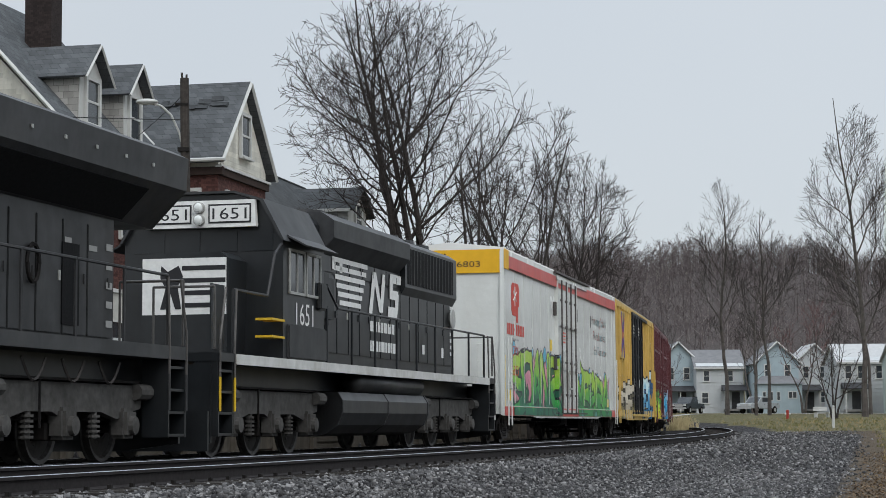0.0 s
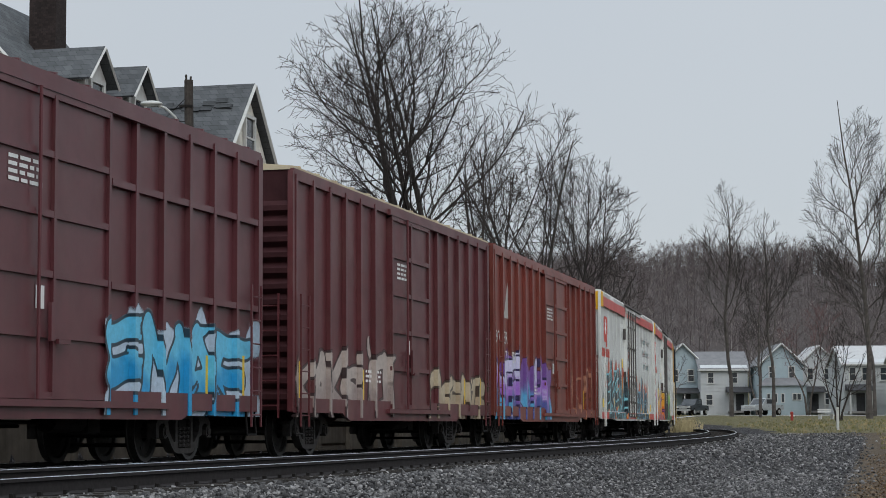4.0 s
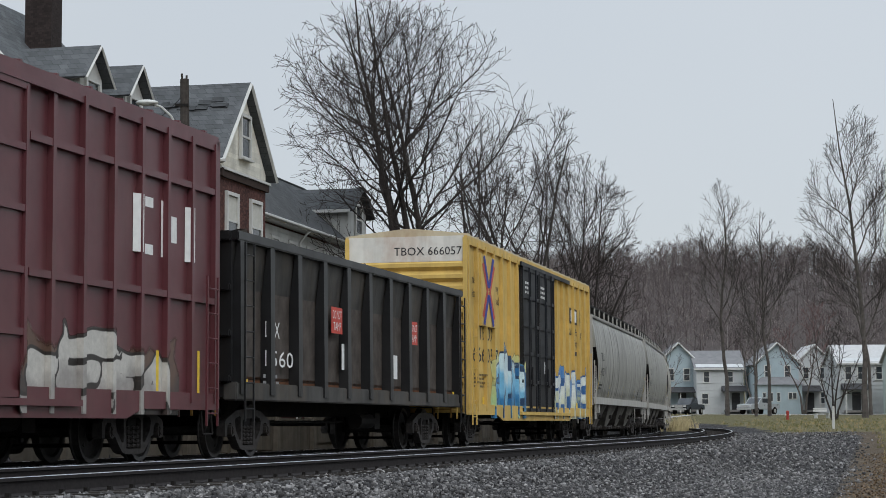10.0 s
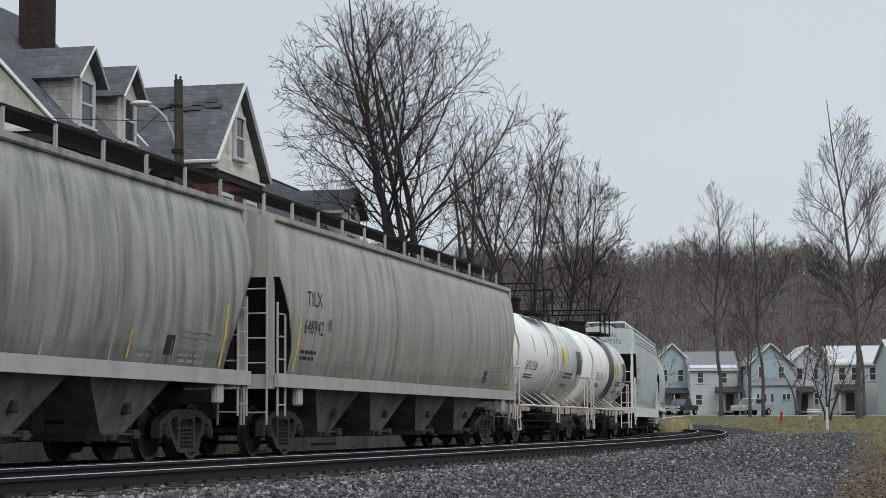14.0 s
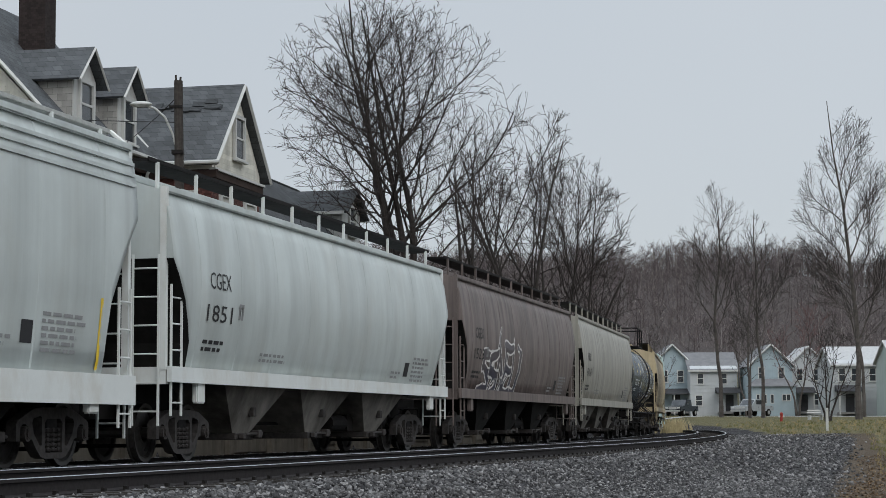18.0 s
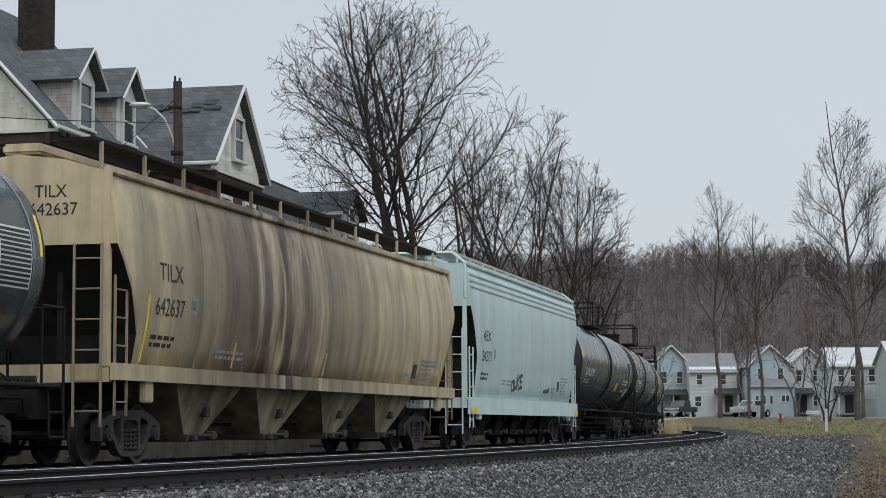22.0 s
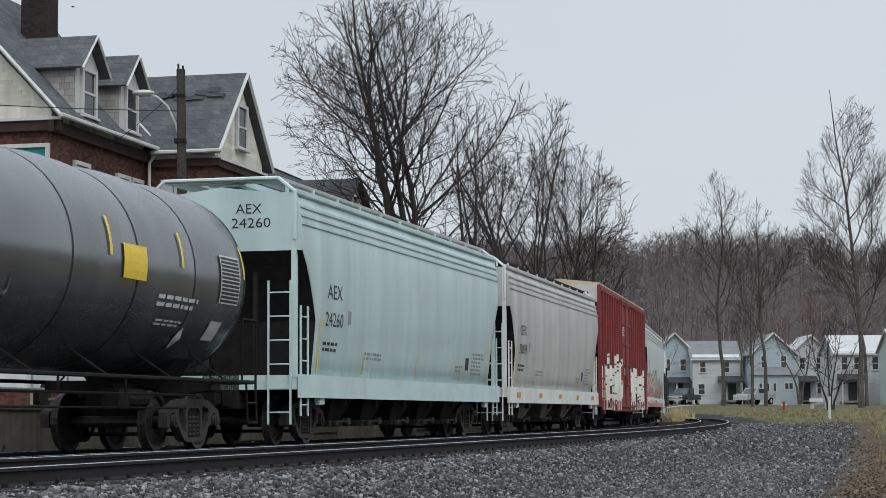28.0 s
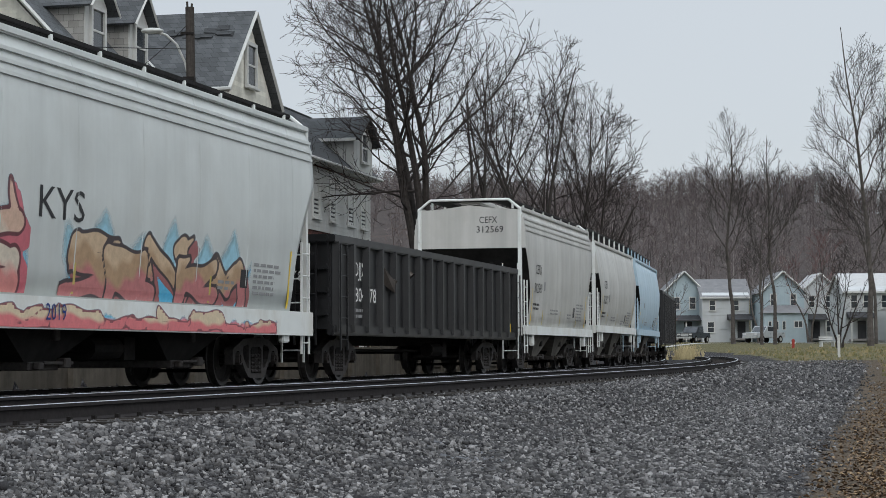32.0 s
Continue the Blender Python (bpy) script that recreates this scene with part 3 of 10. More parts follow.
FAR = dict(bark=BARK_PALE, twig=TWIG_GREY, thin=0.018, orders=3, sweep=1.3, open_angle=0.85)
tree(28.4, 205, 51, TALL, 4.4, 4.2, 25.6, 6.0, fork=4.0, r0=0.19, wide=0.6, dense=1.5, **FAR)
tree(29.8, 195, 52, TALL, 2.4, 2.6, 18.0, 6.0, fork=4.0, r0=0.13, wide=0.6, dense=1.5, **FAR)
tree(31.4, 197, 53, TALL, 2.8, 3.4, 22.0, 6.0, fork=4.0, r0=0.16, wide=0.6, dense=1.5, **FAR)
tree(37.3, 180, 64, TALL, 5.2, 4.8, 30.0, 4.0, fork=3.0, r0=0.25, wide=0.45, lean=0.08, dense=2.0, **FAR)
tree(32.6, 170, 55, "small spreading bare tree on the verge", 3.4, 3.2, 9.4, 1.6, stems=4, fork=0.8, r0=0.09, lean=0.4, **{**FAR, "bark": BARK, "twig": TWIG})
tree(42.0, 200, 57, TALL, 2.6, 2.6, 18.0, 6.0, fork=5.0, r0=0.15, **FAR)
tree(24.8, 226, 58, "young bare tree with upright twigs behind the lane", 2.6, 2.6, 13.0, 3.0, stems=2, fork=2.0, r0=0.10, **FAR)
tree(34.0, 224, 59, "young bare tree with upright twigs behind the lane", 3.0, 3.2, 15.0, 3.5, stems=2, fork=2.0, r0=0.11, **FAR)
tree(38.0, 215, 61, "young bare tree with reddish buds behind the lane", 2.8, 3.0, 15.5, 3.0, stems=2, fork=2.0, r0=0.10, **{**FAR, "twig": TWIG_RED})


def build_brush():
    """Low tangle of bare shrubs along the fence line between the trees."""
    rng = random.Random(29)
    paths = []
    for i in range(190):
        f = rng.random()
        y = 88 + 56 * f
        x = -3.0 + 16.0 * f + rng.gauss(0, 1.3)
        z = ground_z(x, y) if i % 6 == 0 else 0.9
        q = Vector((x, y, z - 0.1))
        hgt = rng.uniform(2.5, 7.0)
        st = limb(rng, q, Vector((rng.gauss(0, 0.3), rng.gauss(0, 0.15), 1)), hgt, 0.03, 5, 0.16, 0.03)
        paths.append(st)
        for k in range(12):
            g = rng.uniform(0.15, 0.98)
            j = min(int(g * 5), 4)
            o = st[j][0].lerp(st[j + 1][0], g * 5 - j)
            a = rng.random() * 6.283
            paths.append(limb(rng, o, Vector((math.cos(a) * 0.9, math.sin(a) * 0.6, rng.uniform(-0.1, 1.2))), rng.uniform(0.5, 1.9), 0.013, 3, 0.3, 0.08))
    ob = part_mesh("brush", tubes("brush", paths, 3), mat("reddish_brown_stems", (0.15, 0.11, 0.095), 0.95, 0, 0.3, 1.0))
    tagged(ob, "tangle of bare reddish-brown brush under the trees", "brush", kind="stuff")


def build_far_woods():
    """Many small bare crowns over the hill, from a dozen patterns turned and scaled."""
    rng = random.Random(77)
    patterns = []
    for k in range(12):
        paths = []
        trunk = limb(rng, Vector((0, 0, 0)), Vector((rng.gauss(0, 0.05), 0, 1)), 8.5, 0.10, 4, 0.06, 0.02)
        paths.append(trunk)
        for i in range(10):
            f = rng.uniform(0.06, 0.98)
            j = min(int(f * 4), 3)
            o = trunk[j][0].lerp(trunk[j + 1][0], f * 4 - j)
            a = rng.random() * 6.283
            bough = limb(rng, o, Vector((math.cos(a) * 0.75, math.sin(a) * 0.75, rng.uniform(0.5, 1.1))), rng.uniform(1.8, 3.4) * (1.15 - 0.5 * f), 0.04, 3, 0.15, 0.12)
            paths.append(bough)
            for m in range(5):
                g = rng.uniform(0.2, 1.0)
                j = min(int(g * 3), 2)
                o2 = bough[j][0].lerp(bough[j + 1][0], g * 3 - j)
                b2 = rng.random() * 6.283
                paths.append(limb(rng, o2, Vector((math.cos(b2) * 0.8, math.sin(b2) * 0.8, rng.uniform(0.2, 1.2))), rng.uniform(0.7, 1.6), 0.036, 1, 0.2, 0.1))
        me = tubes("wood_pattern", paths, 3)
        v = np.empty(len(me.vertices) * 3, np.float32)
        me.vertices.foreach_get("co", v)
        f = np.empty(len(me.polygons) * 4, np.int32)
        me.polygons.foreach_get("vertices", f)
        patterns.append((v.reshape(-1, 3), f.reshape(-1, 4)))
        bpy.data.meshes.remove(me)
    V, F, n = [], [], 0
    for i in range(3900):
        y = 258 + 300 * rng.random() ** 0.6 if i < 2000 else rng.uniform(484, 530)
        x = rng.uniform(-0.10, 0.30) * y
        v, f = patterns[i % 12]
        a, sc = rng.random() * 6.283, rng.uniform(0.6, 0.95) if i < 2900 else rng.uniform(0.25, 0.5)
        c, s2 = math.cos(a), math.sin(a)
        w = np.stack([(v[:, 0] * c - v[:, 1] * s2) * sc * 1.15 + x, (v[:, 0] * s2 + v[:, 1] * c) * sc + y, v[:, 2] * sc * rng.uniform(0.85, 1.1) + WOOD_Z(x, y)], -1)
        V.append(w)
        F.append(f + n)
        n += len(w)
    V, F = np.concatenate(V), np.concatenate(F)
    me = bpy.data.meshes.new("far_woods")
    me.vertices.add(len(V))
    me.vertices.foreach_set("co", V.reshape(-1).astype(np.float32))
    me.loops.add(F.size)
    me.loops.foreach_set("vertex_index", F.reshape(-1).astype(np.int32))
    me.polygons.add(len(F))
    me.polygons.foreach_set("loop_start", np.arange(0, F.size, 4, dtype=np.int32))
    me.update(calc_edges=True)
    wood_mat = bpy.data.materials.new("far_wood_stems")
    wood_mat.use_nodes = True
    nt = wood_mat.node_tree
    gi = nt.nodes.new("ShaderNodeNewGeometry")
    nt.links.new(ramp_node(nt, gi.outputs["Random Per Island"], [(0.0, (0.05, 0.042, 0.042)), (0.5, (0.135, 0.112, 0.11)), (0.85, (0.19, 0.16, 0.155)), (1.0, (0.34, 0.31, 0.29))]), nt.nodes["Principled BSDF"].inputs["Base Color"])
    nt.nodes["Principled BSDF"].inputs["Roughness"].default_value = 0.9
    nt.nodes["Principled BSDF"].inputs["Specular IOR Level"].default_value = 0.1
    ob = part_mesh("far_woods", me, wood_mat)
    tagged(ob, "bare grey-brown deciduous woods covering the far hillside", "woods", kind="stuff")


_hx = np.linspace(-70, 190, 66)
_hy = np.linspace(250, 530, 57)
_hz, _, _ = height(*np.meshgrid(_hx, _hy))


def WOOD_Z(x, y):
    i = int(np.clip((x + 70) / 260 * 65, 0, 64))
    j = int(np.clip((y - 250) / 280 * 56, 0, 55))
    return float(_hz[j, i]) - 0.3


build_far_woods()
build_brush()
# ---- the train: shared running gear, lettering and paint ----
BLACK_GEAR = mat("grimy_black_steel", (0.015, 0.014, 0.014), 0.75, 0.2, 0.35, 14, dirt=(0.035, 0.028, 0.023), dirt_amount=0.5)
GEAR_CAST = mat("dusty_cast_steel", (0.062, 0.057, 0.055), 0.72, 0.25, 0.3, 12, dirt=(0.07, 0.055, 0.045), dirt_amount=0.5)
WHEEL_RIM = mat("wheel_steel", (0.045, 0.042, 0.040), 0.5, 0.6, 0.3, 14)
WHITE_PAINT = mat("white_letter_paint", (0.72, 0.72, 0.70), 0.6, 0, 0.08, 9)
BLACK_PAINT = mat("black_letter_paint", (0.025, 0.025, 0.027), 0.55, 0, 0.1, 9)
RED_PAINT = mat("red_letter_paint", (0.55, 0.07, 0.05), 0.55, 0, 0.1, 9)
YELLOW_MARK = mat("yellow_reflector", (0.75, 0.52, 0.03), 0.45, 0, 0.1, 9)
GREY_MARK = mat("grey_small_print", (0.25, 0.25, 0.25), 0.6, 0, 0.1, 9)
GALV = mat("galvanised_bar", (0.42, 0.42, 0.40), 0.5, 0.5, 0.15, 9)


def shared(name, bm, material, smooth=False):
    me = bpy.data.meshes.new(name)
    bm.to_mesh(me)
    bm.free()
    if smooth:
        me.polygons.foreach_set("use_smooth", [True] * len(me.polygons))
    me.materials.append(material)
    return me


def put(name, me, parent, x=0, y=0, z=0, rz=0):
    ob = part_mesh(name, me, None, parent)
    ob.matrix_basis = pose(x, y, z, 0, 0, rz)
    return ob


def lathe(profile, n, axis_shift=(0, 0, 0)):
    """A turned form about the y axis from (radius, y) pairs."""
    bm = bmesh.new()
    rings = []
    for r, y in profile:
        rings.append([bm.verts.new((r * math.cos(6.28319 * i / n) + axis_shift[0], y + axis_shift[1], r * math.sin(6.28319 * i / n) + axis_shift[2])) for i in range(n)])
    for a, b in zip(rings, rings[1:]):
        for i in range(n):
            bm.faces.new((a[i], a[(i + 1) % n], b[(i + 1) % n], b[i]))
    bm.faces.new(rings[0])
    bm.faces.new(rings[-1])
    bmesh.ops.recalc_face_normals(bm, faces=bm.faces[:])
    return bm


def wheelset_mesh(r=0.457):
    bm = bmesh.new()
    for side in (-1, 1):
        prof = [(0.10, 0.70), (0.14, 0.64), (0.14, 0.78), (0.18, 0.785), (r - 0.09, 0.74), (r - 0.06, 0.79), (r, 0.80), (r + 0.003, 0.70), (r + 0.028, 0.685), (r + 0.026, 0.665), (r - 0.06, 0.665), (r - 0.09, 0.70), (0.18, 0.66), (0.10, 0.64)]
        w = lathe([(a, b * side) for a, b in prof], 28)
        me = bpy.data.meshes.new("tmp")
        w.to_mesh(me)
        w.free()
        bm.from_mesh(me)
        bpy.data.meshes.remove(me)
    add_rod(bm, (0, -1.0, 0), (0, 1.0, 0), 0.085, 10)
    # drilled lifting marks on each wheel plate
    for side in (-1, 1):
        for k in range(3):
            a = 2.094 * k
            add_rod(bm, (0.26 * math.cos(a), side * 0.74, 0.26 * math.sin(a)), (0.26 * math.cos(a), side * 0.775, 0.26 * math.sin(a)), 0.03, 6)
    return shared("wheelset", bm, WHEEL_RIM, False)


def sideframe_mesh():
    """One cast frame: an outline with two slanted windows and the spring window cut out, drawn out to its thickness."""
    half_line = [(0.30, 0.815), (0.62, 0.79), (0.86, 0.71), (1.09, 0.63), (1.13, 0.58), (1.13, 0.36), (1.03, 0.36), (1.01, 0.54), (0.93, 0.585), (0.85, 0.585), (0.77, 0.54), (0.75, 0.40), (0.66, 0.38), (0.52, 0.24), (0.40, 0.15), (0.26, 0.12)]
    outer = half_line + [(-x, z) for x, z in half_line[::-1]]
    tri = [(0.36, 0.30), (0.42, 0.29), (0.60, 0.45), (0.66, 0.60), (0.62, 0.66), (0.40, 0.70), (0.36, 0.67)]
    holes = [[(-0.27, 0.20), (0.27, 0.20), (0.28, 0.60), (0.20, 0.66), (-0.20, 0.66), (-0.28, 0.60)], tri, [(-x, z) for x, z in tri]]
    bm = bmesh.new()
    for loop in [outer] + holes:
        vs = [bm.verts.new((x, -0.075, z)) for x, z in loop]
        for i in range(len(vs)):
            bm.edges.new((vs[i], vs[(i + 1) % len(vs)]))
    bmesh.ops.triangle_fill(bm, use_beauty=True, edges=bm.edges[:])
    top = bmesh.ops.extrude_face_region(bm, geom=bm.faces[:])
    bmesh.ops.translate(bm, vec=(0, 0.15, 0), verts=[v for v in top["geom"] if isinstance(v, bmesh.types.BMVert)])
    bmesh.ops.recalc_face_normals(bm, faces=bm.faces[:])
    return shared("sideframe", bm, GEAR_CAST)


def spring_mesh():
    """One coil of thick wire."""
    turns, n = 5.5, 9
    coil = [(0.070 * math.cos(6.28319 * k / n), 0.070 * math.sin(6.28319 * k / n), 0.20 + 0.36 * k / (turns * n)) for k in range(int(turns * n) + 1)]
    return shared("spring", rods([coil], 0.024, 5), GEAR_CAST)


WHEELSET, SIDEFRAME, SPRING = wheelset_mesh(), sideframe_mesh(), spring_mesh()
BOLSTER = shared("truck", boxes([((0, 0, 0.62), (0.34, 2.10, 0.22)), ((0, 0, 0.80), (0.5, 0.5, 0.16)), ((0, 0, 0.25), (0.25, 1.9, 0.06)), ((0.55, 0, 0.5), (0.06, 1.5, 0.12)), ((-0.55, 0, 0.5), (0.06, 1.5, 0.12))], 0.02), BLACK_GEAR)
_cap = bmesh.new()
add_rod(_cap, (0, -0.10, 0), (0, 0.10, 0), 0.105, 12)
add_rod(_cap, (0, -0.125, 0), (0, -0.09, 0), 0.06, 8)
for _k in range(3):
    add_rod(_cap, (0.065 * math.cos(2.094 * _k), -0.115, 0.065 * math.sin(2.094 * _k)), (0.065 * math.cos(2.094 * _k), -0.09, 0.065 * math.sin(2.094 * _k)), 0.017, 6)
BEARING = shared("bearing_cap", _cap, GEAR_CAST)
WHEELS = []


def truck(car, x):
    t = put("truck", BOLSTER, car, x)
    for s in (-1, 1):
        put("sideframe", SIDEFRAME, t, 0, s * 1.0)
        for a in (-0.17, 0.0, 0.17):
            put("spring", SPRING, t, a, s * 1.0)
        for a in (-0.89, 0.89):
            put("bearing_cap", BEARING, t, a, s * 1.03, 0.457, 0 if s < 0 else 180)
    for a in (-0.89, 0.89):
        WHEELS.append((put("wheelset", WHEELSET, t, a, 0, 0.457), 0.457))
    return t


_cp = boxes([((0.30, 0, 0.84), (0.60, 0.16, 0.18)), ((0.62, 0.05, 0.84), (0.16, 0.22, 0.26)), ((0.70, -0.09, 0.84), (0.12, 0.10, 0.24))], 0.015)
add_rod(_cp, (0.2, -0.75, 0.95), (0.2, 0.0, 0.95), 0.016, 5)
add_rod(_cp, (0.2, -0.75, 0.95), (0.25, -0.75, 0.72), 0.016, 5)
COUPLER = shared("coupler", _cp, BLACK_GEAR)
HOSE = shared("air_hose", rods([[(0.28, -0.38, 0.78), (0.36, -0.38, 0.62), (0.42, -0.33, 0.45), (0.54, -0.25, 0.36), (0.66, -0.2, 0.42)]], 0.024, 6), BLACK_GEAR)


def running_gear(car, half, base, stub=False):
    """Two trucks, couplers and hoses; half: half the body's length."""
    for s in (-1, 1):
        truck(car, s * base / 2)
        rz = 0 if s > 0 else 180
        put("coupler", COUPLER, car, s * (half - 0.1), 0, 0, rz)
        put("air_hose", HOSE, car, s * (half - 0.1), 0, 0, rz)
    if stub:
        for e in (-1, 1):
            part("stub_sill", box((e * (half - 1.7), 0, 0.88), (3.2, 0.46, 0.34)), BLACK_GEAR, car)
        part("brake_pipe", rods([[(-half + 2.6, -1.30, 0.86), (half - 2.6, -1.30, 0.86)]], 0.022, 5), BLACK_GEAR, car)
        part("brake_pipe", rods([[(-half + 2.6, -1.18, 0.66), (half - 2.6, -1.18, 0.66)]], 0.016, 5), BLACK_GEAR, car)
        n = 7
        for k in range(n):
            x = -half + 3.0 + k * (2 * half - 6.0) / (n - 1)
            part("pipe_hanger", rods([[(x, -1.30, 1.10), (x, -1.30, 0.84)]], 0.02, 5), BLACK_GEAR, car)
        bm = bmesh.new()
        add_rod(bm, (half - 4.1, -0.7, 0.80), (half - 3.3, -0.7, 0.80), 0.16, 12)
        add_box(bm, (half - 4.4, -0.75, 0.80), (0.35, 0.3, 0.30))
        part("brake_cylinder", bm, BLACK_GEAR, car)
        return
    part("centre_sill", box((0, 0, 0.86), (2 * half - 0.2, 0.46, 0.30)), BLACK_GEAR, car)
    part("brake_rigging", rods([[(-base * 0.3, -0.5, 0.6), (base * 0.3, -0.5, 0.6)], [(-base * 0.2, 0.4, 0.55), (base * 0.25, 0.4, 0.55)]], 0.03, 5), BLACK_GEAR, car)
    bm = bmesh.new()
    add_rod(bm, (base * 0.12, -0.75, 0.62), (base * 0.12 + 1.0, -0.75, 0.62), 0.16, 10)
    add_box(bm, (base * 0.12 + 1.35, -0.7, 0.62), (0.4, 0.3, 0.34))
    part("brake_cylinder", bm, BLACK_GEAR, car)


# lettering: built-in font turned into thin flat mesh and laid on a side
def lettering(parent, words, x, z, size, material, surf, width=None, name="lettering", end=None, spacing=1.0):
    """words start at x, their foot at z, size: letter height. surf gives y for arrays (x, z); end: place it on an end wall at this x instead, then x counts across."""
    cu = bpy.data.curves.new(name, "FONT")
    cu.body, cu.size, cu.space_character = words, size / 0.70, spacing
    cu.resolution_u = 2
    tmp = bpy.data.objects.new("tmp", cu)
    me = bpy.data.meshes.new_from_object(tmp)
    bpy.data.objects.remove(tmp)
    bpy.data.curves.remove(cu)
    n = len(me.vertices)
    co = np.empty(n * 3)
    me.vertices.foreach_get("co", co)
    co = co.reshape(-1, 3)
    if not n:
        return None
    px, pz = co[:, 0] - co[:, 0].min(), co[:, 1]
    if width:
        px = px * width / max(px.max(), 1e-6)
    if end is None:
        out = np.stack([px + x, surf(px + x, pz + z) - 0.007, pz + z], -1)
    else:
        out = np.stack([np.full(n, end), -(px + x), pz + z], -1) if end > 0 else np.stack([np.full(n, end), x - px, pz + z], -1)
    me.vertices.foreach_set("co", out.reshape(-1).astype(np.float32))
    me.name = name
    me.update()
    return part_mesh(name, me, material, parent)


def strips(parent, rows, material, surf, name="marking", label=""):
    """Flat painted bars (x, z, width, height) laid on a side; tall ones follow its curve."""
    if name in ("reflector", "warning_label", "sticker") and len(rows) > 1:
        for row in rows:
            last = strips(parent, [row], material, surf, name, label)
        return last
    verts, faces = [], []
    for x, z, w, h in rows:
        n = max(1, int(h / 0.12))
        k0 = len(verts)
        for j in range(n + 1):
            zz = z + h * j / n
            for xx in (x, x + w):
                verts.append((xx, float(surf(np.array(xx), np.array(zz))) - 0.006, zz))
        for j in range(n):
            a = k0 + 2 * j
            faces.append((a, a + 1, a + 3, a + 2))
    return part_mesh(name, fast_mesh(name, verts, faces), material, parent, label)


def print_lines(parent, x, z, w, n, material, surf, h=0.05, seed=1):
    """Rows of small print too fine to read, as plain bars."""
    rng = random.Random(seed)
    rows = []
    for k in range(n):
        xx, end = x, x + w * rng.uniform(0.7, 1.0)
        while xx < end:
            l = rng.uniform(0.10, 0.30)
            rows.append((xx, z - k * h * 1.9, min(l, end - xx), h))
            xx += l + 0.06
    return strips(parent, rows, material, surf, "small_print")


def flat(y):
    return lambda x, z: np.zeros(np.shape(x)) - y


# spray paint: a thin sheet that follows the side, coloured cell by cell
STROKES = [[[(0, 0), (0.5, 1), (1, 0)], [(0.2, 0.35), (0.8, 0.4)]], [[(1, 1), (0, 0.95), (0.05, 0), (1, 0.05)], [(0, 0.5), (0.8, 0.52)]], [[(0, 0), (0.05, 1), (0.95, 0), (1, 1)]],
           [[(1, 0.95), (0.1, 0.85), (0.05, 0.6), (0.95, 0.42), (0.95, 0.15), (0, 0)]], [[(0.1, 0), (0, 0.9), (0.9, 1), (1, 0.1), (0.1, 0)]], [[(0, 0), (0, 1)], [(1, 1), (0.05, 0.5), (1, 0)]],
           [[(0, 0), (0, 1), (0.85, 0.9), (0.8, 0.55), (0.05, 0.45), (1, 0)]], [[(0, 0), (0.1, 1), (0.5, 0.35), (0.9, 1), (1, 0)]], [[(0, 1), (0.1, 0.1), (0.8, 0), (1, 1)]]]


def near_stroke(PX, PZ, a, b, wa, wb):
    """Distance to a stroke that swells from the half-width wa to wb."""
    dx, dz = b[0] - a[0], b[1] - a[1]
    t = np.clip(((PX - a[0]) * dx + (PZ - a[1]) * dz) / (dx * dx + dz * dz + 1e-9), 0, 1)
    return np.hypot(PX - a[0] - t * dx, PZ - a[1] - t * dz) - (wa + (wb - wa) * t)


def spray_coat(fills, line, back, shine, soft, deep=None, bubbles=None):
    """Layers of spray paint, told apart by the fields that the sheet carries: fill, outline, highlight and cloud behind."""
    m = bpy.data.materials.new("spray_paint")
    m.use_nodes = True
    nt = m.node_tree
    b = nt.nodes["Principled BSDF"]

    def field(nm):
        q = nt.nodes.new("ShaderNodeAttribute")
        q.attribute_name = nm
        return q.outputs["Fac"]

    def cut(src, lo, hi):
        q = nt.nodes.new("ShaderNodeMapRange")
        q.inputs["From Min"].default_value, q.inputs["From Max"].default_value = lo, hi
        nt.links.new(src, q.inputs["Value"])
        return q.outputs["Result"]

    def graded(cols, src):
        if len(cols) == 1:
            cols = [cols[0], cols[0]]
        n = len(cols)
        stops = []
        for j, c in enumerate(cols):
            p = (j + 0.5) / n
            stops += [(max(0.0, p - 0.30 / n), c), (min(1.0, p + 0.30 / n), c)]
        return ramp_node(nt, src, stops)
    grade = field("grade")
    col = graded(back or [line], grade)
    if bubbles:
        col = mix_node(nt, cut(field("bubble"), 0.05, 0.035), col, line)
        col = mix_node(nt, cut(field("bubble"), 0.006, -0.006), col, bubbles)
    if deep:
        col = mix_node(nt, cut(field("shade"), 0.006, -0.006), col, deep)
    col = mix_node(nt, cut(field("ink"), 0.006, -0.006), col, line)
    col = mix_node(nt, cut(field("fill"), 0.006, -0.006), col, graded(fills, grade))
    if shine:
        col = mix_node(nt, cut(field("spark"), 0.0, 0.05), col, shine)
    worn = ramp_node(nt, noise_node(nt, 9, 6, rough=0.7), [(0.3, (0.82, 0.82, 0.82)), (0.7, (1.12, 1.12, 1.12))])
    nt.links.new(mix_node(nt, 1.0, col, worn, "MULTIPLY"), b.inputs["Base Color"])
    b.inputs["Roughness"].default_value = 0.42
    cover = nt.nodes.new("ShaderNodeMath")
    cover.operation = "MAXIMUM"
    nt.links.new(cut(field("edge"), 0.008, -0.008), cover.inputs[0])
    if back:
        fuzz = nt.nodes.new("ShaderNodeMath")
        fuzz.operation = "MULTIPLY_ADD"
        nt.links.new(noise_node(nt, 5, 5), fuzz.inputs[0])
        fuzz.inputs[1].default_value = 0.16
        nt.links.new(field("cloud"), fuzz.inputs[2])
        nt.links.new(cut(fuzz.outputs[0], 0.06, 0.06 + soft), cover.inputs[1])
    else:
        cover.inputs[1].default_value = 0.0
    nt.links.new(cover.outputs[0], b.inputs["Alpha"])
    return m


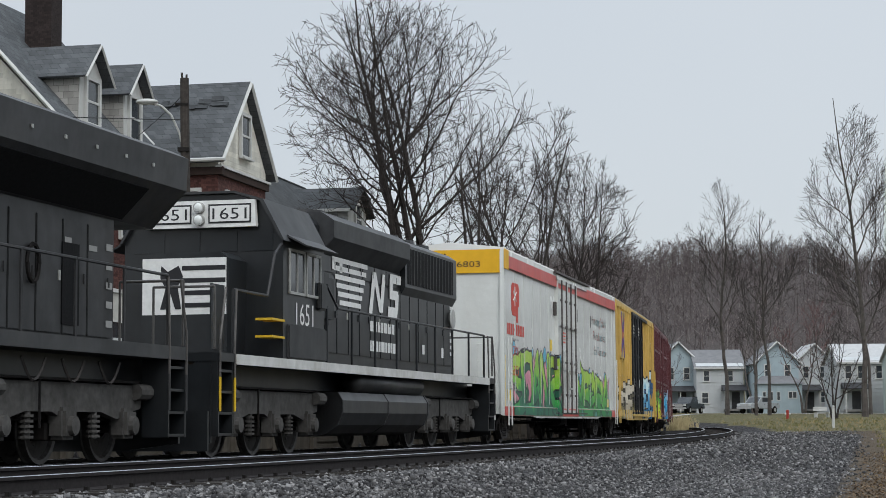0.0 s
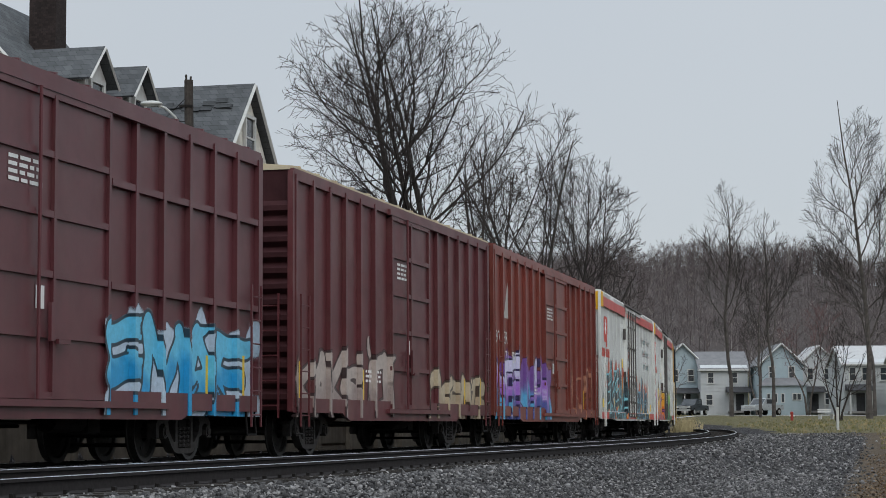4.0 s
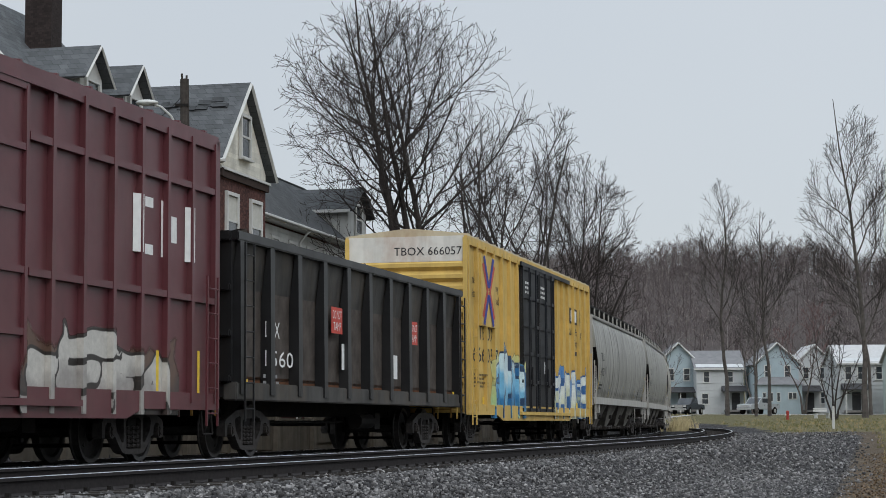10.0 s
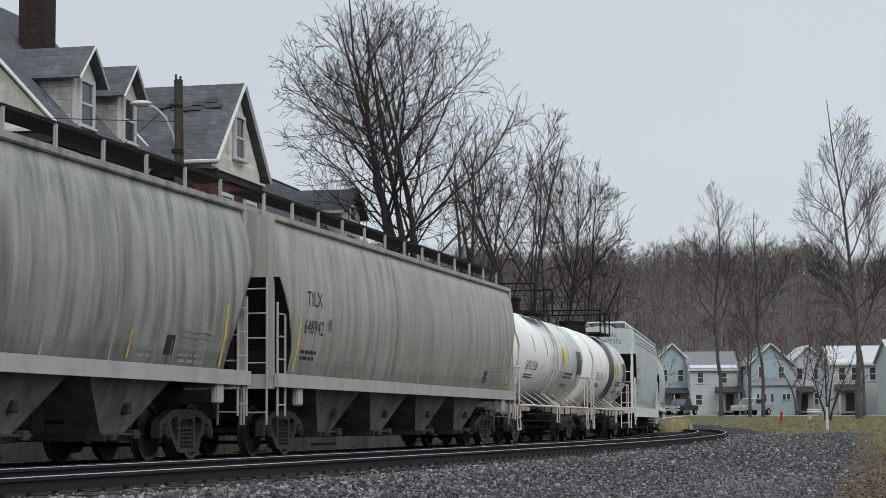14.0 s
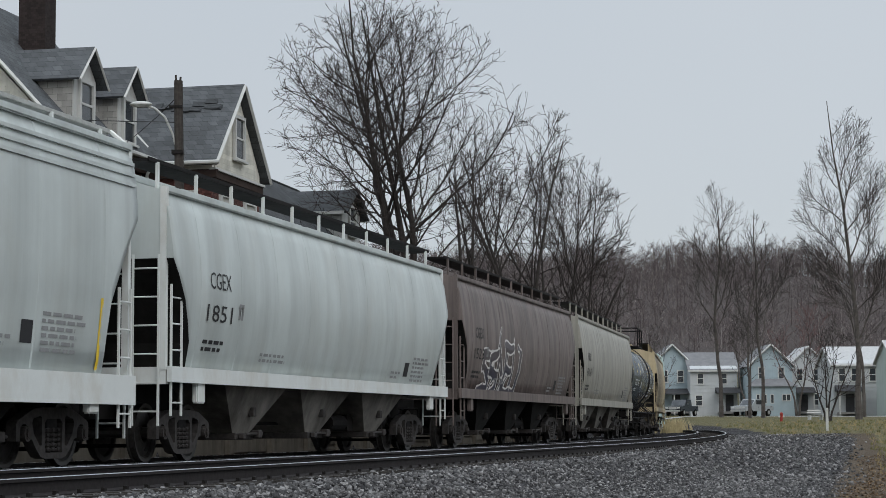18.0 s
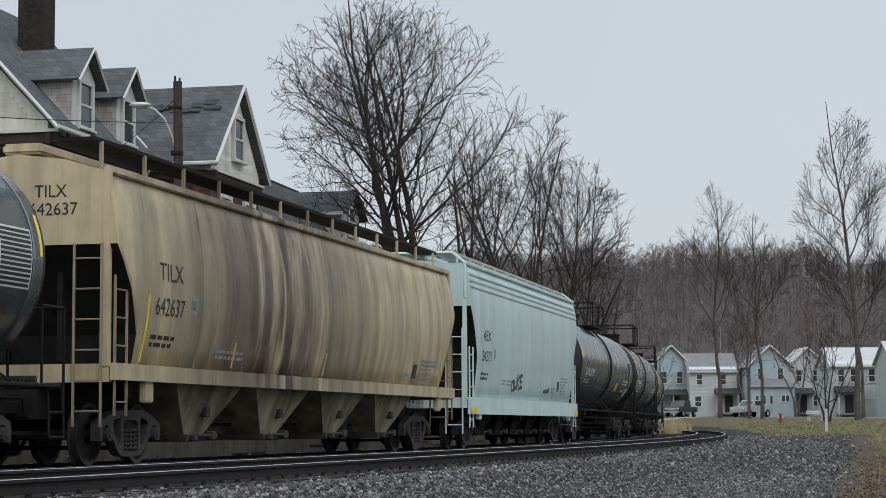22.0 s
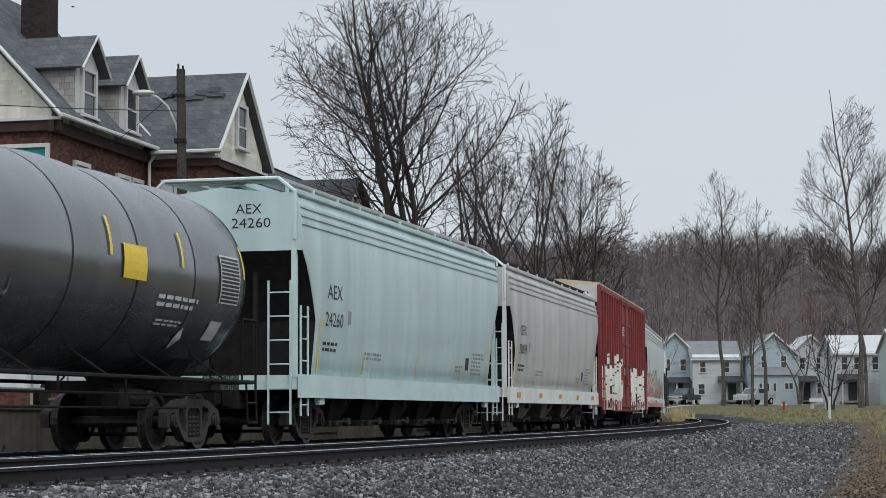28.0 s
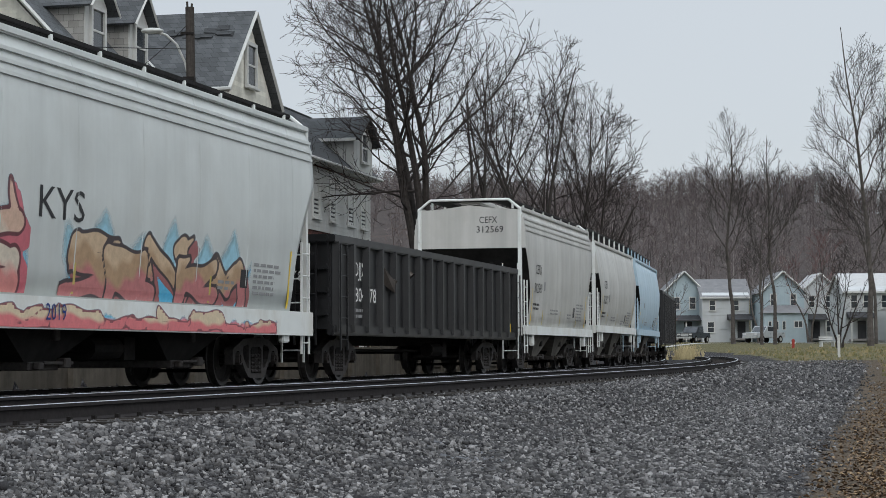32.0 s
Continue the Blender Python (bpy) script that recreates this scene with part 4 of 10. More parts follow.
def graffiti(parent, x0, x1, z0, z1, surf, seed, letters, fills, line, back=None, deep=None, bubbles=None, stroke=0.17, line_w=0.055, shine=None, edges=(), label="sprayed graffiti in wild lettering", rough_top=0.25, cell=(0.052, 0.044), soft=0.06):
    rng = random.Random(seed)
    m = 0.4
    xs = np.arange(x0 - m, x1 + m, cell[0])
    if len(edges):
        xs = np.unique(np.concatenate([xs] + [[e - 0.002, e + 0.002] for e in edges if x0 - m < e < x1 + m]))
    zs = np.arange(z0, z1 + 0.45, cell[1])
    PX, PZ = np.meshgrid(xs, zs)
    PXw = PX + 0.05 * np.sin(PZ * 5 + seed) + 0.02 * np.sin(PZ * 13 + PX * 3)
    PZw = PZ + 0.05 * np.sin(PX * 2.3 + seed) + 0.02 * np.sin(PX * 7.1)
    w = (x1 - x0) / letters
    fill, ink = np.full(PX.shape, 9.0), np.full(PX.shape, 9.0)
    spark = np.full(PX.shape, -1.0)
    big = stroke > 0.06
    turn = list(range(0, letters, 2)) + list(range(1, letters, 2)) if big else list(range(letters))
    for k in turn:
        g = rng.choice(STROKES)
        lx, lw = x0 + w * (k - 0.1), w * (1.12 if big else 0.8)
        h0, h1 = z0 + 0.02 + rng.uniform(0, 0.10), z1 - 0.06 - rng.uniform(0, 0.26)
        sk = rng.uniform(-0.45, 0.45)
        lines = [[(lx + lw * (a + sk * (b - 0.5) * 0.5), h0 + (h1 - h0) * b) for a, b in pts] for pts in g]
        if big:
            # barbs and hooks that run out of the letter, each ending in a point
            for _ in range(3):
                q = rng.choice(rng.choice(lines))
                lines.append([q, (q[0] + rng.uniform(-0.55, 0.55) * w, q[1] + rng.uniform(-0.35, 0.45) * (h1 - h0))])
        one, glint = np.full(PX.shape, 9.0), np.full(PX.shape, -1.0)
        for n, pts in enumerate(lines):
            for a, b in zip(pts, pts[1:]):
                wa, wb = stroke * rng.uniform(0.8, 1.3), stroke * rng.uniform(0.55, 1.1)
                if rng.random() < 0.5:
                    wa, wb = wb, wa
                if big and n >= len(g):
                    wa, wb = stroke * 0.7, 0.02
                one = np.minimum(one, near_stroke(PXw, PZw, a, b, wa, wb) if big else near_stroke(PXw, PZw, a, b, stroke, stroke))
                if shine:
                    u, v = rng.uniform(0.1, 0.35), rng.uniform(0.55, 0.9)
                    o = stroke * 0.4
                    pa = (a[0] + (b[0] - a[0]) * u - o, a[1] + (b[1] - a[1]) * u + o)
                    pb = (a[0] + (b[0] - a[0]) * v - o, a[1] + (b[1] - a[1]) * v + o)
                    glint = np.maximum(glint, -near_stroke(PXw, PZw, pa, pb, 0.035, 0.012))
        over = one - line_w < 0
        fill = np.where(over, one, np.where(fill < 9, np.maximum(fill, line_w - one), np.minimum(fill, one)))
        spark = np.where(over, glint, spark)
        ink = np.minimum(ink, one - line_w)
    shade = np.full(PX.shape, 9.0)
    if deep:
        sx, sz = max(1, int(0.13 / cell[0])), max(1, int(0.10 / cell[1]))
        for f in (1, 2):
            moved = np.full(PX.shape, 9.0)
            moved[:-sz * f or None, sx * f:] = ink[sz * f:, :-sx * f]
            shade = np.minimum(shade, moved)
    bubble = np.full(PX.shape, 9.0)
    if bubbles:
        for _ in range(letters * 3):
            bx, bz, br = rng.uniform(x0, x1), z1 + rng.uniform(-0.30, 0.02), rng.uniform(0.10, 0.22)
            bubble = np.minimum(bubble, np.hypot(PX - bx, PZ - bz) - br)
        for _ in range(letters):
            bx, bz, br = rng.uniform(x0, x1), z0 + rng.uniform(0.0, 0.25), rng.uniform(0.10, 0.2)
            bubble = np.minimum(bubble, np.hypot(PX - bx, PZ - bz) - br)
    edge = np.minimum(np.minimum(ink, shade), bubble - 0.045)
    top = z1 - 0.10 + rough_top * (2.2 * np.abs((PX * 0.8 + seed * 0.37) % 1.0 - 0.5) ** 0.8 * (0.5 + np.abs(np.sin(PX * 1.3 + seed))) - 0.4) + 0.04 * np.sin(PX * 9 + seed)
    fade = np.minimum((PX - x0 + m) / 0.6, (x1 + m - PX) / 0.6) * 0.5 + 0.12 * np.sin(PZ * 5 + seed)
    cloud = np.minimum(np.minimum(top - PZ, fade), 0.5) - 0.05
    grade = np.clip((PZ - z0) / (z1 - z0) + 0.14 * np.sin(PX * 3 + seed) + 0.06 * np.sin(PX * 11 + PZ * 7), 0, 1)
    use = edge < 0.06
    if back:
        use |= cloud > -0.12
    cells = use[:-1, :-1] | use[1:, :-1] | use[:-1, 1:] | use[1:, 1:]
    jj, ii = np.nonzero(cells)
    if not len(jj):
        return None
    VY = surf(PX, PZ) - 0.005
    nx = len(xs)
    used = np.unique(np.concatenate([jj * nx + ii, jj * nx + ii + 1, (jj + 1) * nx + ii, (jj + 1) * nx + ii + 1]))
    remap = np.full(nx * len(zs), -1)
    remap[used] = np.arange(len(used))
    V = np.stack([PX, VY, PZ], -1).reshape(-1, 3)[used]
    F = remap[np.stack([jj * nx + ii, jj * nx + ii + 1, (jj + 1) * nx + ii + 1, (jj + 1) * nx + ii], -1)]
    me = fast_mesh("graffiti", V.tolist(), F.tolist())
    for nm, val in (("ink", ink), ("fill", fill), ("spark", spark), ("cloud", cloud), ("grade", grade), ("shade", shade), ("bubble", bubble), ("edge", edge)):
        at = me.attributes.new(nm, "FLOAT", "POINT")
        at.data.foreach_set("value", val.reshape(-1)[used].astype(np.float32))
    return part_mesh("graffiti", me, spray_coat(fills, line, back, shine, soft, deep, bubbles), parent, label)


STILES, RUNGS = {}, {}


def ladder(parent, x, y, z0, z1, w, material, n=None, along="x", name="ladder"):
    """An upright ladder: a stile that carries the other stile and the rungs; along: the way its rungs run."""
    n = n or max(2, int((z1 - z0) / 0.38))
    hgt = round(z1 - z0, 2)
    ks, kr = (hgt, material.name), (round(w, 2), material.name)
    if ks not in STILES:
        STILES[ks] = shared("ladder_stile", box((0, 0, hgt / 2), (0.032, 0.032, hgt)), material)
    if kr not in RUNGS:
        RUNGS[kr] = shared("rung", rods([[(0, 0, 0), (w, 0, 0)]], 0.014, 5), material)
    rz = 0 if along == "x" else 90
    ox, oy = (x - w / 2, y) if along == "x" else (x, y - w / 2)
    lad = put(name, STILES[ks], parent, ox, oy, z0, rz)
    put("stile", STILES[ks], lad, w, 0, 0)
    for k in range(n):
        put("rung", RUNGS[kr], lad, 0, 0, hgt * (k + 0.5) / n)
    return lad
# ---- houses, street wall and street things behind the tracks ----
def shingle_mat(name, color, rows, vary=0.18):
    """Courses of shingles or boards: rows per metre of height, broken joints, each piece a little different."""
    m = bpy.data.materials.new(name)
    m.use_nodes = True
    nt = m.node_tree
    b = nt.nodes["Principled BSDF"]
    tc = nt.nodes.new("ShaderNodeTexCoord")
    sp = nt.nodes.new("ShaderNodeSeparateXYZ")
    nt.links.new(tc.outputs["Object"], sp.inputs["Vector"])
    ad = nt.nodes.new("ShaderNodeMath")
    ad.operation = "ADD"
    nt.links.new(sp.outputs["X"], ad.inputs[0])
    nt.links.new(sp.outputs["Y"], ad.inputs[1])
    cb = nt.nodes.new("ShaderNodeCombineXYZ")
    nt.links.new(ad.outputs[0], cb.inputs["X"])
    nt.links.new(sp.outputs["Z"], cb.inputs["Y"])
    br = nt.nodes.new("ShaderNodeTexBrick")
    br.inputs["Scale"].default_value = rows
    br.inputs["Mortar Size"].default_value, br.inputs["Bias"].default_value = 0.03, 0.0
    br.inputs["Brick Width"].default_value, br.inputs["Row Height"].default_value = (1.6, 1.0)
    br.inputs["Color1"].default_value = (*[c * (1 - vary) for c in color], 1)
    br.inputs["Color2"].default_value = (*[min(1, c * (1 + vary)) for c in color], 1)
    br.inputs["Mortar"].default_value = (*[c * 0.45 for c in color], 1)
    nt.links.new(cb.outputs["Vector"], br.inputs["Vector"])
    worn = ramp_node(nt, noise_node(nt, 0.9, 7, (1, 1, 0.5), rough=0.7), [(0.3, (0.72, 0.72, 0.72)), (0.7, (1.2, 1.2, 1.2))])
    nt.links.new(mix_node(nt, 1.0, br.outputs["Color"], worn, "MULTIPLY"), b.inputs["Base Color"])
    b.inputs["Roughness"].default_value = 0.85
    b.inputs["Specular IOR Level"].default_value = 0.2
    bp = nt.nodes.new("ShaderNodeBump")
    bp.inputs["Strength"].default_value, bp.inputs["Distance"].default_value = 0.6, 0.02
    bp.invert = True
    nt.links.new(br.outputs["Fac"], bp.inputs["Height"])
    nt.links.new(bp.outputs["Normal"], b.inputs["Normal"])
    return m


ROOF_SLATE = shingle_mat("weathered_slate_shingles", (0.088, 0.093, 0.098), 5.5)
ROOF_DARK = shingle_mat("dark_grey_shingles", (0.06, 0.063, 0.066), 5.5)
BRICK = shingle_mat("dark_red_brick", (0.088, 0.040, 0.034), 13.0, 0.4)
SHINGLE_SIDE = shingle_mat("grey_shingle_cheek", (0.30, 0.29, 0.27), 5.0, 0.15)
SIDING_STREET = mat("dull_white_street_siding", (0.50, 0.50, 0.48), 0.75, 0, 0.08, 3, streak=0.15, dirt=(0.34, 0.32, 0.28), dirt_amount=0.4)
# dark brown band below the eaves
FRIEZE = mat("dark_brown_frieze", (0.045, 0.032, 0.028), 0.8, 0, 0.2, 3)
CLAP_CREAM = mat("peeling_cream_siding", (0.66, 0.64, 0.57), 0.8, 0, 0.12, 2.5, streak=0.2, dirt=(0.32, 0.28, 0.20), dirt_amount=0.5, per_object=0.15)
TRIM = mat("chalky_white_trim", (0.52, 0.52, 0.50), 0.7, 0, 0.06, 5, streak=0.12)
PANE = mat("dark_window_glass", (0.03, 0.035, 0.04), 0.06, 0, 0.2, 2)
CURTAIN = mat("teal_curtain", (0.03, 0.22, 0.22), 0.9, 0, 0.25, 6)
BLIND = mat("pale_window_blind", (0.48, 0.47, 0.43), 0.9, 0, 0.1, 4)
CHIMNEY = shingle_mat("sooty_chimney_brick", (0.035, 0.026, 0.024), 13.0, 0.25)
PALE_ROOF = mat("frosted_pale_roof", (0.42, 0.42, 0.42), 0.8, 0, 0.1, 3)


def ring_frame(w, h, t, y0, y1):
    """A flat rectangular frame round an opening w by h, t wide, from y0 back to y1."""
    bm = bmesh.new()
    loops = []
    for y in (y0, y1):
        for g in (0.0, t):
            loops.append([bm.verts.new((sx * (w / 2 + g), y, sz * (h / 2 + g))) for sx, sz in ((-1, -1), (1, -1), (1, 1), (-1, 1))])
    for a, b in ((0, 1), (2, 3), (0, 2), (1, 3)):
        for i in range(4):
            bm.faces.new((loops[a][i], loops[a][(i + 1) % 4], loops[b][(i + 1) % 4], loops[b][i]))
    bmesh.ops.recalc_face_normals(bm, faces=bm.faces[:])
    return bm


def window(house, c, w, h, face, pane=None, name="window"):
    """A sash window: face is '-u' (seen from the front) or 'n' (seen from the side)."""
    x, y, z = c
    rot = 0 if face == "-u" else 90
    wn_ = part(name, ring_frame(w, h, 0.12, -0.05, 0.05), TRIM, house)
    wn_.matrix_basis = pose(x, y, z, 0, 0, rot)
    part("window_sill", box((0, -0.06, -h / 2 - 0.10), (w + 0.34, 0.16, 0.08), 0.01), TRIM, wn_)
    part("sash_rail", box((0, 0.0, 0), (w, 0.06, 0.07)), TRIM, wn_)
    part("upper_pane", box((0, 0.03, h / 4), (w, 0.02, h / 2 - 0.03)), pane or PANE, wn_)
    part("lower_pane", box((0, 0.012, -h / 4), (w, 0.02, h / 2 - 0.03)), PANE, wn_)
    return wn_


def gable_boards(house, plane, lo, hi, z0, z1, face, material, out=0.03):
    """Lapped boards filling a gable triangle."""
    n = int((z1 - z0) / 0.16)
    mid = (lo + hi) / 2
    for k in range(n):
        f = 1 - (k + 0.5) / n
        a, b = mid - (mid - lo) * f, mid + (hi - mid) * f
        z = z0 + (z1 - z0) * (k + 0.5) / n
        if face == "-u":
            bm = box(((a + b) / 2, plane - out * 0.6, z), (b - a, out, 0.155), rx=0.12)
        else:
            bm = box((plane + out * 0.6, (a + b) / 2, z), (out, b - a, 0.155), ry=0.12)
        part("siding_board", bm, material, house)


def roof_slab(house, name, quad, thick, material):
    bm = bmesh.new()
    q = [Vector(p) for p in quad]
    nrm = (q[1] - q[0]).cross(q[3] - q[0]).normalized()
    if nrm.z < 0:
        nrm = -nrm
    a = [bm.verts.new(p) for p in q]
    b = [bm.verts.new(p - nrm * thick) for p in q]
    bm.faces.new(a)
    bm.faces.new(b[::-1])
    for i in range(4):
        bm.faces.new((a[i], b[i], b[(i + 1) % 4], a[(i + 1) % 4]))
    bmesh.ops.recalc_face_normals(bm, faces=bm.faces[:])
    return part(name, bm, material, house)


def dormer(house, y0, y1, x_front, z_sill, z_top, apex, back):
    """A gabled dormer that looks to the side; its cheek is shingled."""
    m = (y0 + y1) / 2
    d = part("dormer", prism([(y0, z_sill - 0.5), (y1, z_sill - 0.5), (y1, z_top), (m, apex - 0.12), (y0, z_top)], x_front - back, x_front), SHINGLE_SIDE, house, "grey shingled dormer")
    for s, ye in ((-1, y0), (1, y1)):
        roof_slab(d, "dormer_roof", [(x_front + 0.35, ye + s * 0.28, z_top - 0.16), (x_front - back - 1.2, ye + s * 0.28, z_top - 0.16), (x_front - back - 1.2, m, apex), (x_front + 0.35, m, apex)], 0.07, ROOF_SLATE)
        bm = bmesh.new()
        add_rod(bm, (x_front + 0.37, ye + s * 0.28, z_top - 0.22), (x_front + 0.37, m, apex - 0.06), 0.045, 4)
        part("dormer_fascia", bm, TRIM, d)
    part("dormer_front", prism([(y0 + 0.02, z_sill - 0.1), (y1 - 0.02, z_sill - 0.1), (y1 - 0.02, z_top), (m, apex - 0.2), (y0 + 0.02, z_top)], x_front, x_front + 0.05), TRIM, d)
    window(house, (x_front + 0.10, m, (z_sill + z_top) / 2 - 0.05), (y1 - y0) * 0.52, z_top - z_sill - 0.25, "n")
    return d


def brick_house():
    h = thing("brick_house", pose(-11.3, 58.0, 0.6, 0, 0, -13), "dark red brick house with slate roof and cream gables", "house")
    E, R = 8.72, 13.6
    part("main_wall", prism([(-8.45, 0), (-0.45, 0), (-0.45, E - 0.05), (-8.45, E - 0.05)], 0.45, 8.3, "y"), BRICK, h)
    part("gable_wall", prism([(-8.45, E - 0.05), (-0.45, E - 0.05), (-0.45, E + 0.25), (-4.45, R - 0.45), (-8.45, E + 0.25)], 0.43, 8.28, "y"), CLAP_CREAM, h)
    part("roof", prism([(0, E - 0.03), (0, E + 0.10), (-4.45, R), (-8.9, E + 0.10), (-8.9, E - 0.03), (-4.45, R - 0.13)], 0.0, 8.4, "y"), ROOF_SLATE, h, "worn grey slate roof")
    gable_boards(h, 0.45, -8.3, -0.6, E - 0.1, R - 0.75, "-u", CLAP_CREAM)
    part("gable_frieze", box((-4.45, 0.38, E - 0.22), (8.7, 0.16, 0.32)), FRIEZE, h)
    part("gable_moulding", box((-4.45, 0.28, E - 0.03), (8.8, 0.12, 0.09)), TRIM, h)
    part("side_frieze", box((-0.36, 4.3, E - 0.26), (0.18, 8.2, 0.34)), FRIEZE, h)
    for s in (-1, 1):
        bm = bmesh.new()
        add_rod(bm, (-4.45 + s * 4.5, -0.02, E + 0.0), (-4.45, -0.02, R - 0.08), 0.065, 4)
        part("rake_board", bm, TRIM, h)
    gut = bmesh.new()
    add_rod(gut, (0.06, -0.05, E + 0.02), (0.06, 8.0, E + 0.02), 0.075, 6)
    part("gutter", gut, TRIM, h)
    pipe = rods([[(0.05, 7.75, E - 0.02), (-0.25, 7.80, E - 0.45), (-0.32, 7.82, 0.2)]], 0.055, 6)
    part("downpipe", pipe, TRIM, h)
    dormer(h, 1.75, 3.45, -0.30, 9.05, 10.60, 11.58, 1.5)
    dormer(h, 5.25, 6.85, -0.30, 9.05, 10.60, 11.58, 1.5)
    window(h, (-1.35, 0.40, 7.0), 1.5, 1.7, "-u", CURTAIN)
    window(h, (-4.6, 0.40, 7.0), 1.2, 1.7, "-u", BLIND)
    window(h, (-0.40, 2.6, 6.75), 0.95, 1.6, "n", BLIND)
    window(h, (-0.40, 5.9, 6.75), 0.85, 1.6, "n", BLIND)
    window(h, (-0.40, 7.1, 6.75), 0.75, 1.6, "n", BLIND)
    for y in (2.6, 5.2):
        window(h, (-0.40, y, 3.2), 1.0, 1.8, "n", BLIND)
    part("flashing", rods([[(-0.05, 8.25, E + 0.12), (-1.75, 8.15, E + 2.0)]], 0.06, 4), TRIM, h)
    # the cross wing with its gable to the street
    B0, B1, BX = 8.0, 12.95, 1.95
    BE, BR = 8.75, 11.65
    mid = (B0 + B1) / 2
    part("wing_wall", prism([(B0, 0), (B1, 0), (B1, BE - 0.4), (B0, BE - 0.4)], -8.0, BX), BRICK, h)
    part("wing_gable", prism([(B0, BE - 0.4), (B1, BE - 0.4), (B1, BE), (mid, BR - 0.2), (B0, BE)], -8.0, BX + 0.004), CLAP_CREAM, h)
    for s, ye in ((-1, B0), (1, B1)):
        roof_slab(h, "wing_roof", [(BX + 0.28, ye + s * 0.42, BE - 0.16), (-8.4, ye + s * 0.42, BE - 0.16), (-8.4, mid, BR), (BX + 0.28, mid, BR)], 0.12, ROOF_SLATE)
        bm = bmesh.new()
        add_rod(bm, (BX + 0.29, ye + s * 0.42, BE - 0.22), (BX + 0.29, mid, BR - 0.07), 0.07, 4)
        part("rake_board", bm, TRIM, h)
    gable_boards(h, BX, B0 + 0.1, B1 - 0.1, BE - 0.35, BR - 0.45, "n", CLAP_CREAM)
    part("wing_frieze", box((BX + 0.02, mid, BE - 0.48), (0.18, B1 - B0 + 0.2, 0.26)), FRIEZE, h)
    part("wing_moulding", box((BX + 0.06, mid, BE - 0.33), (0.22, B1 - B0 + 0.3, 0.08)), TRIM, h)
    part("wing_frieze", box((BX / 2 - 0.2, B0 - 0.05, BE - 0.48), (BX + 0.8, 0.18, 0.26)), FRIEZE, h)
    gut = bmesh.new()
    add_rod(gut, (BX + 0.4, B0 - 0.44, BE - 0.16), (-0.1, B0 - 0.44, BE - 0.16), 0.07, 6)
    part("gutter", gut, TRIM, h)
    window(h, (BX + 0.10, mid, 9.75), 0.85, 1.35, "n")
    window(h, (BX + 0.05, mid - 1.2, 6.75), 1.0, 1.7, "n", BLIND)
    window(h, (BX + 0.05, mid + 1.3, 6.75), 1.0, 1.7, "n", BLIND)
    window(h, (0.75, B0 - 0.05, 6.75), 1.05, 1.7, "-u", BLIND)
    # missing slates on the wing's slope, and the chimney
    rng = random.Random(5)
    for k in range(9):
        f = 0.72 + rng.uniform(-0.05, 0.05)
        x = rng.uniform(-0.9, 1.6)
        ob = part("loose_slate", box((0, 0, 0), (rng.uniform(0.3, 0.7), 0.22, 0.03)), ROOF_DARK, h)
        ob.matrix_basis = pose(x, B0 - 0.42 + (mid - B0 + 0.42) * f, BE - 0.16 + (BR - BE + 0.16) * f + 0.05, 45 + rng.uniform(-8, 8), rng.uniform(-6, 6), rng.uniform(-12, 12))
    ch = part("chimney", boxes([((-2.5, 4.0, 12.9), (0.9, 0.8, 6.5)), ((-2.5, 4.0, 16.2), (1.1, 1.0, 0.3))]), CHIMNEY, h)
    for k in range(4):
        part("chimney_step", box((-2.0, 4.0, 11.3 + 0.0 - k * 0.28), (0.14 + 0.16 * k, 0.92, 0.26)), CHIMNEY, ch)
    return h


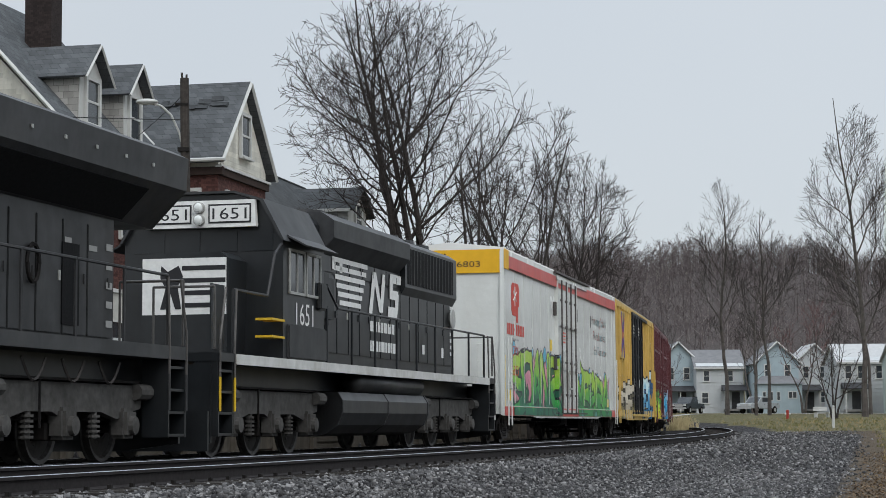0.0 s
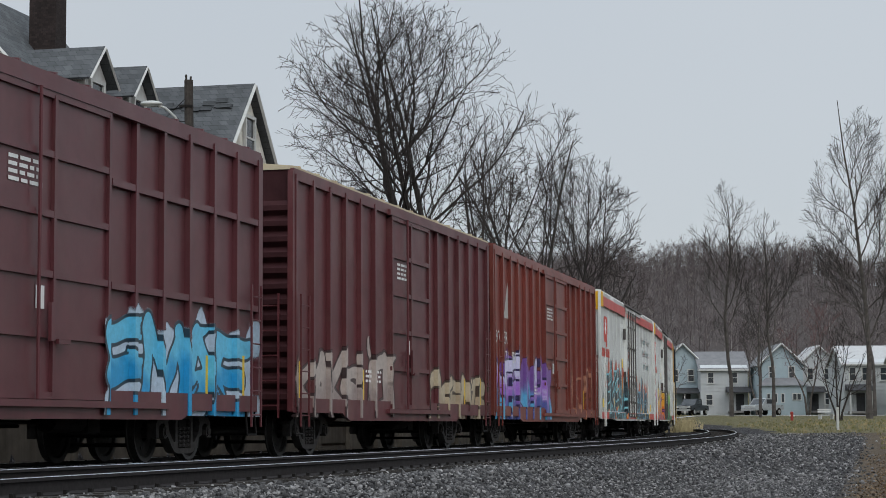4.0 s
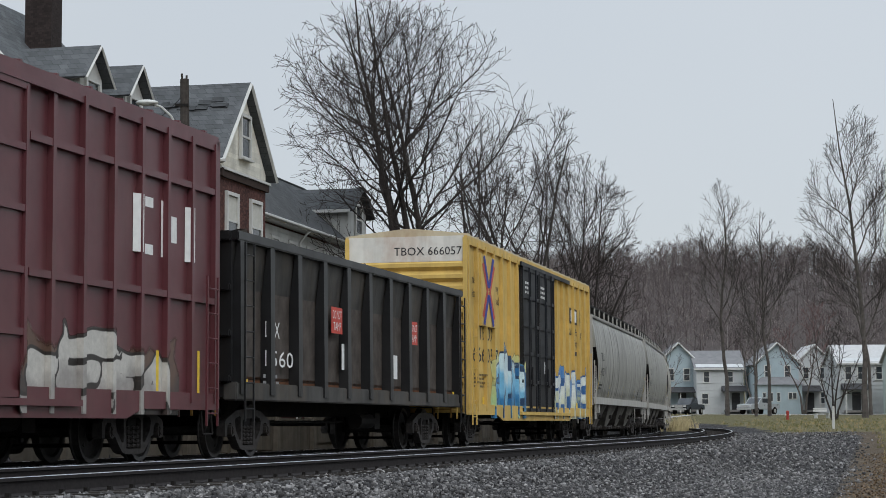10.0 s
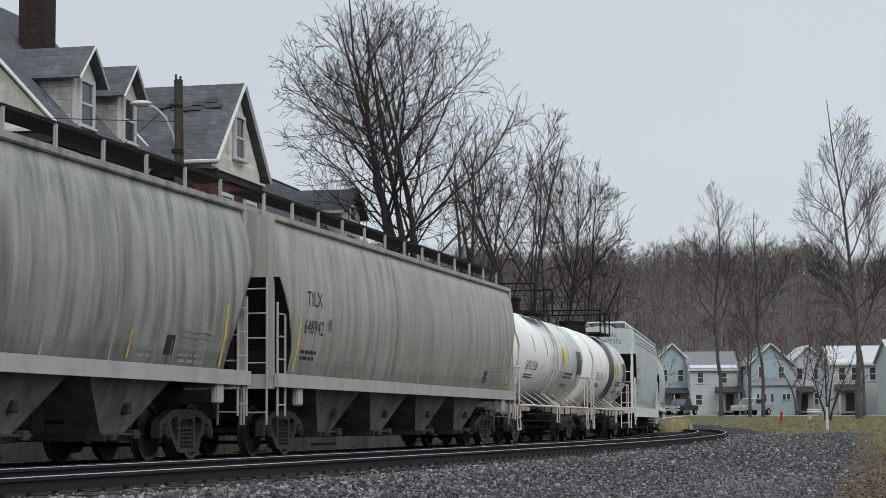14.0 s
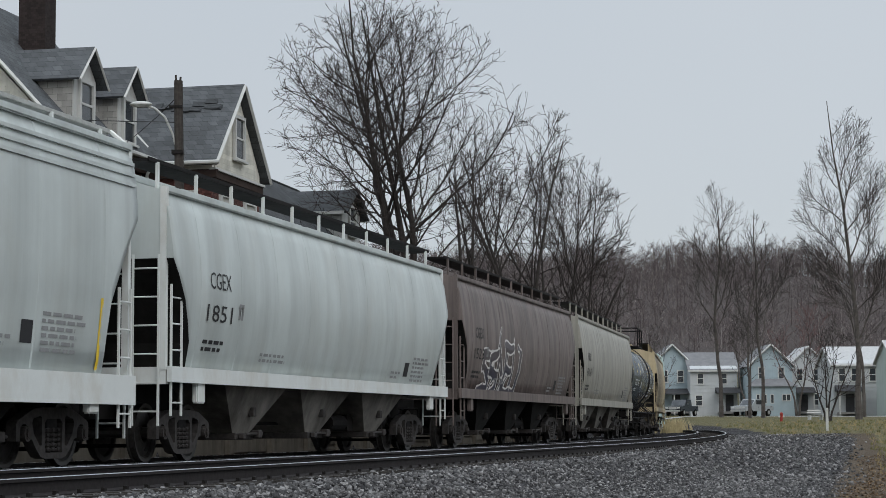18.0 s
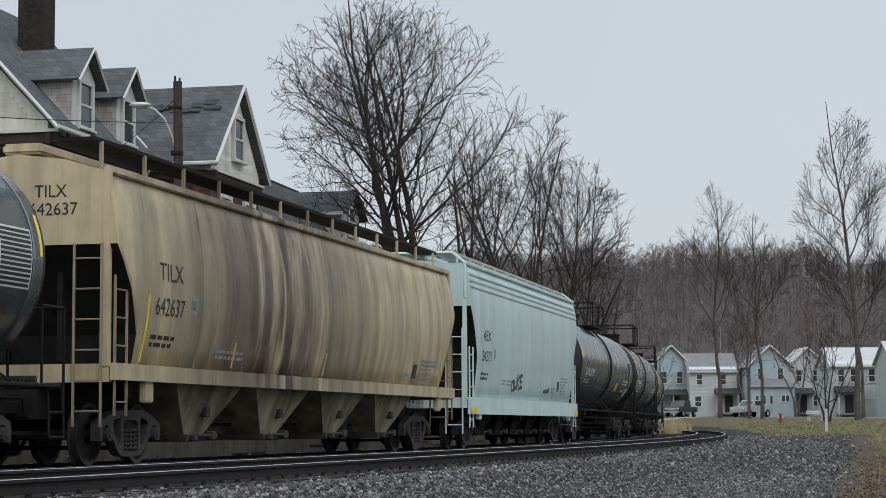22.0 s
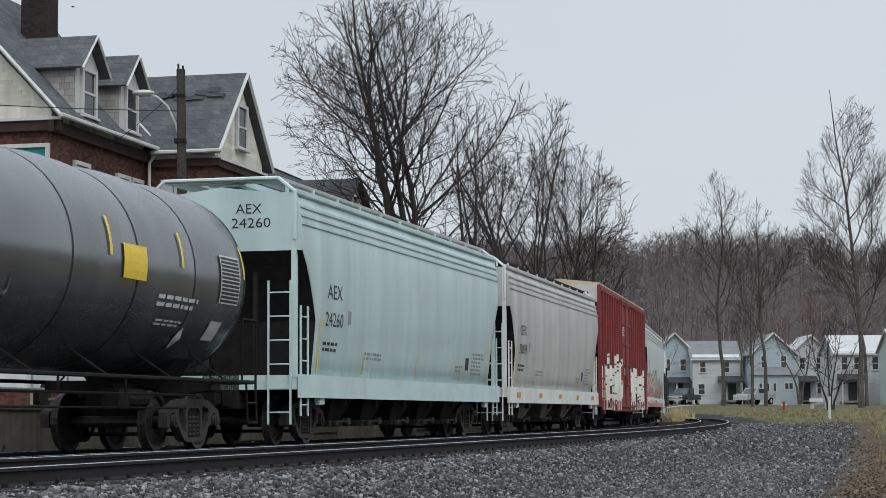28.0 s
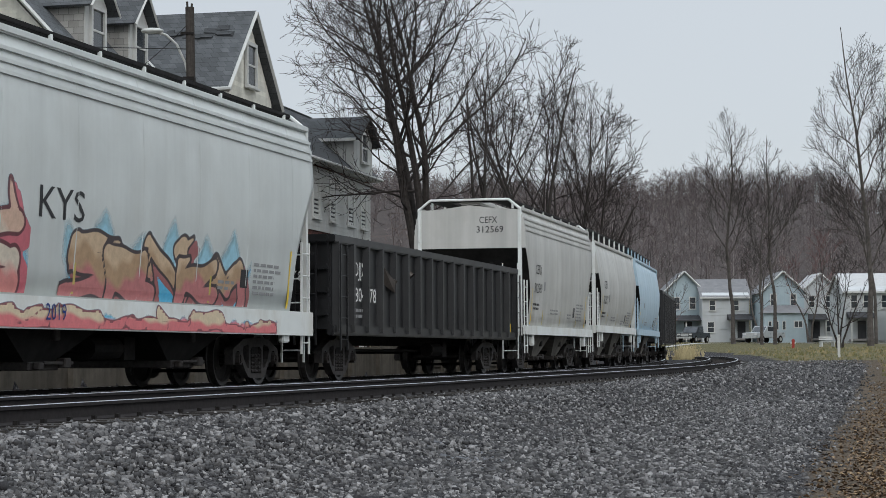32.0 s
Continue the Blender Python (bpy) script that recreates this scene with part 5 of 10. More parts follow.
def second_house():
    h = thing("row_house", pose(-7.1, 76.0, 0.5, 0, 0, -12), "brick house with grey shingle roof and white-sided dormer behind bare trees", "house")
    E, R, B = 8.15, 11.1, -3.3
    part("wall", box((-3.45, 8.0, (E - 0.1) / 2), (6.1, 17.6, E - 0.1)), BRICK, h)
    part("upper_siding", box((-0.385, 8.0, E - 1.6), (0.03, 17.6, 2.6)), SIDING_STREET, h, "white lapped siding under the eave")
    for k in range(15):
        part("siding_board", box((-0.36, 8.0, E - 2.85 + k * 0.18), (0.04, 17.6, 0.165), ry=0.1), SIDING_STREET, h)
    part("gable_wall", prism([(-6.5, E - 0.1), (-0.4, E - 0.1), (B, R - 0.35)], -0.8, 16.8, "y"), SIDING_STREET, h)
    roof_slab(h, "roof", [(0.1, -1.1, E), (0.1, 17.1, E), (B, 17.1, R), (B, -1.1, R)], 0.14, ROOF_DARK)
    roof_slab(h, "roof", [(-6.7, -1.1, E), (-6.7, 17.1, E), (B, 17.1, R), (B, -1.1, R)], 0.14, ROOF_DARK)
    part("ridge_cap", rods([[(B, -1.1, R + 0.01), (B, 17.1, R + 0.01)]], 0.07, 5), ROOF_DARK, h)
    gut = bmesh.new()
    add_rod(gut, (0.16, -1.1, E - 0.06), (0.16, 17.1, E - 0.06), 0.07, 6)
    part("gutter", gut, TRIM, h)
    part("soffit", box((-0.16, 8.0, E - 0.13), (0.5, 17.9, 0.05)), TRIM, h)
    part("downpipe", rods([[(0.14, 6.0, E - 0.1), (-0.28, 6.0, E - 0.6), (-0.28, 6.0, 0.2)]], 0.05, 6), TRIM, h)
    # the dormer that breaks through the slope
    d0, d1, xf, de, dr = 12.6, 15.8, 0.0, 9.75, 10.75
    mid = (d0 + d1) / 2
    dm = part("dormer", prism([(d0, E - 0.2), (d1, E - 0.2), (d1, de), (mid, dr - 0.1), (d0, de)], -2.6, xf), SIDING_STREET, h, "white sided dormer")
    for k in range(8):
        z = E + 0.15 + k * 0.19
        part("cheek_board", box((-1.3, d0 - 0.012, z), (2.55, 0.03, 0.17), rx=0.1), SIDING_STREET, dm)
    for s, ye in ((-1, d0), (1, d1)):
        roof_slab(dm, "dormer_roof", [(xf + 0.35, ye + s * 0.35, de - 0.18), (-3.0, ye + s * 0.35, de - 0.18), (-3.0, mid, dr), (xf + 0.35, mid, dr)], 0.09, ROOF_DARK)
        part("dormer_fascia", box(((xf + 0.35 - 2.0) / 2 - 0.3, ye + s * 0.35, de - 0.22), (2.6, 0.05, 0.14)), TRIM, dm)
    window(h, (xf + 0.05, mid, de - 0.45), 0.9, 1.2, "n")
    for y in (0.8, 2.6, 5.0, 7.6, 10.2, 13.2, 15.4):
        window(h, (-0.34, y, E - 1.55), 0.85, 1.6, "n", BLIND if y > 4 else None)
        window(h, (-0.34, y, 3.4), 0.9, 1.7, "n", BLIND)
    part("air_conditioner", box((0.0, 2.6, E - 2.15), (0.5, 0.62, 0.42), 0.03), TRIM, h)
    # porch over the pavement
    part("porch_roof", prism([(-0.3, 3.2), (2.4, 2.5), (2.4, 2.35), (-0.3, 3.0)], 1.0, 15.0, "y"), ROOF_DARK, h)
    for y in (1.2, 5.8, 10.4, 14.8):
        part("porch_post", box((2.1, y, 1.25), (0.16, 0.16, 2.5)), TRIM, h)
    return h


brick_house()
second_house()


def utility_pole():
    wood = mat("weathered_pole_wood", (0.055, 0.048, 0.043), 0.9, 0, 0.3, 9, streak=0.3, bump=0.05)
    x, y = -6.95, 52.0
    z = ground_z(x, y)
    p_ = thing("street_lamp_pole", Matrix.Translation((x, y, z)), "weathered wooden utility pole with a cobra-head street lamp", "street lamp")
    bm = bmesh.new()
    add_rod(bm, (0.15, 0, -0.3), (0, 0, 9.6 - z), 0.15, 10, 0.115)
    part("pole", bm, wood, p_)
    part("pole_cap", rods([[(-0.06, 0, 9.55 - z), (-0.07, 0, 9.75 - z)], [(0.05, 0, 9.55 - z), (0.06, 0, 9.7 - z)]], 0.03, 5), wood, p_)
    arc = [(-0.02, 0, 7.7 - z), (-0.12, 0, 8.15 - z), (-0.34, 0, 8.62 - z), (-0.60, 0, 8.86 - z), (-0.82, 0, 8.95 - z)]
    part("lamp_arm", rods([arc], 0.032, 6), GALV, p_)
    lamp = bmesh.new()
    bmesh.ops.create_uvsphere(lamp, u_segments=12, v_segments=8, radius=1.0, matrix=Matrix.Translation((-0.98, 0, 8.98 - z)) @ Matrix.Diagonal((0.30, 0.13, 0.085, 1)))
    part("lamp_head", lamp, GALV, p_, smooth=True)
    part("bracket", boxes([((0, 0, 7.7 - z), (0.30, 0.30, 0.10)), ((-0.05, -0.1, 8.9 - z), (0.35, 0.06, 0.06))]), STEEL_DARK, p_)
    wire = mat("black_cable", (0.02, 0.02, 0.02), 0.6)
    # service wires run from the pole along the street, and to the house
    for (x0, z0, x1, y1, z1) in ((0.0, 8.5, -13.0, -9.0, 8.3), (0.0, 9.2, -4.6, 9.8, 8.4)):
        pts = []
        for k in range(13):
            f = k / 12
            pts.append((x0 + (x1 - x0) * f, y1 * f, z0 - z + (z1 - z0) * f - 0.5 * 4 * f * (1 - f) * 0.5))
        part("service_wire", rods([pts], 0.012, 4), wire, p_)
    return p_


utility_pole()


def street_wall():
    conc = mat("stained_concrete", (0.10, 0.088, 0.072), 0.9, 0, 0.18, 4, streak=0.35, dirt=(0.06, 0.048, 0.038), dirt_amount=0.7, bump=0.03, per_object=0.2)
    w = thing("retaining_wall", Matrix(), "stained concrete retaining wall in panels along the street", "wall")
    w["kind"] = "structure"
    fence = thing("street_railing", Matrix(), "low steel pipe railing on top of the street wall", "railing")
    steel = mat("painted_pipe", (0.30, 0.30, 0.29), 0.6, 0.2, 0.2, 5)
    rng = random.Random(19)
    for k in range(36):
        s0, s1 = 4 + k * 3.6, 4 + k * 3.6 + 3.56
        mid = (s0 + s1) / 2
        th = float(np.interp(mid, ARC, turn_s))
        m = Matrix.Translation(on_line(mid, -WALL_P - 0.15, -0.15 + 0.05 * (k % 2))) @ Euler((0, 0, math.pi / 2 - th)).to_matrix().to_4x4()
        gap = rng.uniform(-0.35, 0.25)
        pn = part("wall_panel", boxes([((0, 0.06, -0.1), (3.5, 0.14, 1.7)), ((0, 0.0, (gap - 0.04 - 0.95) / 2), (3.24, 0.10, gap + 0.91)), ((0, 0.0, (gap + 0.04 + 0.72) / 2), (3.24, 0.10, 0.68 - gap)), ((0, -0.02, 0.76), (3.24, 0.16, 0.10))]), conc, w)
        pn.matrix_basis = m
        po = part("wall_post", boxes([((-1.78, -0.03, 0.0), (0.34, 0.30, 1.9)), ((-1.78, -0.03, 0.98), (0.40, 0.36, 0.07))], 0.012), conc, w)
        po.matrix_basis = m
        for z in (1.55, 1.15):
            rl = part("railing_bar", rods([[(-1.8, 0.05, z), (1.8, 0.05, z)]], 0.028, 6), steel, fence)
            rl.matrix_basis = m
        for q in (-1.2, 0.6):
            po = part("railing_post", rods([[(q, 0.05, 0.8), (q, 0.05, 1.57)]], 0.032, 6), steel, fence)
            po.matrix_basis = m
    return w


street_wall()


def street_van(s):
    """A long pale van parked on the street; only its flank shows under the cars."""
    a = on_line(s, -WALL_P + 3.2, 0.64)
    th = float(np.interp(s, ARC, turn_s))
    v = thing("parked_van", Matrix.Translation(a) @ Euler((0, 0, math.pi / 2 - th)).to_matrix().to_4x4(), "long pale van parked along the street", "van")
    pale = mat("pale_van_paint", (0.60, 0.61, 0.60), 0.35, 0, 0.05, 3)
    part("body", prism([(-2.7, 0.45), (-2.75, 1.2), (-2.2, 1.35), (-1.6, 2.05), (2.7, 2.1), (2.75, 0.45)], -0.95, 0.95, "y"), pale, v)
    for x in (-1.75, 1.8):
        for y in (-0.85, 0.85):
            bm = bmesh.new()
            add_rod(bm, (x, y - 0.11, 0.33), (x, y + 0.11, 0.33), 0.33, 16)
            part("wheel", bm, BLACK_GEAR, v)
    part("side_window", box((-0.2, -0.953, 1.65), (3.6, 0.02, 0.45)), PANE, v)


for _s in (46.2, 52.6):
    street_van(_s)


# ---- the houses across the meadow ----
SIDING_W = mat("white_clapboard", (0.45, 0.465, 0.47), 0.7, 0, 0.05, 1.2, streak=0.06)
SIDING_B = mat("pale_blue_clapboard", (0.34, 0.41, 0.44), 0.7, 0, 0.05, 1.2, streak=0.06)
SIDING_G = mat("pale_grey_green_clapboard", (0.39, 0.44, 0.42), 0.7, 0, 0.05, 1.2, streak=0.06)
ROOF_GREY = mat("grey_far_shingles", (0.17, 0.17, 0.175), 0.85, 0, 0.15, 1.5)
PORCH_DARK = mat("dark_porch_roof", (0.055, 0.055, 0.058), 0.8, 0, 0.2, 2)


def far_house(x, y, w, d, eave, ridge, label, siding, roof, front_gable=True, windows=(), porch=None, rz=0.0, boards=True, annex=None):
    z = ground_z(x, y)
    h = thing("house", pose(x, y, z - 0.1, 0, 0, rz), label, "house", "houses across the meadow")
    if front_gable:
        part("wall", prism([(-w / 2, 0), (w / 2, 0), (w / 2, eave), (0, ridge - 0.15), (-w / 2, eave)], -d / 2, d / 2, "y"), siding, h)
        for s in (-1, 1):
            roof_slab(h, "roof", [(s * (w / 2 + 0.35), -d / 2 - 0.4, eave - 0.22), (s * (w / 2 + 0.35), d / 2 + 0.3, eave - 0.22), (0, d / 2 + 0.3, ridge), (0, -d / 2 - 0.4, ridge)], 0.16, roof)
            bm = bmesh.new()
            add_rod(bm, (s * (w / 2 + 0.35), -d / 2 - 0.42, eave - 0.3), (0, -d / 2 - 0.42, ridge - 0.08), 0.11, 4)
            part("rake_board", bm, TRIM, h)
    else:
        part("wall", prism([(-d / 2, 0), (d / 2, 0), (d / 2, eave), (0, ridge - 0.15), (-d / 2, eave)], -w / 2, w / 2), siding, h)
        for s in (-1, 1):
            roof_slab(h, "roof", [(-w / 2 - 0.3, s * (d / 2 + 0.35), eave - 0.2), (w / 2 + 0.3, s * (d / 2 + 0.35), eave - 0.2), (w / 2 + 0.3, 0, ridge), (-w / 2 - 0.3, 0, ridge)], 0.16, roof)
        part("fascia", box((0, -d / 2 - 0.37, eave - 0.28), (w + 0.6, 0.06, 0.2)), TRIM, h)
    if boards:
        n = int(eave / 0.42)
        for k in range(n):
            part("clapboard", box((0, -d / 2 - 0.012, 0.3 + k * 0.42), (w + 0.02, 0.03, 0.05)), siding, h)
    for (wx, wz, ww, wh) in windows:
        ww, wh = ww * 0.78, wh * 0.9
        wn2 = part("window", ring_frame(ww, wh, 0.10, -0.05, 0.03), TRIM, h)
        wn2.matrix_basis = pose(wx, -d / 2 - 0.02, wz)
        part("window_sill", box((0, -0.05, -wh / 2 - 0.09), (ww + 0.28, 0.12, 0.07)), TRIM, wn2)
        part("pane", box((0, 0.005, 0), (ww, 0.03, wh)), PANE, wn2)
        part("sash_rail", box((0, -0.015, 0), (ww, 0.03, 0.06)), TRIM, wn2)
    if porch:
        px0, px1, pz, pd = porch
        part("porch_roof", prism([(-d / 2, pz + 0.75), (-d / 2 - pd - 0.3, pz + 0.1), (-d / 2 - pd - 0.3, pz), (-d / 2, pz + 0.05)], px0 - 0.25, px1 + 0.25), PORCH_DARK, h)
        n = max(2, int((px1 - px0) / 1.9) + 1)
        for k in range(n):
            part("porch_post", box((px0 + (px1 - px0) * k / (n - 1), -d / 2 - pd, pz / 2), (0.15, 0.15, pz)), TRIM, h)
        part("porch_floor", box(((px0 + px1) / 2, -d / 2 - pd / 2, 0.35), (px1 - px0, pd, 0.25)), STONE_F, h)
        part("front_door", box((px0 + (px1 - px0) * 0.6, -d / 2 - 0.03, 1.45), (0.95, 0.06, 2.05)), PORCH_DARK, h)
    if annex:
        ax0, ax1, ad, ah = annex
        an = part("bay_annex", box(((ax0 + ax1) / 2, -d / 2 - ad / 2, ah / 2), (ax1 - ax0, ad, ah)), siding, h)
        part("annex_roof", loft([[(ax0 - 0.3, -d / 2 - ad - 0.3, ah), (ax1 + 0.3, -d / 2 - ad - 0.3, ah), (ax1 + 0.3, -d / 2 + 0.1, ah), (ax0 - 0.3, -d / 2 + 0.1, ah)], [(ax0 + 0.8, -d / 2 - 0.3, ah + 0.95), (ax1 - 0.8, -d / 2 - 0.3, ah + 0.95), (ax1 - 0.8, -d / 2 + 0.1, ah + 0.95), (ax0 + 0.8, -d / 2 + 0.1, ah + 0.95)]]), ROOF_GREY, an)
        for k in range(3):
            xx = ax0 + (ax1 - ax0) * (0.14 + 0.16 * k)
            aw = part("annex_window", box((xx, -d / 2 - ad - 0.02, ah * 0.58), (0.42, 0.06, 1.1)), TRIM, an)
            part("pane", box((xx, -d / 2 - ad - 0.05, ah * 0.58), (0.28, 0.03, 0.92)), PANE, aw)
        xx = ax0 + (ax1 - ax0) * 0.78
        aw = part("annex_window", box((xx, -d / 2 - ad - 0.02, ah * 0.62), (1.05, 0.06, 0.85)), TRIM, an)
        for q in (-0.24, 0.24):
            part("pane", box((xx + q, -d / 2 - ad - 0.05, ah * 0.62), (0.38, 0.03, 0.66)), PANE, aw)
    return h


STONE_F = mat("grey_porch_stone", (0.24, 0.23, 0.22), 0.85)
far_house(27.6, 246, 4.6, 9, 6.2, 8.6, "pale blue two-storey clapboard house with dark porch", SIDING_B, ROOF_GREY, windows=((-0.9, 4.7, 0.8, 1.5), (1.0, 4.7, 0.8, 1.5)), porch=(-2.2, 2.2, 2.5, 1.8))
far_house(32.2, 243, 5.6, 9, 5.6, 7.7, "white clapboard house with dark lean-to porch", SIDING_W, ROOF_GREY, front_gable=False, windows=((-1.6, 4.4, 0.8, 1.3), (1.2, 4.4, 0.8, 1.3), (-1.8, 1.8, 0.9, 1.3)), porch=(0.4, 2.8, 2.6, 1.6))
far_house(38.2, 238, 5.0, 9, 6.0, 8.4, "pale blue-grey gabled house with hipped bay in front", SIDING_B, ROOF_GREY, windows=((1.2, 5.0, 0.75, 1.4), (-1.1, 5.0, 0.75, 1.4)), annex=(-2.6, 2.5, 2.2, 3.4))
far_house(43.0, 240, 4.4, 8, 6.0, 8.2, "white clapboard house with pale roof", SIDING_W, PALE_ROOF, windows=((-1.0, 4.8, 0.75, 1.4), (1.0, 4.8, 0.75, 1.4), (0.9, 1.9, 0.75, 1.4)), porch=(-2.0, 0.4, 2.6, 1.4))
far_house(46.5, 226, 6.8, 9, 5.9, 7.9, "long white-sided house with pale roof and dark porch", SIDING_W, PALE_ROOF, front_gable=False, windows=((-2.4, 4.6, 0.8, 1.5), (-1.0, 4.6, 0.8, 1.5), (1.0, 4.6, 0.8, 1.5), (-0.4, 1.8, 1.3, 1.5)), porch=(-3.0, -0.6, 2.7, 1.6))
far_house(51.0, 214, 7.5, 9, 6.0, 8.2, "large pale green-white house with shuttered window", SIDING_G, PALE_ROOF, front_gable=False, windows=((-2.4, 1.9, 1.3, 1.5), (-2.2, 4.7, 0.9, 1.5), (1.0, 4.7, 0.9, 1.5)), porch=(0.2, 3.6, 2.7, 2.0))
far_house(22.5, 252, 4.6, 8, 5.6, 8.0, "pale clapboard house half hidden by the train", SIDING_W, ROOF_GREY, windows=((0.8, 4.6, 0.8, 1.4),))


def meadow_road():
    pts = [(-10, 222), (10, 220), (22, 217), (30, 213), (38, 206), (48, 196), (60, 182), (90, 150)]
    verts, faces = [], []
    n = 60
    xs = np.linspace(-10, 90, n)
    ys = np.interp(xs, [p[0] for p in pts], [p[1] for p in pts])
    for k in range(n):
        for off in (-2.4, 2.4):
            y = ys[k] + off
            verts.append((xs[k], y, ground_z(xs[k], y) + 0.05))
    for k in range(n - 1):
        faces.append((2 * k, 2 * k + 2, 2 * k + 3, 2 * k + 1))
    r = part_mesh("road", fast_mesh("road", verts, faces), mat("pale_worn_road", (0.36, 0.355, 0.35), 0.8, 0, 0.1, 0.8))
    tagged(r, "pale worn village road past the houses", "road", kind="structure")


meadow_road()


def pickup(x, y, rz, label, paint):
    z = ground_z(x, y) + 0.04
    t = thing("pickup_truck", pose(x, y, z, 0, 0, rz), label, "pickup truck", "parked vehicles")
    pt = mat("vehicle_paint_" + paint, {"dark": (0.02, 0.022, 0.026), "silver": (0.35, 0.37, 0.38)}[paint], 0.3, 0.2, 0.1, 3)
    part("body", prism([(-2.7, 0.55), (-2.75, 1.05), (-1.2, 1.15), (2.7, 1.12), (2.75, 0.55)], -0.95, 0.95, "y"), pt, t)
    part("cab", prism([(-1.3, 1.1), (-0.55, 1.82), (0.8, 1.85), (1.05, 1.1)], -0.82, 0.82, "y"), pt, t)
    part("windscreen", prism([(-1.26, 1.16), (-0.62, 1.76), (-0.60, 1.74), (-1.22, 1.14)], -0.74, 0.74, "y"), PANE, t)
    for s in (-1, 1):
        part("side_window", box((0.1, s * 0.825, 1.48), (1.1, 0.02, 0.45)), PANE, t)
        part("headlight", box((-2.74, s * 0.68, 0.92), (0.06, 0.35, 0.18)), TRIM, t)
    part("grille", box((-2.74, 0, 0.88), (0.05, 0.9, 0.28)), GALV, t)
    part("bumper", box((-2.82, 0, 0.58), (0.14, 1.8, 0.2), 0.03), GALV, t)
    for q in (-1.75, 1.75):
        for s in (-1, 1):
            bm = bmesh.new()
            add_rod(bm, (q, s * 0.86 - 0.12, 0.40), (q, s * 0.86 + 0.12, 0.40), 0.40, 16)
            wh = part("wheel", bm, BLACK_GEAR, t)
            bm = bmesh.new()
            add_rod(bm, (q, s * 0.99, 0.40), (q, s * 1.0, 0.40), 0.22, 12)
            part("rim", bm, GALV, wh)
    return t



pickup(26.6, 224, 62, "dark pickup truck parked beside the house", "dark")
pickup(33.4, 217, 48, "silver pickup truck parked behind the trees", "silver")


def white_post():
    x, y = 23.9, 125
    t = thing("marker_post", Matrix.Translation((x, y, ground_z(x, y))), "slim white marker post standing in the grass", "post")
    part("post", box((0, 0, 0.66), (0.16, 0.12, 1.5), 0.02), TRIM, t)
    part("reflector", box((0, -0.07, 1.25), (0.10, 0.02, 0.12)), GALV, t)


def hydrant():
    x, y = 28.8, 171
    t = thing("fire_hydrant", Matrix.Translation((x, y, ground_z(x, y))), "small red fire hydrant on the verge", "hydrant")
    red = mat("dull_hydrant_red", (0.28, 0.04, 0.03), 0.5)
    bm = bmesh.new()
    add_rod(bm, (0, 0, 0), (0, 0, 0.62), 0.13, 10)
    part("barrel", bm, red, t)
    bm = bmesh.new()
    bmesh.ops.create_uvsphere(bm, u_segments=10, v_segments=6, radius=0.15, matrix=Matrix.Translation((0, 0, 0.64)))
    part("bonnet", bm, red, t)
    for s in (-1, 1):
        bm = bmesh.new()
        add_rod(bm, (s * 0.1, 0, 0.42), (s * 0.24, 0, 0.42), 0.07, 8)
        part("nozzle", bm, TRIM, t)


def picket_fence():
    t = thing("picket_fence", pose(41.5, 186, ground_z(41.5, 186), 0, 0, -35), "dark brown picket fence in front of the house", "fence")
    wood = mat("dark_fence_wood", (0.06, 0.05, 0.045), 0.85)
    for k in range(22):
        part("picket", box((k * 0.22, 0, 0.62), (0.10, 0.03, 1.2)), wood, t)
    for z in (0.35, 0.95):
        part("fence_rail", box((2.3, 0.03, z), (4.8, 0.04, 0.09)), wood, t)


def wood_sign_and_bench():
    x, y = 33.0, 178
    t = thing("garden_bench", pose(x, y, ground_z(x, y), 0, 0, 20), "white slatted garden bench by the road", "bench")
    for k in range(3):
        part("seat_slat", box((0, -0.2 + 0.16 * k, 0.45), (1.4, 0.13, 0.03)), TRIM, t)
    for k in range(2):
        part("back_slat", box((0, 0.26, 0.66 + 0.18 * k), (1.4, 0.03, 0.13)), TRIM, t)
    for q in (-0.6, 0.6):
        part("leg", box((q, 0, 0.22), (0.07, 0.5, 0.44)), TRIM, t)


white_post()
hydrant()
picket_fence()
wood_sign_and_bench()


# ---- leaf litter, tufts of dead grass and weeds on the verge ----
def scatter_blades(name, label, category, spots, rng, height, width, lean, material):
    """Thin upright blades in tufts, each a narrow tapering sheet."""
    verts, faces = [], []
    for (x, y, z, sc) in spots:
        for _ in range(5):
            a = rng.random() * 6.283
            h, w = height * sc * rng.uniform(0.5, 1.2), width * rng.uniform(0.7, 1.3)
            bx, by = x + rng.gauss(0, 0.06 * sc), y + rng.gauss(0, 0.06 * sc)
            dx, dy = math.cos(a) * lean * h, math.sin(a) * lean * h
            n = len(verts)
            verts += [(bx - w, by, z - 0.02), (bx + w, by, z - 0.02), (bx + w * 0.6 + dx * 0.4, by + dy * 0.4, z + h * 0.6), (bx - w * 0.6 + dx * 0.4, by + dy * 0.4, z + h * 0.6), (bx + dx, by + dy, z + h)]
            faces += [(n, n + 1, n + 2, n + 3), (n + 3, n + 2, n + 4)]
    ob = part_mesh(name, fast_mesh(name, verts, faces), material)
    return tagged(ob, label, category, kind="stuff")


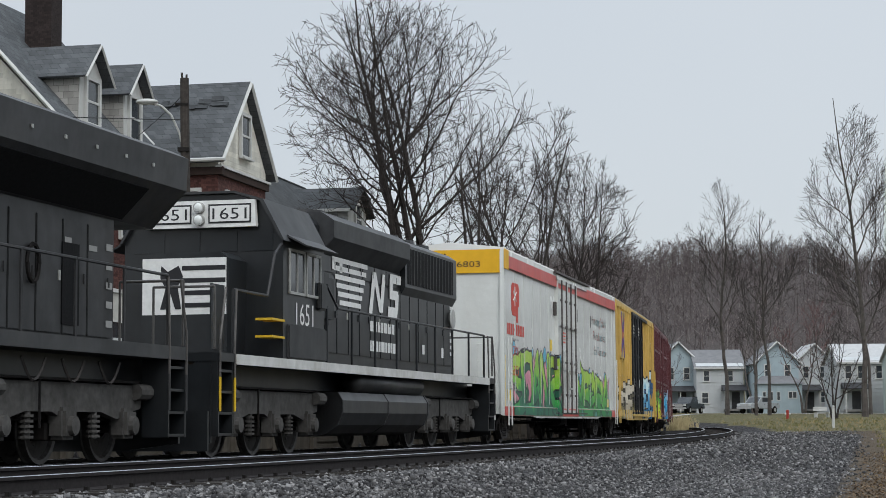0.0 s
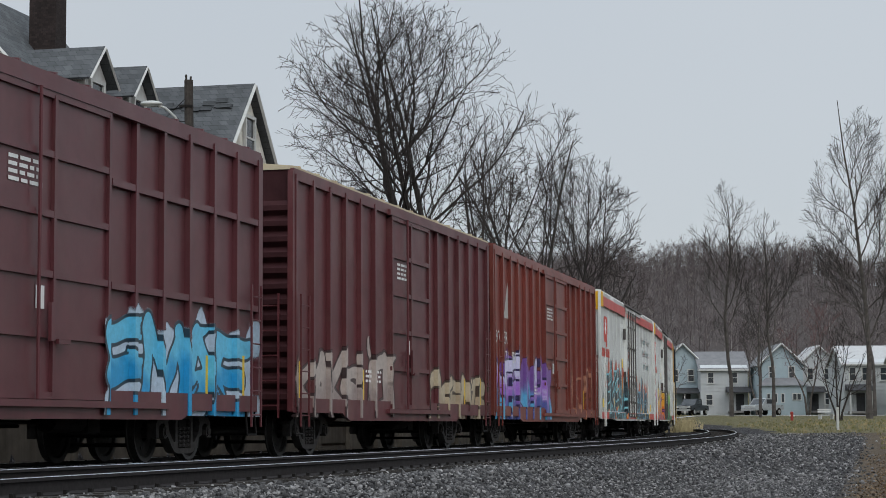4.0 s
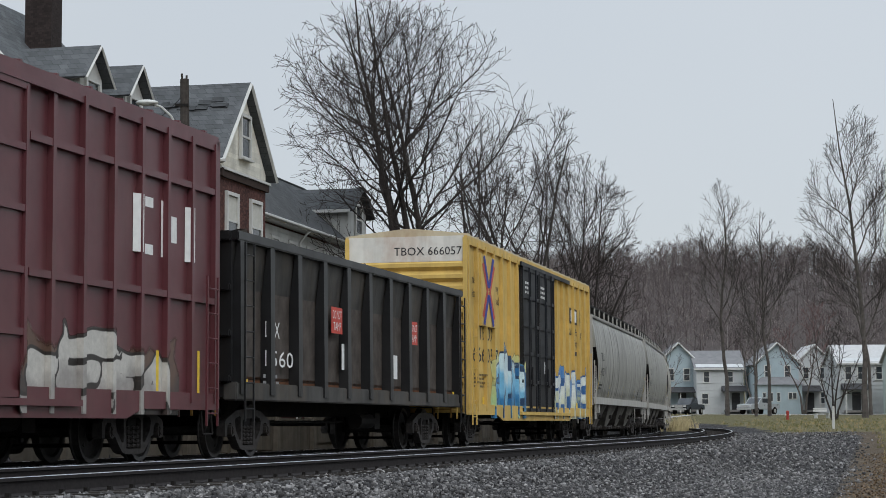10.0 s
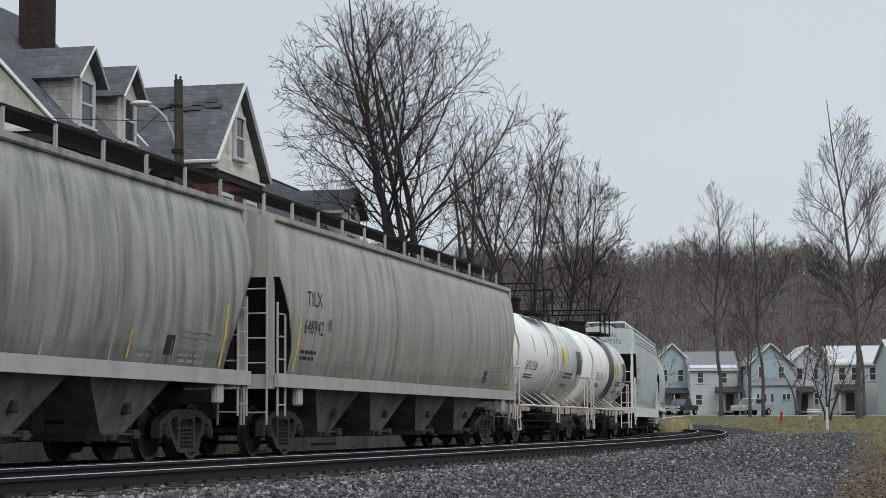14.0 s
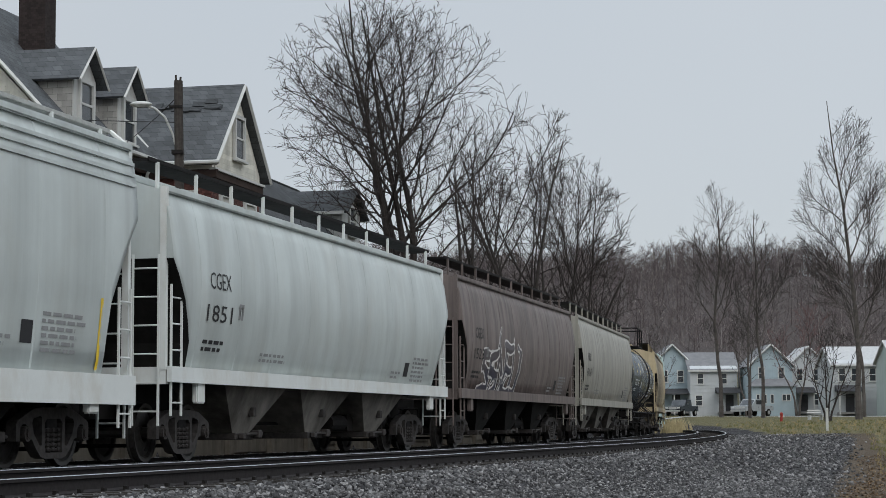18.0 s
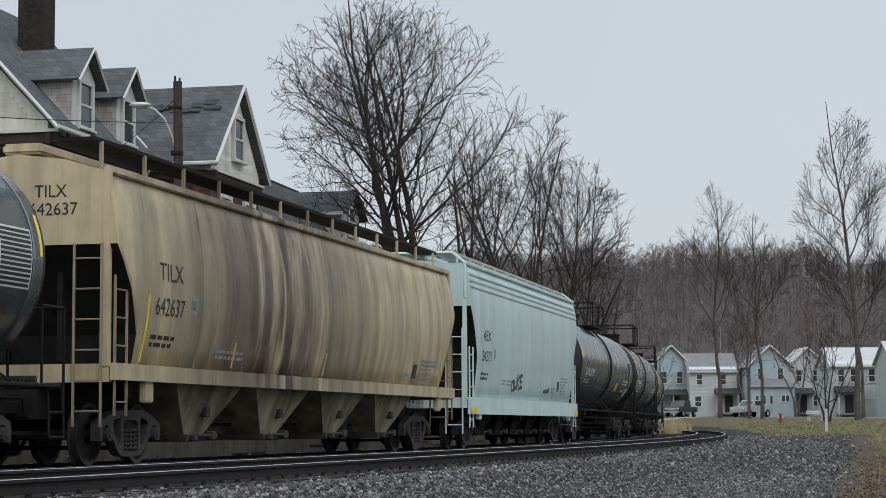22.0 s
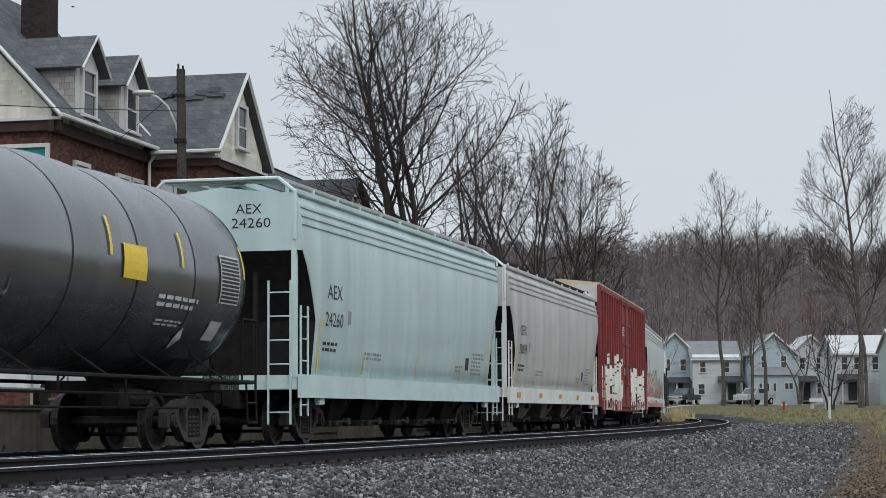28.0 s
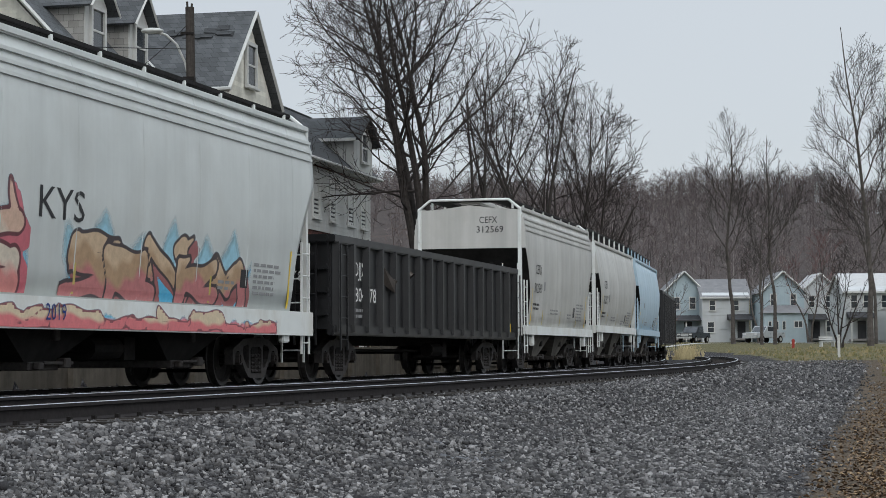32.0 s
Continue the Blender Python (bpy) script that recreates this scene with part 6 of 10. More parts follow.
def build_verge():
    rng = random.Random(91)
    straw = mat("dry_straw", (0.30, 0.235, 0.12), 0.9, 0, 0.3, 2.0)
    green = mat("winter_grass_blades", (0.13, 0.125, 0.05), 0.9, 0, 0.35, 0.8)
    nx = np.array([rng.uniform(8, 46) for _ in range(5200)])
    ny = np.array([rng.uniform(48, 172) for _ in range(5200)])
    z, s_, p_ = height(nx[None, :], ny[None, :])
    ok = (p_[0] > 3.4) & (nx < 0.30 * ny) & ((nx > 0.206 * ny + 0.6) | (ny > 114))
    spots = [(float(a), float(b), float(c), rng.uniform(0.6, 1.3)) for a, b, c, k in zip(nx, ny, z[0], ok) if k]
    scatter_blades("grass", "short dull green and straw grass on the verge", "grass", spots[::2], rng, 0.16, 0.012, 0.5, green)
    scatter_blades("dead_grass", "dry straw-coloured grass tufts on the verge", "grass", spots[1::4], rng, 0.22, 0.010, 0.6, straw)
    # the tall pale clump where the track leaves the view
    clump = []
    for _ in range(90):
        x, y = 17.3 + rng.gauss(0, 0.5), 150 + rng.gauss(0, 0.6)
        clump.append((x, y, ground_z(17.3, 150), rng.uniform(0.8, 1.5)))
    scatter_blades("tall_dead_grass", "tall pale clump of dead ornamental grass by the bend", "grass", clump, rng, 0.85, 0.02, 0.35, mat("pale_dead_grass", (0.42, 0.35, 0.20), 0.9, 0, 0.2, 3))
    # fallen leaves on the bare earth and here and there on the stones
    verts, faces = [], []
    for _ in range(7000):
        y = 14 + 60 * rng.random() ** 1.4
        x = (0.2 + 0.05 * rng.random() - 0.035 * rng.random() ** 2) * y
        zz = float(np.interp(y, BASE_Y, BASE_Z)) + 0.05
        sz, a = rng.uniform(0.02, 0.05), rng.random() * 6.283
        c, s2 = math.cos(a) * sz, math.sin(a) * sz
        n = len(verts)
        t1, t2 = rng.uniform(-0.02, 0.03), rng.uniform(-0.02, 0.03)
        verts += [(x - c, y - s2, zz + t1), (x + s2 * 0.6, y - c * 0.6, zz + 0.02), (x + c, y + s2, zz + t2), (x - s2 * 0.6, y + c * 0.6, zz + 0.025)]
        faces += [(n, n + 1, n + 2), (n, n + 2, n + 3)]
    m = bpy.data.materials.new("fallen_leaves")
    m.use_nodes = True
    nt = m.node_tree
    gi = nt.nodes.new("ShaderNodeNewGeometry")
    nt.links.new(ramp_node(nt, gi.outputs["Random Per Island"], [(0.0, (0.035, 0.022, 0.014)), (0.5, (0.12, 0.07, 0.035)), (1.0, (0.24, 0.16, 0.08))]), nt.nodes["Principled BSDF"].inputs["Base Color"])
    nt.nodes["Principled BSDF"].inputs["Roughness"].default_value = 0.8
    ob = part_mesh("fallen_leaves", fast_mesh("fallen_leaves", verts, faces), m)
    tagged(ob, "brown fallen leaves scattered on earth and gravel", "leaves", kind="stuff")


build_verge()
# ---- boxcars and refrigerator cars ----
TRAIN = []
CAR_GROUP = "cars of the freight train"


def post_surf(y, posts, half_w, depth):
    def f(x, z):
        x = np.asarray(x, float)
        out = np.zeros(np.broadcast(x, z).shape) - y
        for p in posts:
            out = np.where(np.abs(x - p) < half_w, -y - depth, out)
        return out
    return f


def boxcar(a, b, label, paint, roof_paint, posts, door, rails=(), end_paint=None, top=5.16, bottom=0.78, door_paint=None, door_kind="sliding", end_top=None, post_depth=0.09, sill_drop=0.14, ladder_paint=None, kind="boxcar", smooth_end=False):
    """a, b: arc lengths of its ends; posts: how many upright posts a side, or 0; door: (from, to) in metres from the front end."""
    half = (b - a) / 2
    car = thing(kind, Matrix(), label, "boxcar" if kind == "boxcar" else "reefer car", CAR_GROUP)
    Y = 1.46
    part("body", box((0, 0, (bottom + 0.22 + top - 0.12) / 2), (2 * half - 0.16, 2 * Y, top - 0.34 - bottom)), paint, car)
    d0, d1 = door[0] - half, door[1] - half
    # posts, each a hat-shaped bar welded on the side
    px = []
    if posts:
        step = (2 * half - 0.3) / posts
        px = [-half + 0.15 + step * k for k in range(posts + 1)]
        px = [p for p in px if not d0 - 0.12 < p < d1 + 0.12]
        for s in (-1, 1):
            for p in px:
                w, yy = 0.052, s * (Y + post_depth)
                part("side_post", prism([(p - w, s * Y), (p - w, yy), (p + w, yy), (p + w, s * Y)], bottom + 0.1, top - 0.14, "z"), paint, car)
    for s in (-1, 1):
        part("side_sill", prism([(-half, bottom + 0.26), (-half, bottom), (-half * 0.62, bottom), (-half * 0.55, bottom - sill_drop), (half * 0.55, bottom - sill_drop), (half * 0.62, bottom), (half, bottom), (half, bottom + 0.26)], s * (Y + 0.01), s * (Y + 0.07), "y"), paint, car)
        part("top_chord", box((0, s * (Y + 0.035), top - 0.14), (2 * half, 0.07, 0.20)), paint, car)
        for zz in rails:
            for (u, v) in ((-half + 0.1, d0 - 0.1), (d1 + 0.1, half - 0.1)):
                part("side_rail", box(((u + v) / 2, s * (Y + post_depth * 0.45), zz), (v - u, post_depth * 0.9, 0.10)), paint, car)
    # roof: shallow gable with cross ribs
    roof = part("roof", prism([(-Y - 0.06, top - 0.06), (-Y - 0.06, top), (0, top + 0.16), (Y + 0.06, top), (Y + 0.06, top - 0.06)], -half + 0.02, half - 0.02), roof_paint, car)
    n = int(2 * half / 1.05)
    for k in range(n):
        x = -half + 0.5 + k * (2 * half - 1.0) / (n - 1)
        part("roof_rib", prism([(-Y - 0.03, top + 0.003), (-Y - 0.03, top + 0.045), (0, top + 0.205), (Y + 0.03, top + 0.045), (Y + 0.03, top + 0.003), (0, top + 0.165)], x - 0.03, x + 0.03), roof_paint, roof)
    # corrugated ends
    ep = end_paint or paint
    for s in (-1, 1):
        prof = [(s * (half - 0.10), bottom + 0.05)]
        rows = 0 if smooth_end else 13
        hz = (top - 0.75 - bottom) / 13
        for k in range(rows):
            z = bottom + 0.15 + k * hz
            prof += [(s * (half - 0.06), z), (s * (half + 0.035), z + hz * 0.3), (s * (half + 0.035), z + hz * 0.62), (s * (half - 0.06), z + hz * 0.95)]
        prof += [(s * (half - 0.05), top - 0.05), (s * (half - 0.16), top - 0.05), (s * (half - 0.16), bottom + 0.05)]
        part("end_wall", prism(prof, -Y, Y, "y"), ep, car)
        if end_top:
            part("end_panel", box((s * (half - 0.03), 0, top - 0.35), (0.06, 2 * Y - 0.04, 0.62)), end_top, car)
        for q in (-1, 1):
            part("corner_post", box((s * (half - 0.03), q * (Y + 0.02), (bottom + top) / 2 - 0.03), (0.14, 0.10, top - bottom - 0.1)), paint, car)
        ladder(car, s * (half + 0.12), -1.05, bottom - 0.1, bottom + 2.1, 0.48, ladder_paint or paint, along="y", name="end_ladder")
        ladder(car, s * (half - 0.45), -(Y + 0.14), bottom - 0.25, bottom + 2.1, 0.46, ladder_paint or paint, name="side_ladder")
        part("stirrup_step", rods([[(s * (half - 0.2), -Y - 0.02, bottom), (s * (half - 0.2), -Y - 0.05, bottom - 0.38), (s * (half - 0.62), -Y - 0.05, bottom - 0.38), (s * (half - 0.62), -Y - 0.02, bottom)]], 0.018, 5), BLACK_GEAR, car)
    dp = door_paint or paint
    dz0, dz1 = bottom + 0.16, top - 0.30
    for s in (-1, 1):
        leafs = [(d0, d1)] if door_kind in ("sliding", "plug") else [(d0, (d0 + d1) / 2 - 0.03), ((d0 + d1) / 2 + 0.03, d1)]
        for (u, v) in leafs:
            yy = s * (Y + 0.055)
            leaf = part("door", box(((u + v) / 2, s * (Y + 0.03), (dz0 + dz1) / 2), (v - u, 0.07, dz1 - dz0)), dp, car)
            nb = 3 if door_kind == "plug" else 5
            for k in range(nb + 1):
                z = dz0 + (dz1 - dz0) * k / nb
                part("door_rail", box(((u + v) / 2, s * (Y + 0.085), z), (v - u, 0.05, 0.09)), dp, leaf)
            for x in (u + 0.05, v - 0.05, (u + v) / 2):
                part("door_stile", box((x, s * (Y + 0.088), (dz0 + dz1) / 2), (0.08, 0.056, dz1 - dz0)), dp, leaf)
            for f in ((0.14, 0.38, 0.62, 0.86) if door_kind == "plug" else (0.3, 0.7) if door_kind == "double" else (0.35,)):
                x = u + (v - u) * f
                part("lock_rod", rods([[(x, s * (Y + 0.15), dz0 - 0.05), (x, s * (Y + 0.15), dz1 + 0.05)]], 0.026, 6), ROD_DARK if door_kind == "plug" else dp, leaf)
            part("door_handle", boxes([((u + (v - u) * 0.45, s * (Y + 0.16), dz0 + 0.95), (0.10, 0.05, 0.5)), ((u + (v - u) * 0.55, s * (Y + 0.16), dz0 + 0.7), (0.35, 0.05, 0.06))]), GALV if door_kind == "plug" else dp, leaf)
        if door_kind == "plug":
            part("door_track", box(((d0 + d1) / 2 + (d1 - d0) * 0.25, s * (Y + 0.075), dz0 - 0.06), ((d1 - d0) * 1.7, 0.03, 0.04)), ROD_DARK, car)
            part("header_track", box(((d0 + d1) / 2 + (d1 - d0) * 0.25, s * (Y + 0.13), top - 0.06), ((d1 - d0) * 1.8, 0.09, 0.06)), ROD_DARK, car)
            for f in (0.0, 1.0):
                x = d0 + (d1 - d0) * f
                for z in (dz0 + 1.45, dz0 + 3.1):
                    part("hinge_bracket", box((x + (0.18 if f else -0.18), s * (Y + 0.05), z), (0.16, 0.09, 0.42), 0.012), ROD_DARK, car)
            for f in (0.14, 0.38, 0.62, 0.86):
                for z in (dz0 + 0.5, dz0 + 1.5, dz0 + 2.6, dz0 + 3.4):
                    part("rod_bracket", box((d0 + (d1 - d0) * f, s * (Y + 0.14), z), (0.11, 0.07, 0.07)), ROD_DARK, car)
        else:
            part("door_track", box(((d0 + d1) / 2 + (d1 - d0) * 0.25, s * (Y + 0.10), dz0 - 0.10), ((d1 - d0) * 1.7, 0.09, 0.09)), paint, car)
        part("door_header", box(((d0 + d1) / 2 + (d1 - d0) * 0.25, s * (Y + 0.09), dz1 + 0.10), ((d1 - d0) * 1.6, 0.07, 0.11)), dp, car)
    part("floor", box((0, 0, bottom + 0.13), (2 * half - 0.3, 2.7, 0.18)), BLACK_GEAR, car)
    base = 2 * half - 4.6
    running_gear(car, half, base)
    TRAIN.append((car, (a + b) / 2, base))
    sf = post_surf(Y, px, 0.057, post_depth)
    edges = [q for p in px for q in (p - 0.057, p + 0.057)]

    def sfd(x, z):
        y = sf(x, z)
        return np.where((np.asarray(x) > d0) & (np.asarray(x) < d1), -Y - 0.118, y)
    return car, half, Y, sfd, edges + [d0, d1]


ROD_DARK = mat("tarnished_door_rod", (0.10, 0.09, 0.085), 0.6, 0.3, 0.25, 9)
RAIL_YELLOW = mat("faded_yellow_car_paint", (0.59, 0.40, 0.115), 0.6, 0, 0.10, 3, streak=0.16, dirt=(0.30, 0.20, 0.07), dirt_amount=0.45)
RAIL_YELLOW2 = mat("weathered_tan_yellow_paint", (0.49, 0.33, 0.115), 0.6, 0, 0.10, 3, streak=0.18, dirt=(0.26, 0.17, 0.07), dirt_amount=0.5)
CREAM_ROOF = mat("pale_roof_sheet", (0.50, 0.43, 0.30), 0.6, 0.1, 0.12, 3, dirt=(0.3, 0.17, 0.09), dirt_amount=0.6)
MAROON = mat("maroon_car_paint", (0.108, 0.029, 0.035), 0.42, 0, 0.12, 3, streak=0.15, dirt=(0.12, 0.06, 0.055), dirt_amount=0.4)
MAROON2 = mat("faded_wine_red_paint", (0.105, 0.024, 0.028), 0.45, 0, 0.15, 3, streak=0.2, dirt=(0.16, 0.08, 0.07), dirt_amount=0.5)
BROWN = mat("rust_brown_car_paint", (0.175, 0.036, 0.026), 0.42, 0, 0.14, 2.5, streak=0.22, dirt=(0.20, 0.075, 0.05), dirt_amount=0.5)
BRIGHT_RED = mat("oxide_red_car_paint", (0.215, 0.040, 0.038), 0.6, 0, 0.12, 3, streak=0.15, dirt=(0.17, 0.06, 0.05), dirt_amount=0.4)
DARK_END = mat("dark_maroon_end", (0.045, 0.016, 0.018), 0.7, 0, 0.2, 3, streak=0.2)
BLACK_DOOR = mat("black_door_paint", (0.014, 0.0155, 0.019), 0.5, 0, 0.25, 4, streak=0.3, dirt=(0.05, 0.043, 0.036), dirt_amount=0.4)
WHITE_END = mat("dull_white_end_panel", (0.62, 0.60, 0.55), 0.6, 0, 0.08, 3, streak=0.2, dirt=(0.35, 0.16, 0.08), dirt_amount=0.5)
REEFER_WHITE = mat("white_reefer_paint", (0.68, 0.69, 0.66), 0.24, 0, 0.035, 1.6, streak=0.03, dirt=(0.50, 0.49, 0.45), dirt_amount=0.3, bump=0.1, bump_scale=1.7)
REEFER_RED = mat("red_reefer_stripe", (0.52, 0.065, 0.055), 0.4, 0, 0.08, 2, streak=0.1)
ORANGE_END = mat("orange_yellow_end_panel", (0.72, 0.40, 0.02), 0.5, 0, 0.06, 3)


def star_mark(car, x, z, s, surf):
    """A cross of red and blue chevrons painted on the side."""
    blue, red = mat("faded_blue_mark", (0.035, 0.05, 0.27), 0.6), mat("faded_red_mark", (0.48, 0.08, 0.05), 0.6)
    k = 0
    for m, ends in ((red, ((0.50, 0.50), (0.10, 0.0))), (blue, ((0.42, 0.64), (0.02, 0.07)))):
        for sx in (-1, 1):
            for sz in (-1, 1):
                (xa, za), (xb, zb) = ends
                verts, faces = [], []
                for j in range(12):
                    f = j / 11
                    for e in (-1, 1):
                        xx = x + sx * s * (xa + (xb - xa) * f) + e * s * 0.075
                        zz = z + sz * s * (za + (zb - za) * f) - e * sx * sz * s * 0.02
                        verts.append((xx, float(surf(np.array(xx), np.array(zz))) - 0.007 - 0.0012 * k, zz))
                faces = [(2 * j, 2 * j + 1, 2 * j + 3, 2 * j + 2) for j in range(11)]
                part_mesh("arrow_mark", fast_mesh("arrow_mark", verts, faces), m, car)
                k += 1


def slogan_paint():
    """Letters that run from teal through red to green."""
    m = mat("teal_and_red_letters", (0.03, 0.20, 0.24), 0.5, 0, 0.1, 6)
    if "blend" not in m:
        m["blend"] = 1
        nt = m.node_tree
        nt.links.new(ramp_node(nt, noise_node(nt, 2.6, 3), [(0.36, (0.02, 0.20, 0.26)), (0.47, (0.03, 0.10, 0.10)), (0.55, (0.34, 0.05, 0.05)), (0.66, (0.03, 0.20, 0.16))]), nt.nodes["Principled BSDF"].inputs["Base Color"])
    return m


def reefer(a, b, number, slogan, name_word, tags):
    car, half, Y, sf, edges = boxcar(a, b, "white insulated refrigerator car with red stripe, graffiti along its lower side", REEFER_WHITE, mat("white_reefer_roof", (0.70, 0.70, 0.68), 0.5, 0, 0.05, 2, dirt=(0.5, 0.48, 0.44), dirt_amount=0.4), 0, (8.55, 12.35), top=5.16, bottom=0.74, door_kind="plug", end_top=ORANGE_END, sill_drop=0.05, kind="refrigerator_car", ladder_paint=REEFER_WHITE, smooth_end=True)
    for s in (-1, 1):
        part("red_stripe", box((0, s * (Y + 0.072), 4.83), (2 * half - 0.12, 0.012, 0.33)), REEFER_RED, car, "faded red stripe")
        part("red_sill_stripe", box((0, s * (Y + 0.074), 0.87), (2 * half - 0.1, 0.012, 0.24)), REEFER_RED, car, "red lower stripe")
        part("end_flash", box((-half + 0.32, s * (Y + 0.080), 4.87), (0.62, 0.014, 0.52)), ORANGE_END, car)
        n = 16
        for k in range(n):
            x = -half + 0.5 + k * (2 * half - 1) / (n - 1)
            if not 8.3 - half < x < 12.6 - half:
                part("panel_seam", box((x, s * (Y + 0.004), 2.9), (0.035, 0.012, 3.6)), REEFER_WHITE, car)
    fs = flat(Y)
    L = lambda q: q - half
    over = lambda gx, gz: np.minimum(sf(gx, gz), np.where(np.asarray(gz) < 1.02, -Y - 0.084, 0.0))
    # the round-cornered red emblem with a white frost star, and the bars of the owner's name
    pts = []
    for (cx, cz, a0) in ((0.95, 0.72, 0), (0.25, 0.72, 90), (0.25, 0.22, 180)):
        for k in range(7):
            an = radians(a0 + 15 * k)
            pts.append((cx + 0.22 * math.cos(an), cz + 0.22 * math.sin(an)))
    pts += [(0.72, 0.0), (0.72, -0.18), (0.98, -0.18), (1.0, 0.28), (1.17, 0.30)]
    part("emblem", prism([(L(1.38) + px_, 3.45 + pz_ * 0.95) for px_, pz_ in pts], -Y - 0.010, -Y - 0.004, "y"), RED_PAINT, car, "red emblem")
    bm = bmesh.new()
    for k in range(3):
        an = math.pi * k / 3 + 0.5
        c = Vector((L(1.86), -Y - 0.013, 3.98))
        d = Vector((math.cos(an), 0, math.sin(an))) * 0.26
        add_rod(bm, c - d, c + d, 0.016, 4)
    part("frost_star", bm, WHITE_PAINT, car)
    strips(car, [(L(0.78) + k * 0.26, 2.92 + (0 if k != 4 else 0.13), 0.19 if k != 4 else 0.12, 0.30 if k != 4 else 0.06) for k in range(10)], RED_PAINT, fs, "name_bars")
    print_lines(car, L(1.5), 2.78, 1.3, 1, GREY_MARK, fs, 0.05)
    lettering(car, name_word, L(1.50), 2.36, 0.28, RED_PAINT, fs, 0.9)
    lettering(car, number, L(1.45), 1.83, 0.28, RED_PAINT, fs, 0.95)
    print_lines(car, L(0.9), 1.6, 1.6, 3, GREY_MARK, fs, 0.045, 3)
    for k, wd in enumerate(slogan):
        lettering(car, wd, L(16.4) + 0.25 * k, 3.92 - 0.52 * k, 0.30, slogan_paint(), fs, (3.4, 2.9, 3.0)[k])
    strips(car, [(L(16.0), 3.78, 0.14, 0.40)], BLACK_PAINT, fs)
    strips(car, [(L(7.6), 2.7, 0.45, 0.34), (L(0.75), 1.15, 0.5, 0.3), (L(19.9), 1.1, 0.45, 0.28)], YELLOW_MARK, fs, "warning_label")
    strips(car, [(L(0.4), 0.95, 0.10, 1.4)], YELLOW_MARK, fs, "reflector")
    print_lines(car, L(9.6), 3.3, 0.9, 4, RED_PAINT, flat(Y + 0.06), 0.05, 4)
    lettering(car, "EXCESS HEIGHT CAR", 1.3, 4.92, 0.11, BLACK_PAINT, fs, 1.3, end=-half - 0.006 + 0.0)
    lettering(car, name_word + " " + number, 0.7, 4.66, 0.16, BLACK_PAINT, fs, 1.6, end=-half - 0.006)
    for kw in tags:
        graffiti(car, L(kw.pop("x0")), L(kw.pop("x1")), kw.pop("z0", 0.76), kw.pop("z1"), over, edges=edges, **kw)
    return car


SLOGAN = ("Protecting Today's", "Perishables", "For Tomorrow")
CYAN = (0.10, 0.42, 0.60)
reefer(51.3, 73.25, "6803", SLOGAN, "CRYX", [
    dict(x0=1.7, x1=8.9, z1=2.55, seed=3, letters=5, fills=[(0.02, 0.16, 0.09), (0.05, 0.34, 0.08), (0.24, 0.52, 0.06), (0.40, 0.60, 0.08)], line=(0.012, 0.015, 0.025), back=[(0.02, 0.16, 0.09), (0.60, 0.22, 0.30), (0.70, 0.30, 0.36)], deep=(0.015, 0.10, 0.06), bubbles=CYAN, stroke=0.19, rough_top=0.15, soft=0.3),
    dict(x0=13.0, x1=20.3, z1=2.2, seed=9, letters=5, fills=[(0.03, 0.26, 0.07), (0.10, 0.40, 0.06), (0.36, 0.60, 0.05)], line=(0.015, 0.03, 0.02), back=[(0.10, 0.30, 0.30), (0.62, 0.25, 0.34)], deep=(0.02, 0.13, 0.06), bubbles=CYAN, stroke=0.19, rough_top=0.12, soft=0.3)])
reefer(145.8, 167.1, "6801", SLOGAN, "CRYX", [
    dict(x0=2.4, x1=9.2, z1=2.5, seed=14, letters=5, fills=[(0.012, 0.018, 0.025), (0.03, 0.05, 0.06)], line=(0.22, 0.55, 0.62), back=[(0.62, 0.12, 0.03), (0.78, 0.48, 0.06), (0.72, 0.25, 0.03), (0.45, 0.06, 0.02)], deep=(0.012, 0.02, 0.03), line_w=0.075, shine=(0.30, 0.60, 0.66), stroke=0.15, rough_top=0.55, soft=0.05),
    dict(x0=12.6, x1=18.4, z1=2.1, seed=23, letters=5, fills=[(0.012, 0.02, 0.03), (0.03, 0.04, 0.06)], line=(0.14, 0.38, 0.52), back=[(0.75, 0.42, 0.04), (0.70, 0.22, 0.03), (0.50, 0.08, 0.02)], deep=(0.012, 0.02, 0.03), line_w=0.055, shine=(0.25, 0.5, 0.62), stroke=0.14, rough_top=0.45, soft=0.05)])
reefer(168.35, 190.55, "6815", SLOGAN, "CRYX", [
    dict(x0=2.6, x1=9.0, z1=2.2, seed=31, letters=4, fills=[(0.62, 0.16, 0.03), (0.74, 0.36, 0.04), (0.74, 0.52, 0.10)], line=(0.06, 0.03, 0.08), back=[(0.30, 0.05, 0.26), (0.40, 0.10, 0.34)], deep=(0.22, 0.04, 0.20), rough_top=0.1, stroke=0.20, soft=0.25),
    dict(x0=11.8, x1=18.8, z1=2.35, seed=37, letters=4, fills=[(0.05, 0.20, 0.07), (0.16, 0.42, 0.07), (0.34, 0.60, 0.08)], line=(0.02, 0.045, 0.05), back=[(0.40, 0.05, 0.22), (0.50, 0.12, 0.30)], deep=(0.02, 0.07, 0.06), rough_top=0.15, stroke=0.22, soft=0.2)])


